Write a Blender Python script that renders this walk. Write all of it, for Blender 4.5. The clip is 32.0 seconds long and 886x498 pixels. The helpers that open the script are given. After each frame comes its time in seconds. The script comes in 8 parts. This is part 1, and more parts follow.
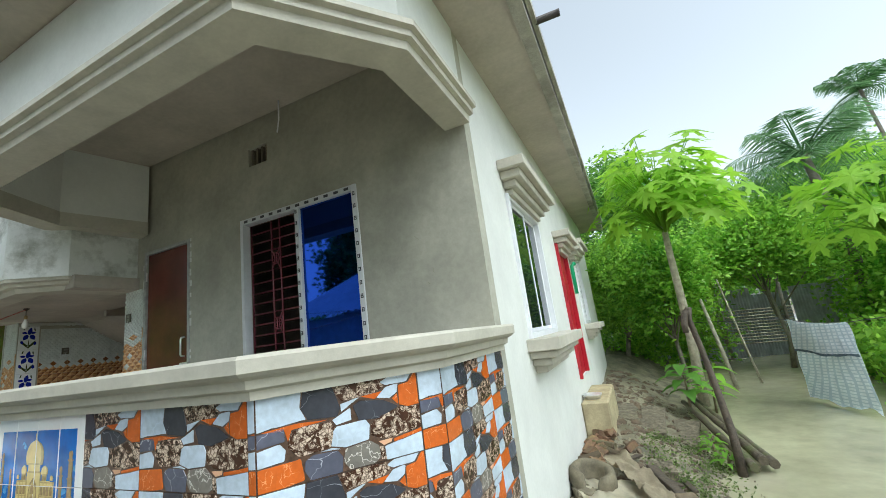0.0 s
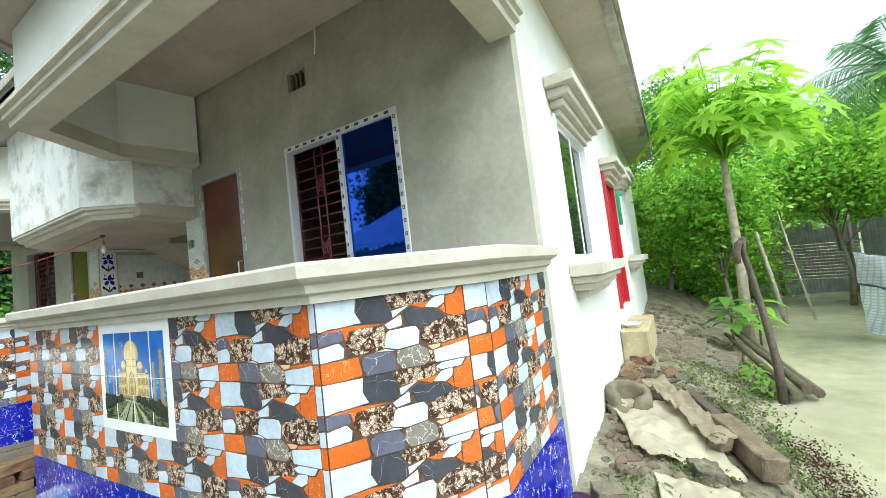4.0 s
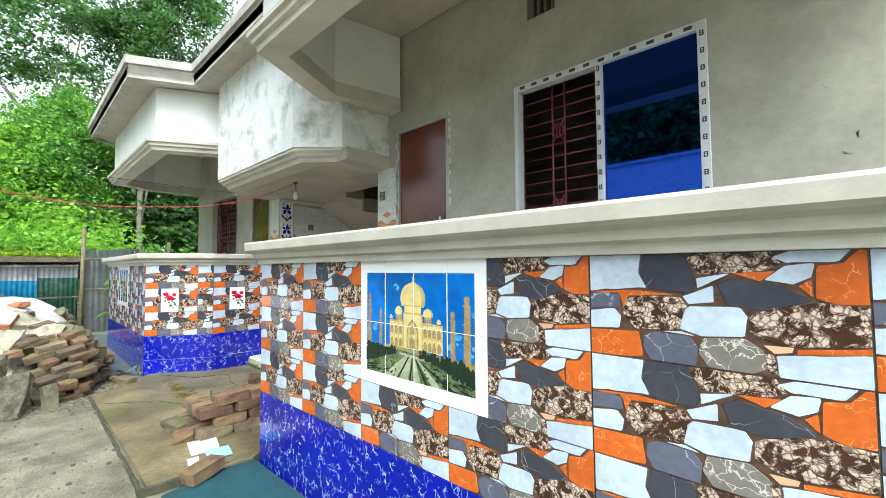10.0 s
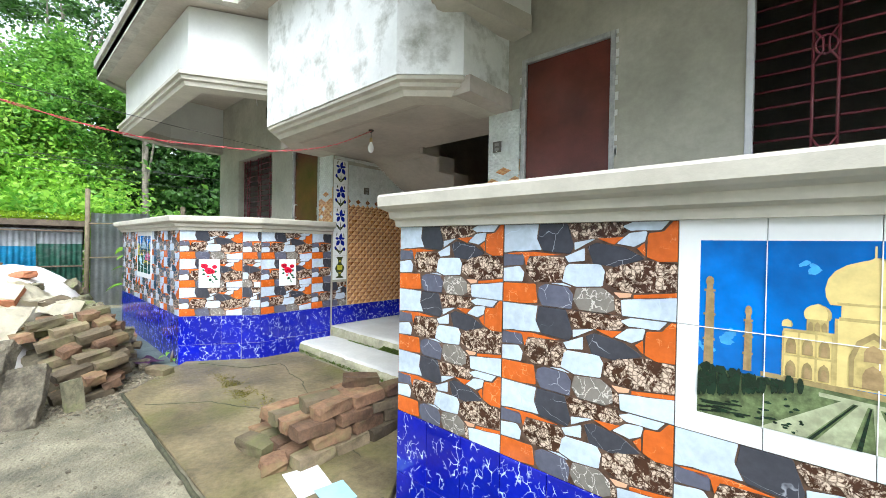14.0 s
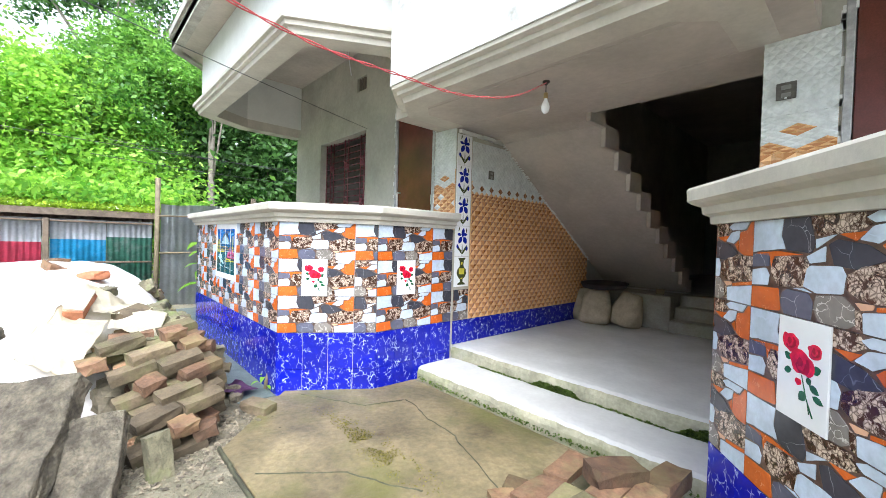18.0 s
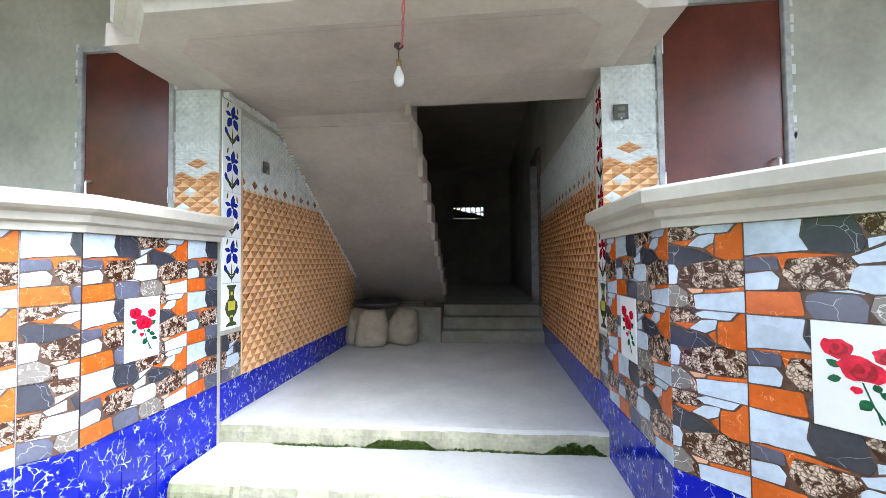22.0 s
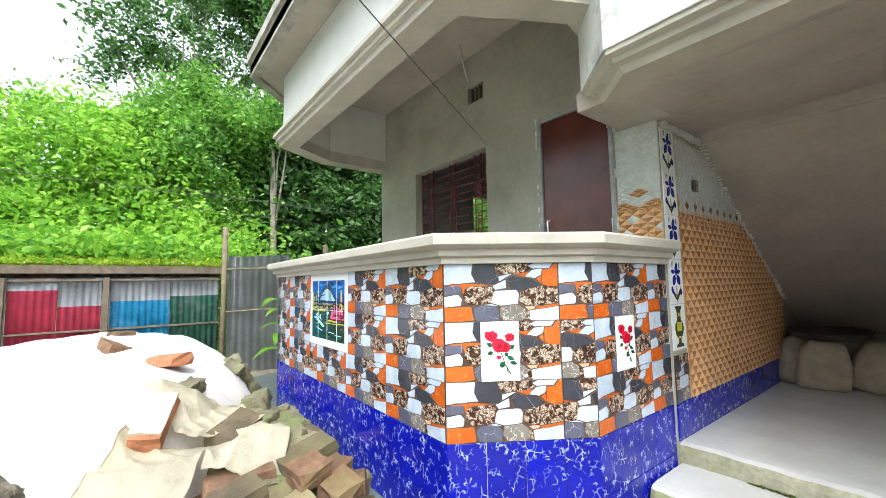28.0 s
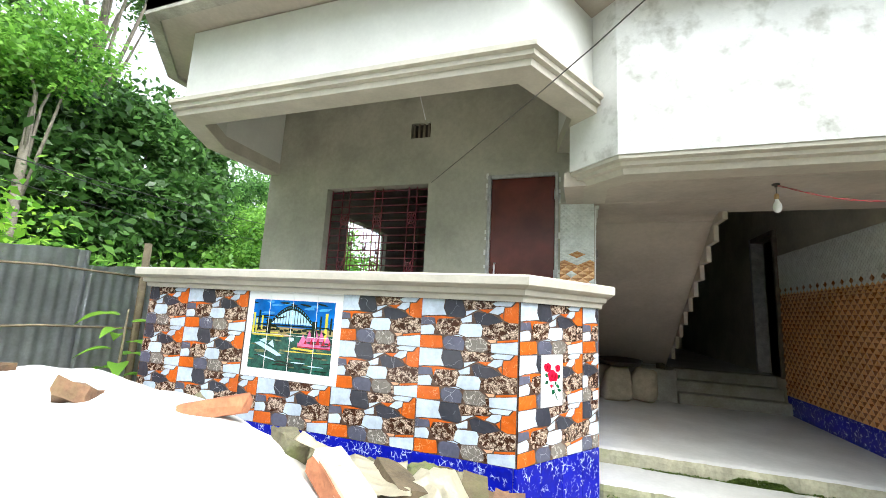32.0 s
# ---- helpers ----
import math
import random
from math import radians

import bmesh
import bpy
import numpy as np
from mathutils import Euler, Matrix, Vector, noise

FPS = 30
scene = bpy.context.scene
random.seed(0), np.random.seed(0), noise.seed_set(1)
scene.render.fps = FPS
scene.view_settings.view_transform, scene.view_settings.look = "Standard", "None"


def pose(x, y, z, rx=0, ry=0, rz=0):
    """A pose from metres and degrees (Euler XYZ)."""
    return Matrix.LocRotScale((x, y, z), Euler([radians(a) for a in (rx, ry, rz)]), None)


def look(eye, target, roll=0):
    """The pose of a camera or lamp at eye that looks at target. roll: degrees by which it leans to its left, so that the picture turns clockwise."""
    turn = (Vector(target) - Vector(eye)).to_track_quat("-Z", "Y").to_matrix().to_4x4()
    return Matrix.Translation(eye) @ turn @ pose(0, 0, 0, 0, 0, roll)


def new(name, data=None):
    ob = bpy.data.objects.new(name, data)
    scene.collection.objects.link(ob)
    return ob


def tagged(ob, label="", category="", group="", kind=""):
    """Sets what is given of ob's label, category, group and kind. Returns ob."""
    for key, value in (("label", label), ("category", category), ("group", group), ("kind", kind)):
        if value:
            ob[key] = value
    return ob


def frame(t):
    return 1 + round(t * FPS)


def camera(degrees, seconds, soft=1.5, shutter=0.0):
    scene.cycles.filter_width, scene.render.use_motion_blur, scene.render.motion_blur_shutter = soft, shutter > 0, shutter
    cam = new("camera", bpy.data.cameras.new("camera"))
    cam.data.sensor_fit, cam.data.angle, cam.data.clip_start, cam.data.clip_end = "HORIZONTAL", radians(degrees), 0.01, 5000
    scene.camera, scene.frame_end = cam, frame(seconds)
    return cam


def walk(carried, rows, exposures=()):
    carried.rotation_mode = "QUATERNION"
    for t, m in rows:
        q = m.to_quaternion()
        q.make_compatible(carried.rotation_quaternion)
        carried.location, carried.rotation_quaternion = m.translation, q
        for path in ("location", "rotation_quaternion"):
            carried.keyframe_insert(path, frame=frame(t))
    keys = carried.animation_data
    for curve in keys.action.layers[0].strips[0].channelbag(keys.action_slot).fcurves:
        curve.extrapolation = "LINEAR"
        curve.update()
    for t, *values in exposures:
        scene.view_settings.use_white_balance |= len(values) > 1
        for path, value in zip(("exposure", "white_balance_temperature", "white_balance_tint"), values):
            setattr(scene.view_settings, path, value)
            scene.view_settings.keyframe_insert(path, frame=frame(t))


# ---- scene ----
cam = camera(95.6, 32.0, soft=0.8)
PATH = [
    (0, (0.005, 0.052, 1.544), (-0.773, 1.845, 1.966), -7.6),
    (0.5, (0.003, 0.053, 1.533), (-0.805, 1.85, 1.878), -7.7),
    (1, (-0.008, 0.056, 1.503), (-0.864, 1.85, 1.727), -7.3),
    (1.5, (-0.025, 0.052, 1.476), (-0.955, 1.82, 1.58), -8.0),
    (2, (-0.032, 0.053, 1.461), (-1.011, 1.796, 1.518), -7.9),
    (2.5, (-0.044, 0.049, 1.448), (-1.06, 1.771, 1.5), -6.8),
    (4.5, (-0.043, 0.037, 1.462), (-1.034, 1.768, 1.61), -6.8),
    (5, (-0.108, 0.015, 1.454), (-1.192, 1.696, 1.51), -6.3),
    (5.5, (-0.256, -0.043, 1.436), (-1.434, 1.573, 1.428), -4.3),
    (6, (-0.405, -0.118, 1.44), (-1.693, 1.412, 1.394), -4.1),
    (6.5, (-0.52, -0.181, 1.439), (-1.836, 1.325, 1.401), -4.4),
    (7, (-0.595, -0.202, 1.434), (-1.934, 1.282, 1.383), -2.8),
    (7.5, (-0.669, -0.151, 1.424), (-2.05, 1.295, 1.433), -0.8),
    (8, (-0.739, -0.112, 1.423), (-2.161, 1.294, 1.418), -0.9),
    (8.5, (-0.852, -0.123, 1.4), (-2.269, 1.289, 1.414), 1.0),
    (9, (-1.034, -0.177, 1.4), (-2.336, 1.341, 1.41), -1.1),
    (9.5, (-1.181, -0.201, 1.395), (-2.48, 1.32, 1.394), -0.9),
    (10, (-1.347, -0.151, 1.379), (-2.709, 1.31, 1.472), -0.4),
    (10.5, (-1.488, -0.157, 1.37), (-2.938, 1.215, 1.493), 1.7),
    (11, (-1.675, -0.184, 1.353), (-3.089, 1.228, 1.426), 1.8),
    (11.5, (-1.867, -0.221, 1.358), (-3.158, 1.306, 1.404), 0.2),
    (12, (-2.027, -0.241, 1.351), (-3.432, 1.182, 1.374), 1.2),
    (12.5, (-2.213, -0.194, 1.343), (-3.599, 1.247, 1.413), 1.4),
    (13, (-2.38, -0.179, 1.329), (-3.765, 1.264, 1.344), 3.0),
    (13.5, (-2.611, -0.205, 1.319), (-3.965, 1.267, 1.311), 1.9),
    (14, (-2.818, -0.245, 1.331), (-4.159, 1.239, 1.309), 1.0),
    (14.5, (-3.029, -0.255, 1.318), (-4.462, 1.14, 1.288), 0.3),
    (16.5, (-3.801, -0.232, 1.322), (-5.084, 1.3, 1.25), 0.4),
    (17, (-3.988, -0.275, 1.326), (-5.397, 1.142, 1.244), 0.6),
    (17.5, (-4.206, -0.238, 1.317), (-5.678, 1.116, 1.271), 0.2),
    (18, (-4.396, -0.205, 1.308), (-5.865, 1.151, 1.272), 1.7),
    (18.5, (-4.643, -0.223, 1.309), (-6.045, 1.203, 1.335), 0.5),
    (19, (-4.838, -0.238, 1.317), (-6.301, 1.126, 1.344), 0.5),
    (19.5, (-5.038, -0.174, 1.284), (-6.512, 1.177, 1.32), 0.2),
    (20, (-5.193, -0.082, 1.279), (-6.546, 1.391, 1.279), 0.6),
    (20.5, (-5.356, 0.008, 1.267), (-6.497, 1.65, 1.239), 1.6),
    (21, (-5.501, 0.077, 1.312), (-6.23, 1.939, 1.321), -1.1),
    (21.5, (-5.564, 0.11, 1.304), (-5.964, 2.069, 1.325), -0.8),
    (22, (-5.562, 0.142, 1.295), (-5.761, 2.131, 1.357), -0.6),
    (22.5, (-5.509, 0.169, 1.322), (-5.578, 2.168, 1.359), -0.7),
    (23, (-5.516, 0.157, 1.333), (-5.609, 2.153, 1.415), -0.9),
    (23.5, (-5.544, 0.145, 1.359), (-5.689, 2.116, 1.666), -0.5),
    (24, (-5.558, 0.13, 1.389), (-5.761, 2.047, 1.922), -0.5),
    (24.5, (-5.599, 0.094, 1.416), (-5.979, 1.957, 2.038), -0.1),
    (25, (-5.663, 0.053, 1.405), (-6.372, 1.824, 2.006), 0.5),
    (25.5, (-5.717, 0.028, 1.392), (-6.79, 1.619, 1.953), 0.5),
    (26, (-5.743, 0.041, 1.387), (-7.082, 1.45, 1.857), 0.4),
    (26.5, (-5.763, 0.06, 1.37), (-7.256, 1.343, 1.72), -0.5),
    (28.5, (-6.193, -0.388, 1.317), (-7.762, 0.842, 1.469), -1.3),
    (29, (-6.354, -0.475, 1.301), (-7.871, 0.823, 1.426), 0.5),
    (29.5, (-6.528, -0.604, 1.317), (-7.967, 0.772, 1.501), 2.9),
    (30, (-6.68, -0.765, 1.309), (-7.95, 0.77, 1.488), 3.1),
    (30.5, (-6.812, -0.903, 1.345), (-7.899, 0.759, 1.575), 2.7),
    (31, (-7.043, -1.022, 1.356), (-7.907, 0.753, 1.679), 0.6),
    (31.5, (-7.229, -1.145, 1.365), (-8.032, 0.653, 1.717), 2.2),
    (32, (-7.378, -1.35, 1.357), (-8.026, 0.517, 1.664), 3.1),
]
EXPOSURES = [(0.0, 0.28, 5900, 1), (1.0, 0.72, 5900, 0), (2.5, 0.97, 5950, 0), (5.0, 0.92, 5950, 0), (7.0, 1.16, 5950, 2), (9.0, 1.15, 5950, 3), (12.0, 1.22, 6000, 5), (14.0, 1.26, 5920, 7), (17.0, 1.55, 5850, 11), (18.0, 1.64, 5850, 12), (20.0, 1.65, 5800, 13), (21.5, 2.06, 5550, 12), (24.0, 1.88, 5550, 14), (25.0, 1.62, 5700, 16), (26.0, 1.58, 5800, 17), (29.0, 1.15, 6200, 5), (32.0, 1.42, 6200, 7)]
walk(cam, [(t, look(eye, target, roll)) for t, eye, target, roll in PATH],
     exposures=EXPOSURES)

# ---- light ----
SUN_UP, SUN_TURN = radians(52), radians(125)
world = bpy.data.worlds.new("world")
scene.world = world
world.use_nodes = True
wt = world.node_tree
for n in list(wt.nodes):
    wt.nodes.remove(n)
w_out = wt.nodes.new("ShaderNodeOutputWorld")
w_bg = wt.nodes.new("ShaderNodeBackground")
w_sky = wt.nodes.new("ShaderNodeTexSky")
w_sky.sky_type, w_sky.sun_disc = "NISHITA", False
w_sky.sun_elevation, w_sky.sun_rotation = SUN_UP, SUN_TURN
w_sky.air_density, w_sky.dust_density, w_sky.ozone_density = 1.0, 3.0, 1.0
w_soft = wt.nodes.new("ShaderNodeHueSaturation")
w_soft.inputs["Saturation"].default_value = 0.22
w_soft.inputs["Value"].default_value = 1.7
wt.links.new(w_sky.outputs[0], w_soft.inputs["Color"])
wt.links.new(w_soft.outputs[0], w_bg.inputs["Color"])
wt.links.new(w_bg.outputs[0], w_out.inputs["Surface"])
w_bg.inputs["Strength"].default_value = 0.15
sun = new("sun", bpy.data.lights.new("sun", "SUN"))
sun.data.energy, sun.data.angle, sun.data.color = 0.6, radians(35), (1.0, 0.97, 0.92)
sun.matrix_world = look((20 * math.cos(SUN_UP) * math.sin(SUN_TURN), 20 * math.cos(SUN_UP) * math.cos(SUN_TURN), 20 * math.sin(SUN_UP)), (0, 0, 0))


# ---- materials ----
def mat(name, base, rough=0.7, metal=0.0, var=0.25, scale=6.0, fine=60.0, bump=0.15, bump_scale=80.0,
        second=None, second_scale=1.2, second_mix=0.5, random_mix=0.0, spec=0.5, coat=0.0, island=False, depth=0.01):
    """A surface with two scales of variation in colour, roughness and relief."""
    m = bpy.data.materials.new(name)
    m.use_nodes = True
    t = m.node_tree
    p = t.nodes["Principled BSDF"]
    link = t.links.new
    co = t.nodes.new("ShaderNodeTexCoord")
    geo = t.nodes.new("ShaderNodeNewGeometry")
    pos = geo.outputs["Position"]
    def tex(sc, det=6.0, ro=0.6):
        n = t.nodes.new("ShaderNodeTexNoise")
        n.inputs["Scale"].default_value, n.inputs["Detail"].default_value, n.inputs["Roughness"].default_value = sc, det, ro
        link(pos, n.inputs["Vector"])
        return n.outputs["Fac"]
    def ramp(fac, a, b, lo=0.35, hi=0.65):
        r = t.nodes.new("ShaderNodeValToRGB")
        r.color_ramp.elements[0].position, r.color_ramp.elements[1].position = lo, hi
        r.color_ramp.elements[0].color, r.color_ramp.elements[1].color = (*a, 1), (*b, 1)
        link(fac, r.inputs["Fac"])
        return r.outputs["Color"]
    def mix(a, b, fac, blend="MIX"):
        n = t.nodes.new("ShaderNodeMix")
        n.data_type, n.blend_type = "RGBA", blend
        if isinstance(fac, float):
            n.inputs["Factor"].default_value = fac
        else:
            link(fac, n.inputs["Factor"])
        for s, v in ((n.inputs[6], a), (n.inputs[7], b)):
            if isinstance(v, tuple):
                s.default_value = (*v, 1)
            else:
                link(v, s)
        return n.outputs[2]
    lo = tuple(c * (1 - var) for c in base)
    hi = tuple(min(1, c * (1 + var * 0.6)) for c in base)
    col = ramp(tex(scale), lo, hi)
    col = mix(col, ramp(tex(fine, 3.0), tuple(1 - var for _ in base), (1, 1, 1)), 0.6, "MULTIPLY")
    if second:
        f = ramp(tex(second_scale, 8.0, 0.65), (0, 0, 0), (1, 1, 1), 0.5 - 0.0, 0.5 + 0.22)
        s = t.nodes.new("ShaderNodeMath")
        s.operation = "MULTIPLY"
        s.inputs[1].default_value = second_mix
        link(f, s.inputs[0])
        col = mix(col, second, s.outputs[0])
    if random_mix:
        if island:
            rnd = geo.outputs["Random Per Island"]
        else:
            oi = t.nodes.new("ShaderNodeObjectInfo")
            rnd = oi.outputs["Random"]
        k = 1 - random_mix
        col = mix(col, ramp(rnd, (k, k, k), (1 + random_mix * 0.6,) * 3, 0.0, 1.0), 1.0, "MULTIPLY")
    link(col, p.inputs["Base Color"])
    p.inputs["Roughness"].default_value, p.inputs["Metallic"].default_value = rough, metal
    p.inputs["Specular IOR Level"].default_value = spec
    p.inputs["Coat Weight"].default_value = coat
    p.inputs["Coat Roughness"].default_value = 0.08
    if rough > 0.05:
        mr = t.nodes.new("ShaderNodeMapRange")
        mr.inputs[3].default_value, mr.inputs[4].default_value = rough * 0.8, min(1, rough * 1.2)
        link(tex(scale * 2.3), mr.inputs[0])
        link(mr.outputs[0], p.inputs["Roughness"])
    if bump:
        b = t.nodes.new("ShaderNodeBump")
        b.inputs["Strength"].default_value, b.inputs["Distance"].default_value = bump, depth
        link(tex(bump_scale, 8.0), b.inputs["Height"])
        link(b.outputs[0], p.inputs["Normal"])
    m.diffuse_color = (*base, 1)
    return m


def veined(name, base, vein, rough, scale=14.0, width=0.035, warp=0.6, blot=0.0, random_mix=0.0, stretch=1.0):
    """A glazed or polished surface crossed by thin wandering veins."""
    m = mat(name, base, rough, var=0.18, scale=5, fine=40, bump=0.02, random_mix=random_mix)
    t = m.node_tree
    p = t.nodes["Principled BSDF"]
    geo = t.nodes.new("ShaderNodeNewGeometry")
    noi = t.nodes.new("ShaderNodeTexNoise")
    noi.inputs["Scale"].default_value, noi.inputs["Detail"].default_value = scale * 0.5, 4.0
    t.links.new(geo.outputs["Position"], noi.inputs["Vector"])
    v = t.nodes.new("ShaderNodeTexVoronoi")
    v.feature = "DISTANCE_TO_EDGE"
    v.inputs["Scale"].default_value = scale
    mx = t.nodes.new("ShaderNodeMix")
    mx.data_type = "VECTOR"
    mx.inputs["Factor"].default_value = warp * 0.25
    sc = t.nodes.new("ShaderNodeVectorMath")
    sc.operation = "MULTIPLY"
    sc.inputs[1].default_value = (stretch, stretch, 1.0)
    t.links.new(geo.outputs["Position"], sc.inputs[0])
    t.links.new(sc.outputs[0], mx.inputs[4])
    t.links.new(noi.outputs["Color"], mx.inputs[5])
    t.links.new(mx.outputs[1], v.inputs["Vector"])
    r = t.nodes.new("ShaderNodeValToRGB")
    r.color_ramp.elements[0].position, r.color_ramp.elements[1].position = width * 0.3, width
    r.color_ramp.elements[0].color, r.color_ramp.elements[1].color = (1, 1, 1, 1), (0, 0, 0, 1)
    t.links.new(v.outputs["Distance"], r.inputs["Fac"])
    # the veins come and go
    gate = t.nodes.new("ShaderNodeTexNoise")
    gate.inputs["Scale"].default_value = scale * 0.9
    t.links.new(geo.outputs["Position"], gate.inputs["Vector"])
    gr = t.nodes.new("ShaderNodeValToRGB")
    gr.color_ramp.elements[0].position, gr.color_ramp.elements[1].position = 0.42 - blot, 0.56 - blot
    t.links.new(gate.outputs["Fac"], gr.inputs["Fac"])
    ml = t.nodes.new("ShaderNodeMath")
    ml.operation = "MULTIPLY"
    t.links.new(r.outputs[0], ml.inputs[0])
    t.links.new(gr.outputs[0], ml.inputs[1])
    mc = t.nodes.new("ShaderNodeMix")
    mc.data_type = "RGBA"
    src = p.inputs["Base Color"].links[0].from_socket
    t.links.new(src, mc.inputs[6])
    mc.inputs[7].default_value = (*vein, 1)
    t.links.new(ml.outputs[0], mc.inputs["Factor"])
    t.links.new(mc.outputs[2], p.inputs["Base Color"])
    return m


def mottled(name, dark, light, rough, scale):
    """Polished breccia: pale angular shards and streaks in a dark ground."""
    m = mat(name, dark, rough, var=0.3, scale=12, bump=0.02)
    t = m.node_tree
    p = t.nodes["Principled BSDF"]
    geo = t.nodes.new("ShaderNodeNewGeometry")
    fac = None
    for sc, lo, hi, kind in ((scale, 0.475, 0.545, "n"), (scale * 2.3, 0.02, 0.16, "v")):
        if kind == "n":
            n = t.nodes.new("ShaderNodeTexNoise")
            n.inputs["Scale"].default_value, n.inputs["Detail"].default_value, n.inputs["Roughness"].default_value = sc, 7.0, 0.72
            n.inputs["Distortion"].default_value = 0.8
            out = n.outputs["Fac"]
        else:
            n = t.nodes.new("ShaderNodeTexVoronoi")
            n.feature = "DISTANCE_TO_EDGE"
            n.inputs["Scale"].default_value = sc
            out = n.outputs["Distance"]
        t.links.new(geo.outputs["Position"], n.inputs["Vector"])
        r = t.nodes.new("ShaderNodeValToRGB")
        r.color_ramp.elements[0].position, r.color_ramp.elements[1].position = lo, hi
        if kind == "v":
            r.color_ramp.elements[0].color, r.color_ramp.elements[1].color = (0.25, 0.25, 0.25, 1), (1, 1, 1, 1)
        t.links.new(out, r.inputs["Fac"])
        if fac is None:
            fac = r.outputs[0]
        else:
            ml = t.nodes.new("ShaderNodeMath")
            ml.operation = "MULTIPLY"
            t.links.new(fac, ml.inputs[0])
            t.links.new(r.outputs[0], ml.inputs[1])
            fac = ml.outputs[0]
    mc = t.nodes.new("ShaderNodeMix")
    mc.data_type = "RGBA"
    t.links.new(p.inputs["Base Color"].links[0].from_socket, mc.inputs[6])
    mc.inputs[7].default_value = (*light, 1)
    t.links.new(fac, mc.inputs["Factor"])
    t.links.new(mc.outputs[2], p.inputs["Base Color"])
    return m


def leafy(name, dark, light, gloss=0.45):
    """Leaves that let some light through, each of its own shade."""
    m = bpy.data.materials.new(name)
    m.use_nodes = True
    t = m.node_tree
    p = t.nodes["Principled BSDF"]
    geo = t.nodes.new("ShaderNodeNewGeometry")
    r = t.nodes.new("ShaderNodeValToRGB")
    r.color_ramp.elements[0].color, r.color_ramp.elements[1].color = (*dark, 1), (*light, 1)
    n = t.nodes.new("ShaderNodeTexNoise")
    n.inputs["Scale"].default_value = 0.7
    t.links.new(geo.outputs["Position"], n.inputs["Vector"])
    a = t.nodes.new("ShaderNodeMath")
    a.operation = "ADD"
    s = t.nodes.new("ShaderNodeMath")
    s.operation = "MULTIPLY_ADD"
    s.inputs[1].default_value, s.inputs[2].default_value = 0.9, -0.45
    t.links.new(geo.outputs["Random Per Island"], s.inputs[0])
    t.links.new(s.outputs[0], a.inputs[0])
    t.links.new(n.outputs["Fac"], a.inputs[1])
    t.links.new(a.outputs[0], r.inputs["Fac"])
    t.links.new(r.outputs[0], p.inputs["Base Color"])
    p.inputs["Roughness"].default_value = gloss
    tr = t.nodes.new("ShaderNodeBsdfTranslucent")
    t.links.new(r.outputs[0], tr.inputs["Color"])
    ms = t.nodes.new("ShaderNodeMixShader")
    ms.inputs[0].default_value = 0.55
    t.links.new(p.outputs[0], ms.inputs[1])
    t.links.new(tr.outputs[0], ms.inputs[2])
    t.links.new(ms.outputs[0], t.nodes["Material Output"].inputs["Surface"])
    m.diffuse_color = (*light, 1)
    return m


PLASTER = mat("cement_plaster", (0.44, 0.425, 0.345), 0.85, var=0.18, scale=1.7, fine=25, bump=0.15, second=(0.22, 0.21, 0.165), second_scale=0.9, second_mix=0.6)
PRIMER = mat("white_primer", (0.68, 0.685, 0.645), 0.8, var=0.07, scale=2.0, fine=30, bump=0.1, second=(0.55, 0.54, 0.49), second_scale=1.6, second_mix=0.35)
STAINED = mat("stained_primer", (0.76, 0.77, 0.74), 0.8, var=0.08, scale=2.5, fine=30, bump=0.15, second=(0.27, 0.27, 0.22), second_scale=3.6, second_mix=0.95)
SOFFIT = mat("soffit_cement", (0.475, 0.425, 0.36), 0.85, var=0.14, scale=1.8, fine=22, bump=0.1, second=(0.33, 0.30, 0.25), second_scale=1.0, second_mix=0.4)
CAP = mat("cast_cement", (0.52, 0.49, 0.41), 0.75, var=0.12, scale=4, fine=40, bump=0.12, second=(0.36, 0.33, 0.26), second_scale=2.2, second_mix=0.4)
RENDERED = mat("white_render", (0.72, 0.72, 0.69), 0.8, var=0.06, bump=0.08)
CONCRETE = mat("floor_concrete", (0.43, 0.42, 0.38), 0.6, var=0.12, scale=2.5, fine=30, bump=0.2, bump_scale=50, second=(0.55, 0.54, 0.50), second_scale=1.2, second_mix=0.5)
OLD_CONCRETE = mat("old_concrete", (0.36, 0.345, 0.28), 0.85, var=0.25, scale=3.5, fine=40, bump=0.4, bump_scale=40, second=(0.20, 0.21, 0.10), second_scale=2.0, second_mix=0.6)
WET_SLAB = mat("wet_concrete", (0.215, 0.175, 0.095), 0.5, var=0.5, scale=2.2, fine=30, bump=0.5, bump_scale=30, second=(0.115, 0.115, 0.03), second_scale=1.7, second_mix=0.95, spec=0.3)
MUD = mat("mud", (0.27, 0.245, 0.165), 0.68, var=0.5, scale=3.6, fine=70, bump=1.0, bump_scale=42, depth=0.02, second=(0.115, 0.105, 0.05), second_scale=1.1, second_mix=0.75)
BROKEN = mat("wet_masonry", (0.20, 0.155, 0.095), 0.85, var=0.4, scale=8, fine=60, bump=0.7, bump_scale=50, second=(0.09, 0.075, 0.045), second_scale=5, second_mix=0.7)
EARTH = mat("loose_brown_earth", (0.15, 0.11, 0.07), 0.9, var=0.4, scale=6, fine=40, bump=1.0, bump_scale=30)
CLAY = mat("dried_clay", (0.175, 0.15, 0.098), 0.9, var=0.3, scale=9, fine=50, bump=0.6, bump_scale=50)
TEAL = mat("teal_plaster", (0.011, 0.066, 0.078), 0.75, var=0.25, scale=5, fine=50, bump=0.5, bump_scale=45)
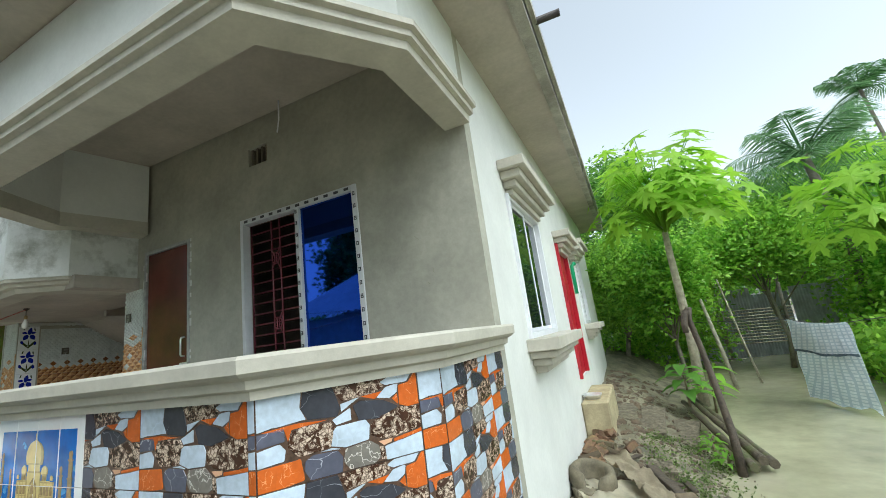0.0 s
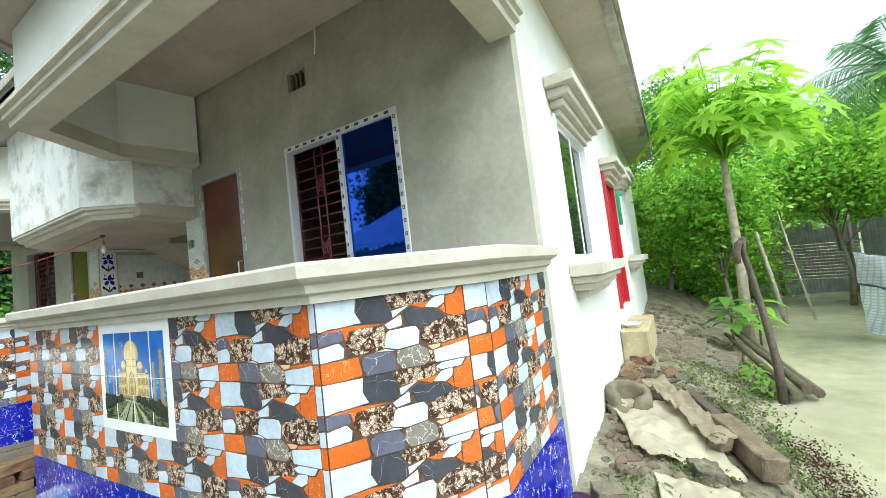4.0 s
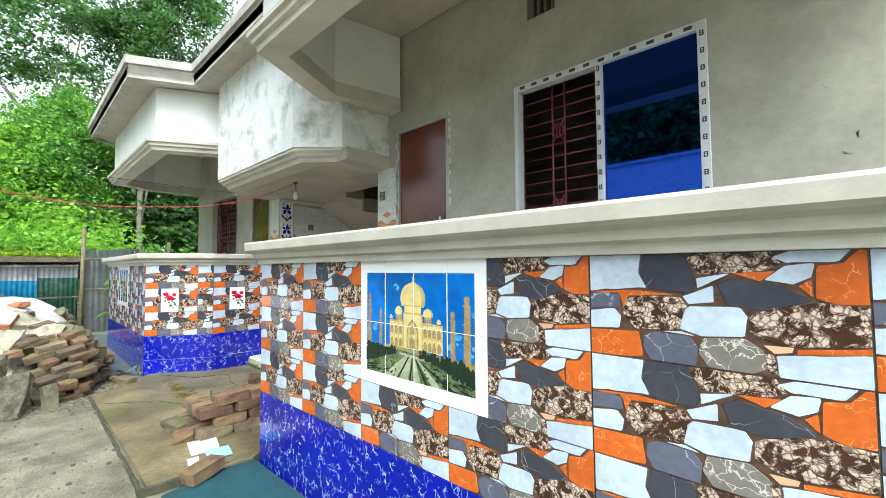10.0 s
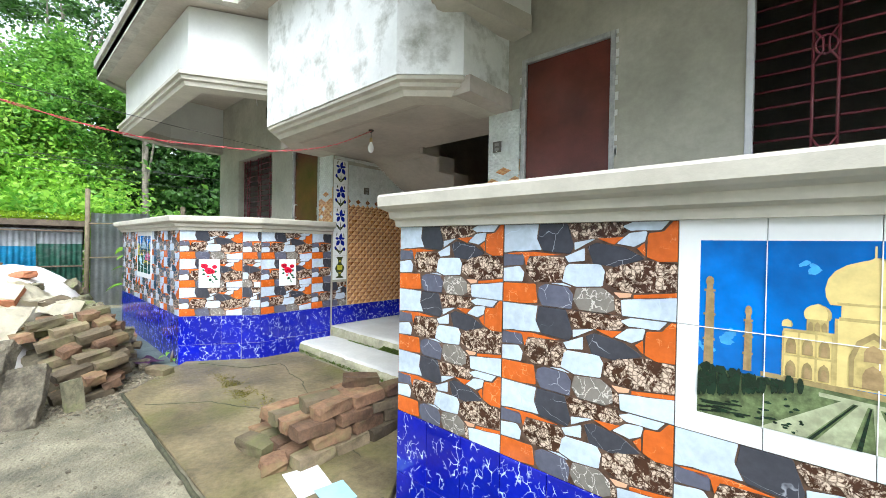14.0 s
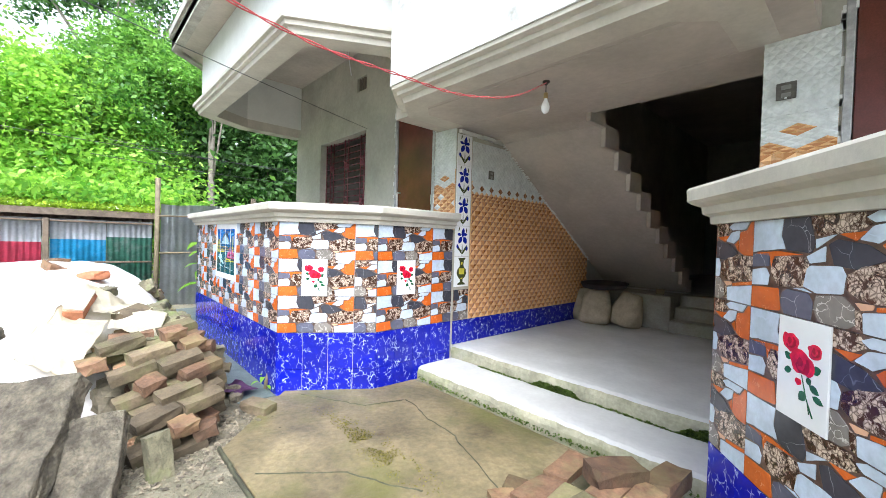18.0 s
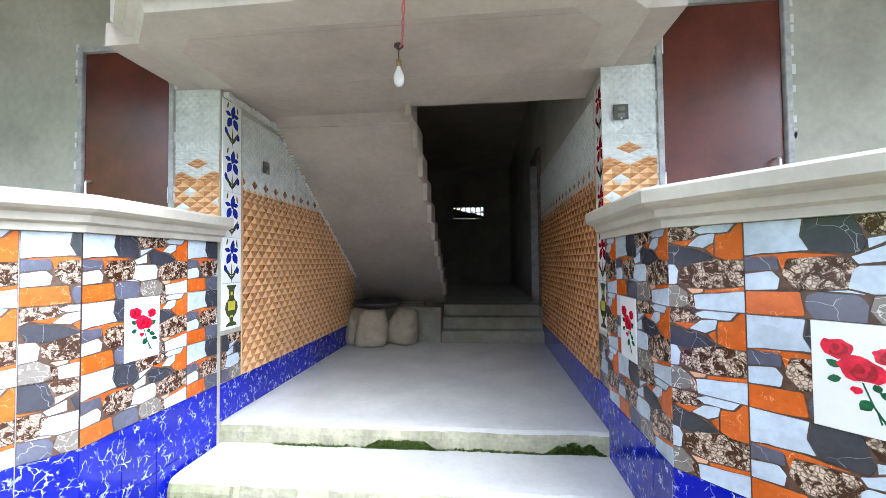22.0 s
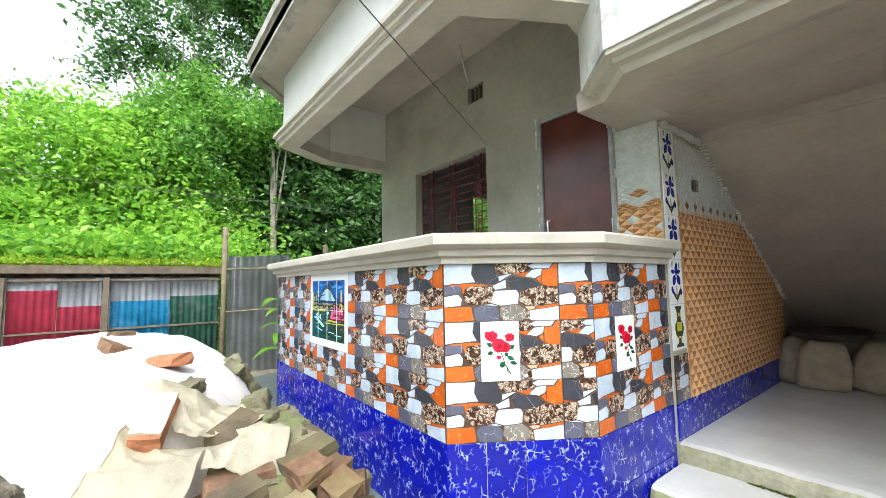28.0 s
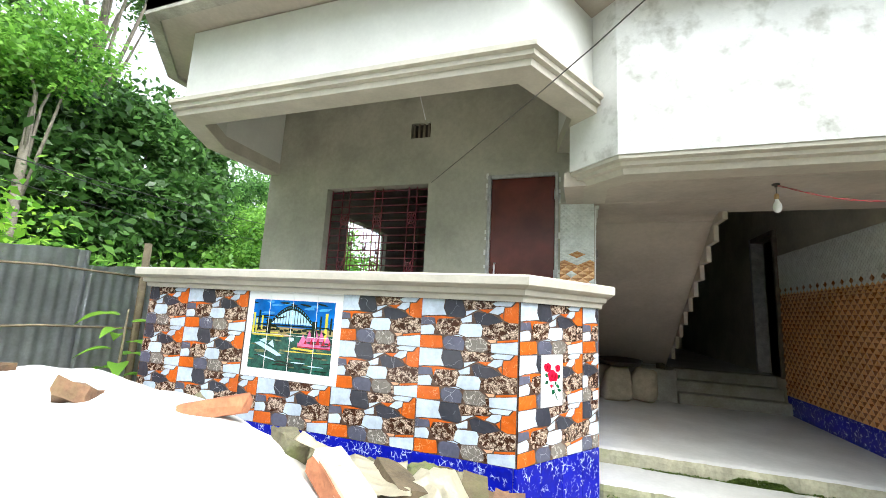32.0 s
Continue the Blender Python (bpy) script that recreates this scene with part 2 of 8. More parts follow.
POND = mat("pond_water", (0.43, 0.41, 0.27), 0.16, var=0.22, scale=0.8, fine=5, bump=0.10, bump_scale=7, second=(0.40, 0.37, 0.28), second_scale=0.5, second_mix=0.7)
WHITE_STONE = veined("white_stone", (0.56, 0.645, 0.745), (0.50, 0.58, 0.68), 0.14, 9, 0.02)
DARK_STONE = veined("dark_stone", (0.050, 0.052, 0.066), (0.30, 0.31, 0.35), 0.14, 9, 0.007)
SLATE_STONE = veined("slate_stone", (0.115, 0.12, 0.165), (0.42, 0.44, 0.50), 0.14, 10, 0.009)
GREY_STONE = veined("grey_stone", (0.21, 0.19, 0.165), (0.60, 0.56, 0.50), 0.14, 22, 0.035, blot=0.10)
BROWN_STONE = mottled("brown_marble", (0.060, 0.024, 0.013), (0.62, 0.49, 0.38), 0.16, 30)
ORANGE_STONE = veined("orange_stone", (0.60, 0.125, 0.015), (0.78, 0.32, 0.12), 0.14, 24, 0.03, blot=-0.06)
PEACH_STONE = mat("peach_stone", (0.72, 0.42, 0.26), 0.2, var=0.1, bump=0.02)
JOINT = mat("stone_joint", (0.10, 0.055, 0.035), 0.3, var=0.4, scale=30, bump=0.05)
BLUE = veined("blue_glaze", (0.006, 0.011, 0.37), (0.52, 0.62, 0.90), 0.07, 23, 0.055, warp=0.45, blot=-0.075, random_mix=0.15, stretch=1.4)
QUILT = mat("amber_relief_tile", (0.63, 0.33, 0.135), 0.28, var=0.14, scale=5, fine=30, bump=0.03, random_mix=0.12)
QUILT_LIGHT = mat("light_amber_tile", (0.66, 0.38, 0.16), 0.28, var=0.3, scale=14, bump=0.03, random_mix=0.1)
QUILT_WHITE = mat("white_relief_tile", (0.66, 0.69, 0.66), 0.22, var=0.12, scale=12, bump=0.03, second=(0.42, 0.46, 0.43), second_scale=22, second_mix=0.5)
# shaded, lit and half-shaded facet colours of the one amber tile
QUILT_SHADE = mat("amber_facet_shaded", (0.26, 0.10, 0.035), 0.28, var=0.14, bump=0.03, random_mix=0.1)
QUILT_LIT = mat("amber_facet_lit", (0.80, 0.50, 0.25), 0.25, var=0.1, bump=0.02, random_mix=0.08)
QUILT_HALF_SHADE = mat("amber_facet_half_shaded", (0.47, 0.21, 0.075), 0.28, var=0.14, bump=0.03, random_mix=0.1)
QUILT_BROWN = mat("brown_relief_lozenge", (0.24, 0.10, 0.035), 0.28, var=0.2, bump=0.03)
WHITE_TILE = mat("white_tile", (0.80, 0.81, 0.80), 0.1, var=0.03, bump=0.01)
RED_GLAZE = mat("red_glaze", (0.74, 0.010, 0.045), 0.2, var=0.25, scale=30, bump=0.02)
ROSE_DARK = mat("crimson_glaze", (0.38, 0.004, 0.02), 0.2, var=0.25, scale=30, bump=0.02)
GREEN_GLAZE = mat("green_glaze", (0.012, 0.11, 0.04), 0.2, var=0.3, scale=30, bump=0.02)
COBALT = mat("cobalt_glaze", (0.012, 0.025, 0.30), 0.2, var=0.2, scale=30, bump=0.02)
OLIVE_GLAZE = mat("olive_glaze", (0.07, 0.085, 0.03), 0.2, var=0.2, bump=0.02)
YELLOW_GLAZE = mat("yellow_glaze", (0.62, 0.55, 0.06), 0.2, var=0.15, bump=0.02)
SKY_GLAZE = mat("sky_blue_glaze", (0.005, 0.17, 0.62), 0.12, var=0.4, scale=3, fine=9, bump=0.01)
CLOUD_SOFT = mat("pale_sky_glaze", (0.07, 0.36, 0.76), 0.12, var=0.3, scale=16, bump=0.01)
CLOUD_GLAZE = mat("cloud_glaze", (0.45, 0.68, 0.85), 0.12, var=0.1, bump=0.01)
IVORY_GLAZE = mat("ivory_glaze", (0.70, 0.56, 0.22), 0.12, var=0.12, scale=20, bump=0.01)
IVORY_MID = mat("straw_glaze", (0.52, 0.41, 0.16), 0.12, var=0.2, scale=30, bump=0.01)
TAN_GLAZE = mat("tan_glaze", (0.36, 0.25, 0.12), 0.12, var=0.2, scale=30, bump=0.01)
IVORY_DARK = mat("ochre_glaze", (0.33, 0.25, 0.11), 0.12, var=0.2, scale=30, bump=0.01)
LAWN_GLAZE = mat("lawn_glaze", (0.15, 0.20, 0.085), 0.12, var=0.6, scale=22, fine=90, bump=0.01)
HEDGE_GLAZE = mat("hedge_glaze", (0.008, 0.028, 0.014), 0.12, var=0.4, scale=40, bump=0.01)
PATH_GLAZE = mat("path_glaze", (0.42, 0.45, 0.28), 0.12, var=0.3, scale=25, bump=0.01)
SEA_GLAZE = mat("sea_glaze", (0.012, 0.10, 0.07), 0.12, var=0.6, scale=18, bump=0.01)
PINK_GLAZE = mat("pink_glaze", (0.55, 0.13, 0.30), 0.12, var=0.3, scale=20, bump=0.01)
DOOR = mat("brown_door_laminate", (0.125, 0.030, 0.020), 0.24, var=0.3, scale=3, fine=120, bump=0.02, bump_scale=20, coat=0.0, spec=0.5)
DOOR_FRAME = mat("grey_door_frame", (0.42, 0.42, 0.40), 0.5, var=0.25, scale=14, bump=0.1)
GRILLE = mat("maroon_iron_paint", (0.20, 0.035, 0.048), 0.35, var=0.15, bump=0.03)
TAPE = mat("white_film", (0.66, 0.67, 0.68), 0.35, var=0.08, bump=0.04)
MARK = mat("dark_print", (0.05, 0.05, 0.06), 0.4, var=0.1, bump=0.0)
ALU = mat("white_aluminium", (0.75, 0.76, 0.78), 0.3, var=0.05, bump=0.01)
STEEL = mat("steel", (0.80, 0.80, 0.79), 0.32, metal=0.7, var=0.1, bump=0.02)
IRON = mat("dark_iron", (0.07, 0.06, 0.055), 0.6, metal=0.4, var=0.3, bump=0.1)
RED_PAINT = mat("red_paint", (0.40, 0.012, 0.025), 0.35, var=0.12, bump=0.02)
GREEN_PAINT = mat("green_plastic", (0.02, 0.34, 0.14), 0.35, var=0.1, bump=0.02)
SWITCH = mat("dark_switch_plate", (0.10, 0.09, 0.07), 0.3, var=0.3, scale=40, bump=0.02)
BULB = mat("white_bulb", (0.85, 0.86, 0.84), 0.12, var=0.03, bump=0.0)
BRASS = mat("brass_cap", (0.45, 0.33, 0.16), 0.35, metal=1.0, var=0.1, bump=0.02)
PALE_CONCRETE = mat("pale_dusty_concrete", (0.60, 0.60, 0.56), 0.7, var=0.1, scale=2.5, fine=30, bump=0.25, bump_scale=45, second=(0.50, 0.485, 0.42), second_scale=1.3, second_mix=0.55)
STEP_EDGE = mat("mossy_step_concrete", (0.44, 0.42, 0.29), 0.85, var=0.25, scale=5, fine=40, bump=0.6, bump_scale=35, second=(0.20, 0.225, 0.085), second_scale=2.2, second_mix=0.75)
EDGE = mat("weathered_roof_edge", (0.46, 0.44, 0.38), 0.85, var=0.25, scale=5, bump=0.3, second=(0.10, 0.092, 0.075), second_scale=1.5, second_mix=0.7)
DARK_EDGE = mat("mossy_slab_edge", (0.075, 0.075, 0.04), 0.8, var=0.4, scale=12, bump=0.6, bump_scale=50)
WIRE_RED = mat("pink_wire", (0.55, 0.08, 0.09), 0.5, var=0.2, bump=0.0)
WIRE_DARK = mat("dark_wire", (0.06, 0.06, 0.06), 0.5, var=0.2, bump=0.0)
BRICK = mat("fired_brick", (0.225, 0.125, 0.068), 0.85, var=0.4, scale=10, fine=60, bump=0.5, bump_scale=60, second=(0.21, 0.175, 0.075), second_scale=4.5, second_mix=0.9, random_mix=0.5)
TERRACOTTA = mat("terracotta_brick", (0.46, 0.18, 0.085), 0.85, var=0.3, scale=10, fine=60, bump=0.5, bump_scale=60)
BRICK_OLD = mat("old_brick", (0.185, 0.14, 0.082), 0.9, var=0.35, scale=9, fine=60, bump=0.5, bump_scale=60, second=(0.17, 0.19, 0.06), second_scale=2.4, second_mix=0.8, random_mix=0.5)
RUBBLE = mat("rubble_concrete", (0.215, 0.185, 0.125), 0.95, var=0.5, scale=16, fine=55, bump=1.0, bump_scale=38, depth=0.03, second=(0.085, 0.07, 0.045), second_scale=5, second_mix=0.6)
PEBBLY = mat("pebbly_concrete", (0.215, 0.185, 0.128), 0.95, var=0.55, scale=12, fine=60, bump=1.0, bump_scale=26, depth=0.08, second=(0.10, 0.085, 0.055), second_scale=22, second_mix=0.65)
SAND = mat("white_sand", (0.78, 0.755, 0.71), 0.95, var=0.14, scale=5, bump=0.3, bump_scale=60)
SACK = mat("jute_sack", (0.50, 0.43, 0.30), 0.9, var=0.2, scale=9, fine=120, bump=0.5, bump_scale=150)
WOVEN = mat("woven_plastic", (0.70, 0.645, 0.49), 0.55, var=0.12, scale=6, fine=120, bump=0.4, bump_scale=90, second=(0.42, 0.37, 0.26), second_scale=5.5, second_mix=0.7)
CLOTH = mat("washed_cloth", (0.86, 0.90, 0.93), 0.85, var=0.1, scale=12, fine=60, bump=0.3, bump_scale=60)


def checked(m, pitch, line, colour):
    """Thin woven lines both ways over a cloth."""
    t = m.node_tree
    p = t.nodes["Principled BSDF"]
    geo = t.nodes.new("ShaderNodeNewGeometry")
    sep = t.nodes.new("ShaderNodeSeparateXYZ")
    t.links.new(geo.outputs["Position"], sep.inputs[0])
    facs = []
    for axis in (0, 2):
        pp = t.nodes.new("ShaderNodeMath")
        pp.operation = "PINGPONG"
        pp.inputs[1].default_value = pitch / 2
        t.links.new(sep.outputs[axis], pp.inputs[0])
        lt = t.nodes.new("ShaderNodeMath")
        lt.operation = "LESS_THAN"
        lt.inputs[1].default_value = line / 2
        t.links.new(pp.outputs[0], lt.inputs[0])
        facs.append(lt)
    mx = t.nodes.new("ShaderNodeMath")
    mx.operation = "MAXIMUM"
    t.links.new(facs[0].outputs[0], mx.inputs[0])
    t.links.new(facs[1].outputs[0], mx.inputs[1])
    sc = t.nodes.new("ShaderNodeMath")
    sc.operation = "MULTIPLY"
    sc.inputs[1].default_value = 0.5
    t.links.new(mx.outputs[0], sc.inputs[0])
    mc = t.nodes.new("ShaderNodeMix")
    mc.data_type = "RGBA"
    t.links.new(p.inputs["Base Color"].links[0].from_socket, mc.inputs[6])
    mc.inputs[7].default_value = (*colour, 1)
    t.links.new(sc.outputs[0], mc.inputs["Factor"])
    t.links.new(mc.outputs[2], p.inputs["Base Color"])
    return m


checked(CLOTH, 0.05, 0.016, (0.36, 0.47, 0.56))
PAPER = mat("white_paper", (0.80, 0.80, 0.78), 0.7, var=0.05, bump=0.05)
PAPER_BLUE = mat("light_blue_card", (0.33, 0.60, 0.68), 0.5, var=0.1, bump=0.03)
TIN = mat("grey_tin", (0.58, 0.61, 0.65), 0.5, metal=0.1, var=0.25, scale=4, fine=30, bump=0.08, second=(0.24, 0.20, 0.17), second_scale=2.0, second_mix=0.5)
# a paler tin than TIN, for the corner sheets and the far fence
TIN_PALE = mat("pale_grey_tin", (0.72, 0.75, 0.79), 0.45, metal=0.0, var=0.2, scale=4, fine=30, bump=0.08, second=(0.45, 0.45, 0.46), second_scale=1.6, second_mix=0.5)
TIN_BLUE = mat("blue_painted_tin", (0.03, 0.38, 0.70), 0.5, var=0.3, scale=5, bump=0.08, second=(0.30, 0.38, 0.42), second_scale=5, second_mix=0.6)
TIN_GREEN = mat("green_painted_tin", (0.05, 0.19, 0.13), 0.55, var=0.35, scale=7, bump=0.08, second=(0.26, 0.29, 0.28), second_scale=5, second_mix=0.75)
TIN_PINK = mat("pink_painted_tin", (0.55, 0.05, 0.10), 0.5, var=0.25, scale=5, bump=0.08)
TIN_YELLOW = mat("yellow_painted_tin", (0.68, 0.53, 0.02), 0.5, var=0.2, scale=5, bump=0.08)
TIN_ROOF = mat("tin_roof", (0.80, 0.82, 0.84), 0.4, metal=0.0, var=0.1, scale=3, bump=0.05)
DARK_WOOD = mat("wet_dark_wood", (0.085, 0.065, 0.045), 0.7, var=0.4, scale=14, fine=60, bump=0.7, bump_scale=45)
MOSSY_WOOD = mat("mossy_wet_wood", (0.105, 0.085, 0.055), 0.7, var=0.4, scale=14, fine=60, bump=0.7, bump_scale=45, second=(0.11, 0.15, 0.035), second_scale=4.5, second_mix=0.8)
TIMBER = mat("weathered_timber", (0.17, 0.13, 0.09), 0.85, var=0.35, scale=9, fine=60, bump=0.4, bump_scale=50)
BAMBOO = mat("bamboo", (0.20, 0.16, 0.095), 0.7, var=0.3, scale=9, bump=0.2)
PALE_BARK = mat("pale_sapling_bark", (0.40, 0.37, 0.28), 0.85, var=0.3, scale=12, bump=0.3)
BARK = mat("grey_bark", (0.24, 0.21, 0.165), 0.9, var=0.35, scale=7, fine=40, bump=0.7, bump_scale=30)
MOSSY = mat("mossy_stone", (0.22, 0.20, 0.12), 0.9, var=0.4, scale=10, fine=50, bump=1.0, bump_scale=40, depth=0.02, second=(0.10, 0.15, 0.02), second_scale=5, second_mix=0.9)
MOSS = leafy("moss", (0.16, 0.28, 0.015), (0.45, 0.60, 0.04), 0.8)
LEAF_DARK = leafy("dark_leaf", (0.03, 0.10, 0.02), (0.19, 0.40, 0.09))
LEAF_MID = leafy("mid_leaf", (0.055, 0.18, 0.025), (0.32, 0.60, 0.10))
LEAF_LIGHT = leafy("light_leaf", (0.12, 0.34, 0.03), (0.48, 0.76, 0.10))
PAPAYA_LEAF = leafy("papaya_leaf", (0.11, 0.32, 0.02), (0.40, 0.66, 0.06), 0.5)
MANGO_LEAF = leafy("mango_leaf", (0.02, 0.065, 0.016), (0.16, 0.33, 0.08), 0.28)
PALM_LEAF = leafy("palm_leaf", (0.07, 0.18, 0.06), (0.27, 0.44, 0.20))
GLASS_BLUE = mat("blue_mirror_glass", (0.020, 0.062, 0.35), 0.03, metal=1.0, var=0.02, bump=0.0)
GLASS_DARK = mat("dark_window_glass", (0.09, 0.11, 0.12), 0.03, metal=0.85, var=0.02, bump=0.0)


# ---- mesh helpers ----
def part(name, bm, material, parent=None, label=""):
    """Links a bmesh as one mesh object, under parent where one is given."""
    me = bpy.data.meshes.new(name)
    bm.to_mesh(me)
    bm.free()
    for m in (material if isinstance(material, (list, tuple)) else [material]):
        me.materials.append(m)
    ob = new(name, me)
    if parent is not None:
        ob.parent = parent
    if label:
        ob["label"] = label
    return ob


def thing(name, label, category, m=None, group="", kind=""):
    ob = new(name)
    ob.empty_display_size = 0.1
    if m is not None:
        ob.matrix_basis = m
    return tagged(ob, label, category, group, kind)


def box(bm, x0, x1, y0, y1, z0, z1, m=None, mi=0):
    vs = [bm.verts.new((x, y, z)) for z in (z0, z1) for y in (y0, y1) for x in (x0, x1)]
    if m is not None:
        for v in vs:
            v.co = m @ v.co
    for a in ((0, 2, 3, 1), (4, 5, 7, 6), (0, 1, 5, 4), (2, 6, 7, 3), (0, 4, 6, 2), (1, 3, 7, 5)):
        bm.faces.new([vs[i] for i in a]).material_index = mi
    return vs


def boxes(*rows, bevel=0.0):
    bm = bmesh.new()
    for r in rows:
        box(bm, *r)
    if bevel:
        bmesh.ops.bevel(bm, geom=bm.edges[:], offset=bevel, segments=1, affect="EDGES")
    return bm


def tube(bm, pts, radii, sides=8, close=True, mi=0):
    """A tapered tube along points."""
    pts = [Vector(p) for p in pts]
    rings = []
    side = None
    for i, p in enumerate(pts):
        d = (pts[min(i + 1, len(pts) - 1)] - pts[max(i - 1, 0)]).normalized()
        if side is None:
            side = d.orthogonal().normalized()
        side = (side - d * side.dot(d)).normalized()
        up = d.cross(side)
        r = radii[i] if isinstance(radii, (list, tuple)) else radii
        rings.append([bm.verts.new(p + (side * math.cos(a) + up * math.sin(a)) * r) for a in [2 * math.pi * k / sides for k in range(sides)]])
    for a, b in zip(rings, rings[1:]):
        for k in range(sides):
            f = bm.faces.new((a[k], a[(k + 1) % sides], b[(k + 1) % sides], b[k]))
            f.smooth, f.material_index = True, mi
    if close:
        bm.faces.new(rings[0][::-1]).material_index = mi
        bm.faces.new(rings[-1]).material_index = mi


def lathe(bm, prof, sides=16, m=None, mi=0):
    """A turned shape from (radius, height) pairs."""
    rings = []
    for r, z in prof:
        ring = [bm.verts.new((r * math.cos(2 * math.pi * k / sides), r * math.sin(2 * math.pi * k / sides), z)) for k in range(sides)]
        if m is not None:
            for v in ring:
                v.co = m @ v.co
        rings.append(ring)
    for a, b in zip(rings, rings[1:]):
        for k in range(sides):
            f = bm.faces.new((a[k], a[(k + 1) % sides], b[(k + 1) % sides], b[k]))
            f.smooth, f.material_index = True, mi
    bm.faces.new(rings[0][::-1]).material_index = mi
    bm.faces.new(rings[-1]).material_index = mi


def offset_line(pts, d):
    """The open line of plan points moved by d to the right of its run, mitred."""
    out = []
    n = len(pts)
    for i in range(n):
        dirs = []
        if i > 0:
            dirs.append((Vector(pts[i]) - Vector(pts[i - 1])).normalized())
        if i < n - 1:
            dirs.append((Vector(pts[i + 1]) - Vector(pts[i])).normalized())
        nor = [Vector((v.y, -v.x)) for v in dirs]
        if len(nor) == 1:
            q = nor[0] * d
        else:
            b = (nor[0] + nor[1]).normalized()
            q = b * (d / max(0.3, b.dot(nor[0])))
        out.append((pts[i][0] + q.x, pts[i][1] + q.y))
    return out


def sweep(bm, pts, prof, cap=True):
    """A closed profile of (outward, z) pairs run along the plan line, outward to the right of its run."""
    rows = []
    for d, z in prof:
        rows.append([bm.verts.new((x, y, z)) for x, y in offset_line(pts, d)])
    k = len(prof)
    for a in range(k):
        b = (a + 1) % k
        for i in range(len(pts) - 1):
            bm.faces.new((rows[a][i], rows[b][i], rows[b][i + 1], rows[a][i + 1]))
    if cap:
        bm.faces.new([rows[a][0] for a in range(k)][::-1])
        bm.faces.new([rows[a][-1] for a in range(k)])
    bmesh.ops.recalc_face_normals(bm, faces=bm.faces[:])


def prism(bm, pts, z0, z1, mi=0):
    """A plan polygon raised from z0 to z1."""
    lo = [bm.verts.new((x, y, z0)) for x, y in pts]
    hi = [bm.verts.new((x, y, z1)) for x, y in pts]
    n = len(pts)
    fs = [bm.faces.new(lo[::-1]), bm.faces.new(hi)]
    for i in range(n):
        fs.append(bm.faces.new((lo[i], lo[(i + 1) % n], hi[(i + 1) % n], hi[i])))
    for f in fs:
        f.material_index = mi
    bmesh.ops.recalc_face_normals(bm, faces=fs)


def holed(name, axis, a0, a1, u0, u1, z0, z1, holes, material, label=""):
    """A wall between a0 and a1 on its thin axis, from u0 to u1 along, with openings (u, u, z, z) through it."""
    us = sorted({u0, u1, *[h[0] for h in holes], *[h[1] for h in holes]})
    zs = sorted({z0, z1, *[h[2] for h in holes], *[h[3] for h in holes]})
    bm = bmesh.new()
    for ua, ub in zip(us, us[1:]):
        run = None
        for za, zb in zip(zs, zs[1:]):
            cu, cz = (ua + ub) / 2, (za + zb) / 2
            solid = not any(h[0] < cu < h[1] and h[2] < cz < h[3] for h in holes)
            if solid:
                if axis == "y":
                    box(bm, ua, ub, a0, a1, za, zb)
                else:
                    box(bm, a0, a1, ua, ub, za, zb)
    bmesh.ops.remove_doubles(bm, verts=bm.verts[:], dist=0.0005)
    seen = {}
    for f in bm.faces[:]:
        seen.setdefault(tuple(round(c, 4) for c in f.calc_center_median()), []).append(f)
    dead = [f for fs in seen.values() if len(fs) > 1 for f in fs]
    bmesh.ops.delete(bm, geom=dead, context="FACES_ONLY")
    bmesh.ops.dissolve_limit(bm, angle_limit=0.01, verts=bm.verts[:], edges=bm.edges[:])
    return tagged(part(name, bm, material), label, "wall", kind="structure")


# ---- plan ----
WALL = 2.58            # front of the house wall
HX0, HX1 = -11.12, -0.80
BACK = 11.0
FLOOR, CEIL = 0.72, 3.78
EX0, EX1 = -7.24, -4.84   # the passage between the tiled side walls
RDROP, LRISE = 0.010, 0.030
RIGHT = [(-4.855, 2.57), (-4.855, 1.77), (-4.317, 1.095), (-1.232, 1.095), (-0.785, 1.668), (-0.785, 2.577)]
LEFT = [(-11.14, 2.577), (-11.14, 1.68), (-10.78, 1.06), (-7.705, 1.03), (-7.26, 1.69), (-7.26, 2.57)]

# ---- ground ----
def ground_z(x, y):
    z = -0.012 + 0.02 * noise.noise((x * 1.3, y * 1.3, 0.0)) + 0.012 * noise.noise((x * 4.0, y * 4.0, 3.0)) + 0.006 * noise.noise((x * 11.0, y * 11.0, 5.0))
    s = min(1.0, max(0.0, (x + 0.55) / 1.6))
    s = s * s * (3 - 2 * s) * min(1.0, max(0.0, (y + 1.0) / 2.0))
    z -= 0.38 * s
    # trodden up to the apron before the entrance
    up = min(1.0, max(0.0, (x + 8.0) / 0.6)) * min(1.0, max(0.0, (-4.45 - x) / 0.4)) * min(1.0, max(0.0, (y + 1.6) / 1.4))
    z += 0.036 * up
    if x > -0.95 and y > 1.0:
        # a bank of trodden earth along the side wall, sinking towards the water
        bank = max(0.0, 1 - max(0.0, x + 0.8) / 1.1) * min(1.0, (y - 1.0) / 3.0)
        z += bank * (0.07 + 0.035 * min(max(y - 4.0, 0.0), 6.0))
        k = (1 - s) * min(1.0, y - 1.0)
        z += k * (0.05 * noise.noise((x * 2.2, y * 2.2, 7.0)) + 0.05 * noise.noise((x * 6, y * 6, 2.0)) + 0.03 * noise.noise((x * 13, y * 13, 2.0)))
    if y > 10 and x < 0.9 and x > -3:
        z += 0.25 * min(1.0, (y - 10) / 3.0)
    return z


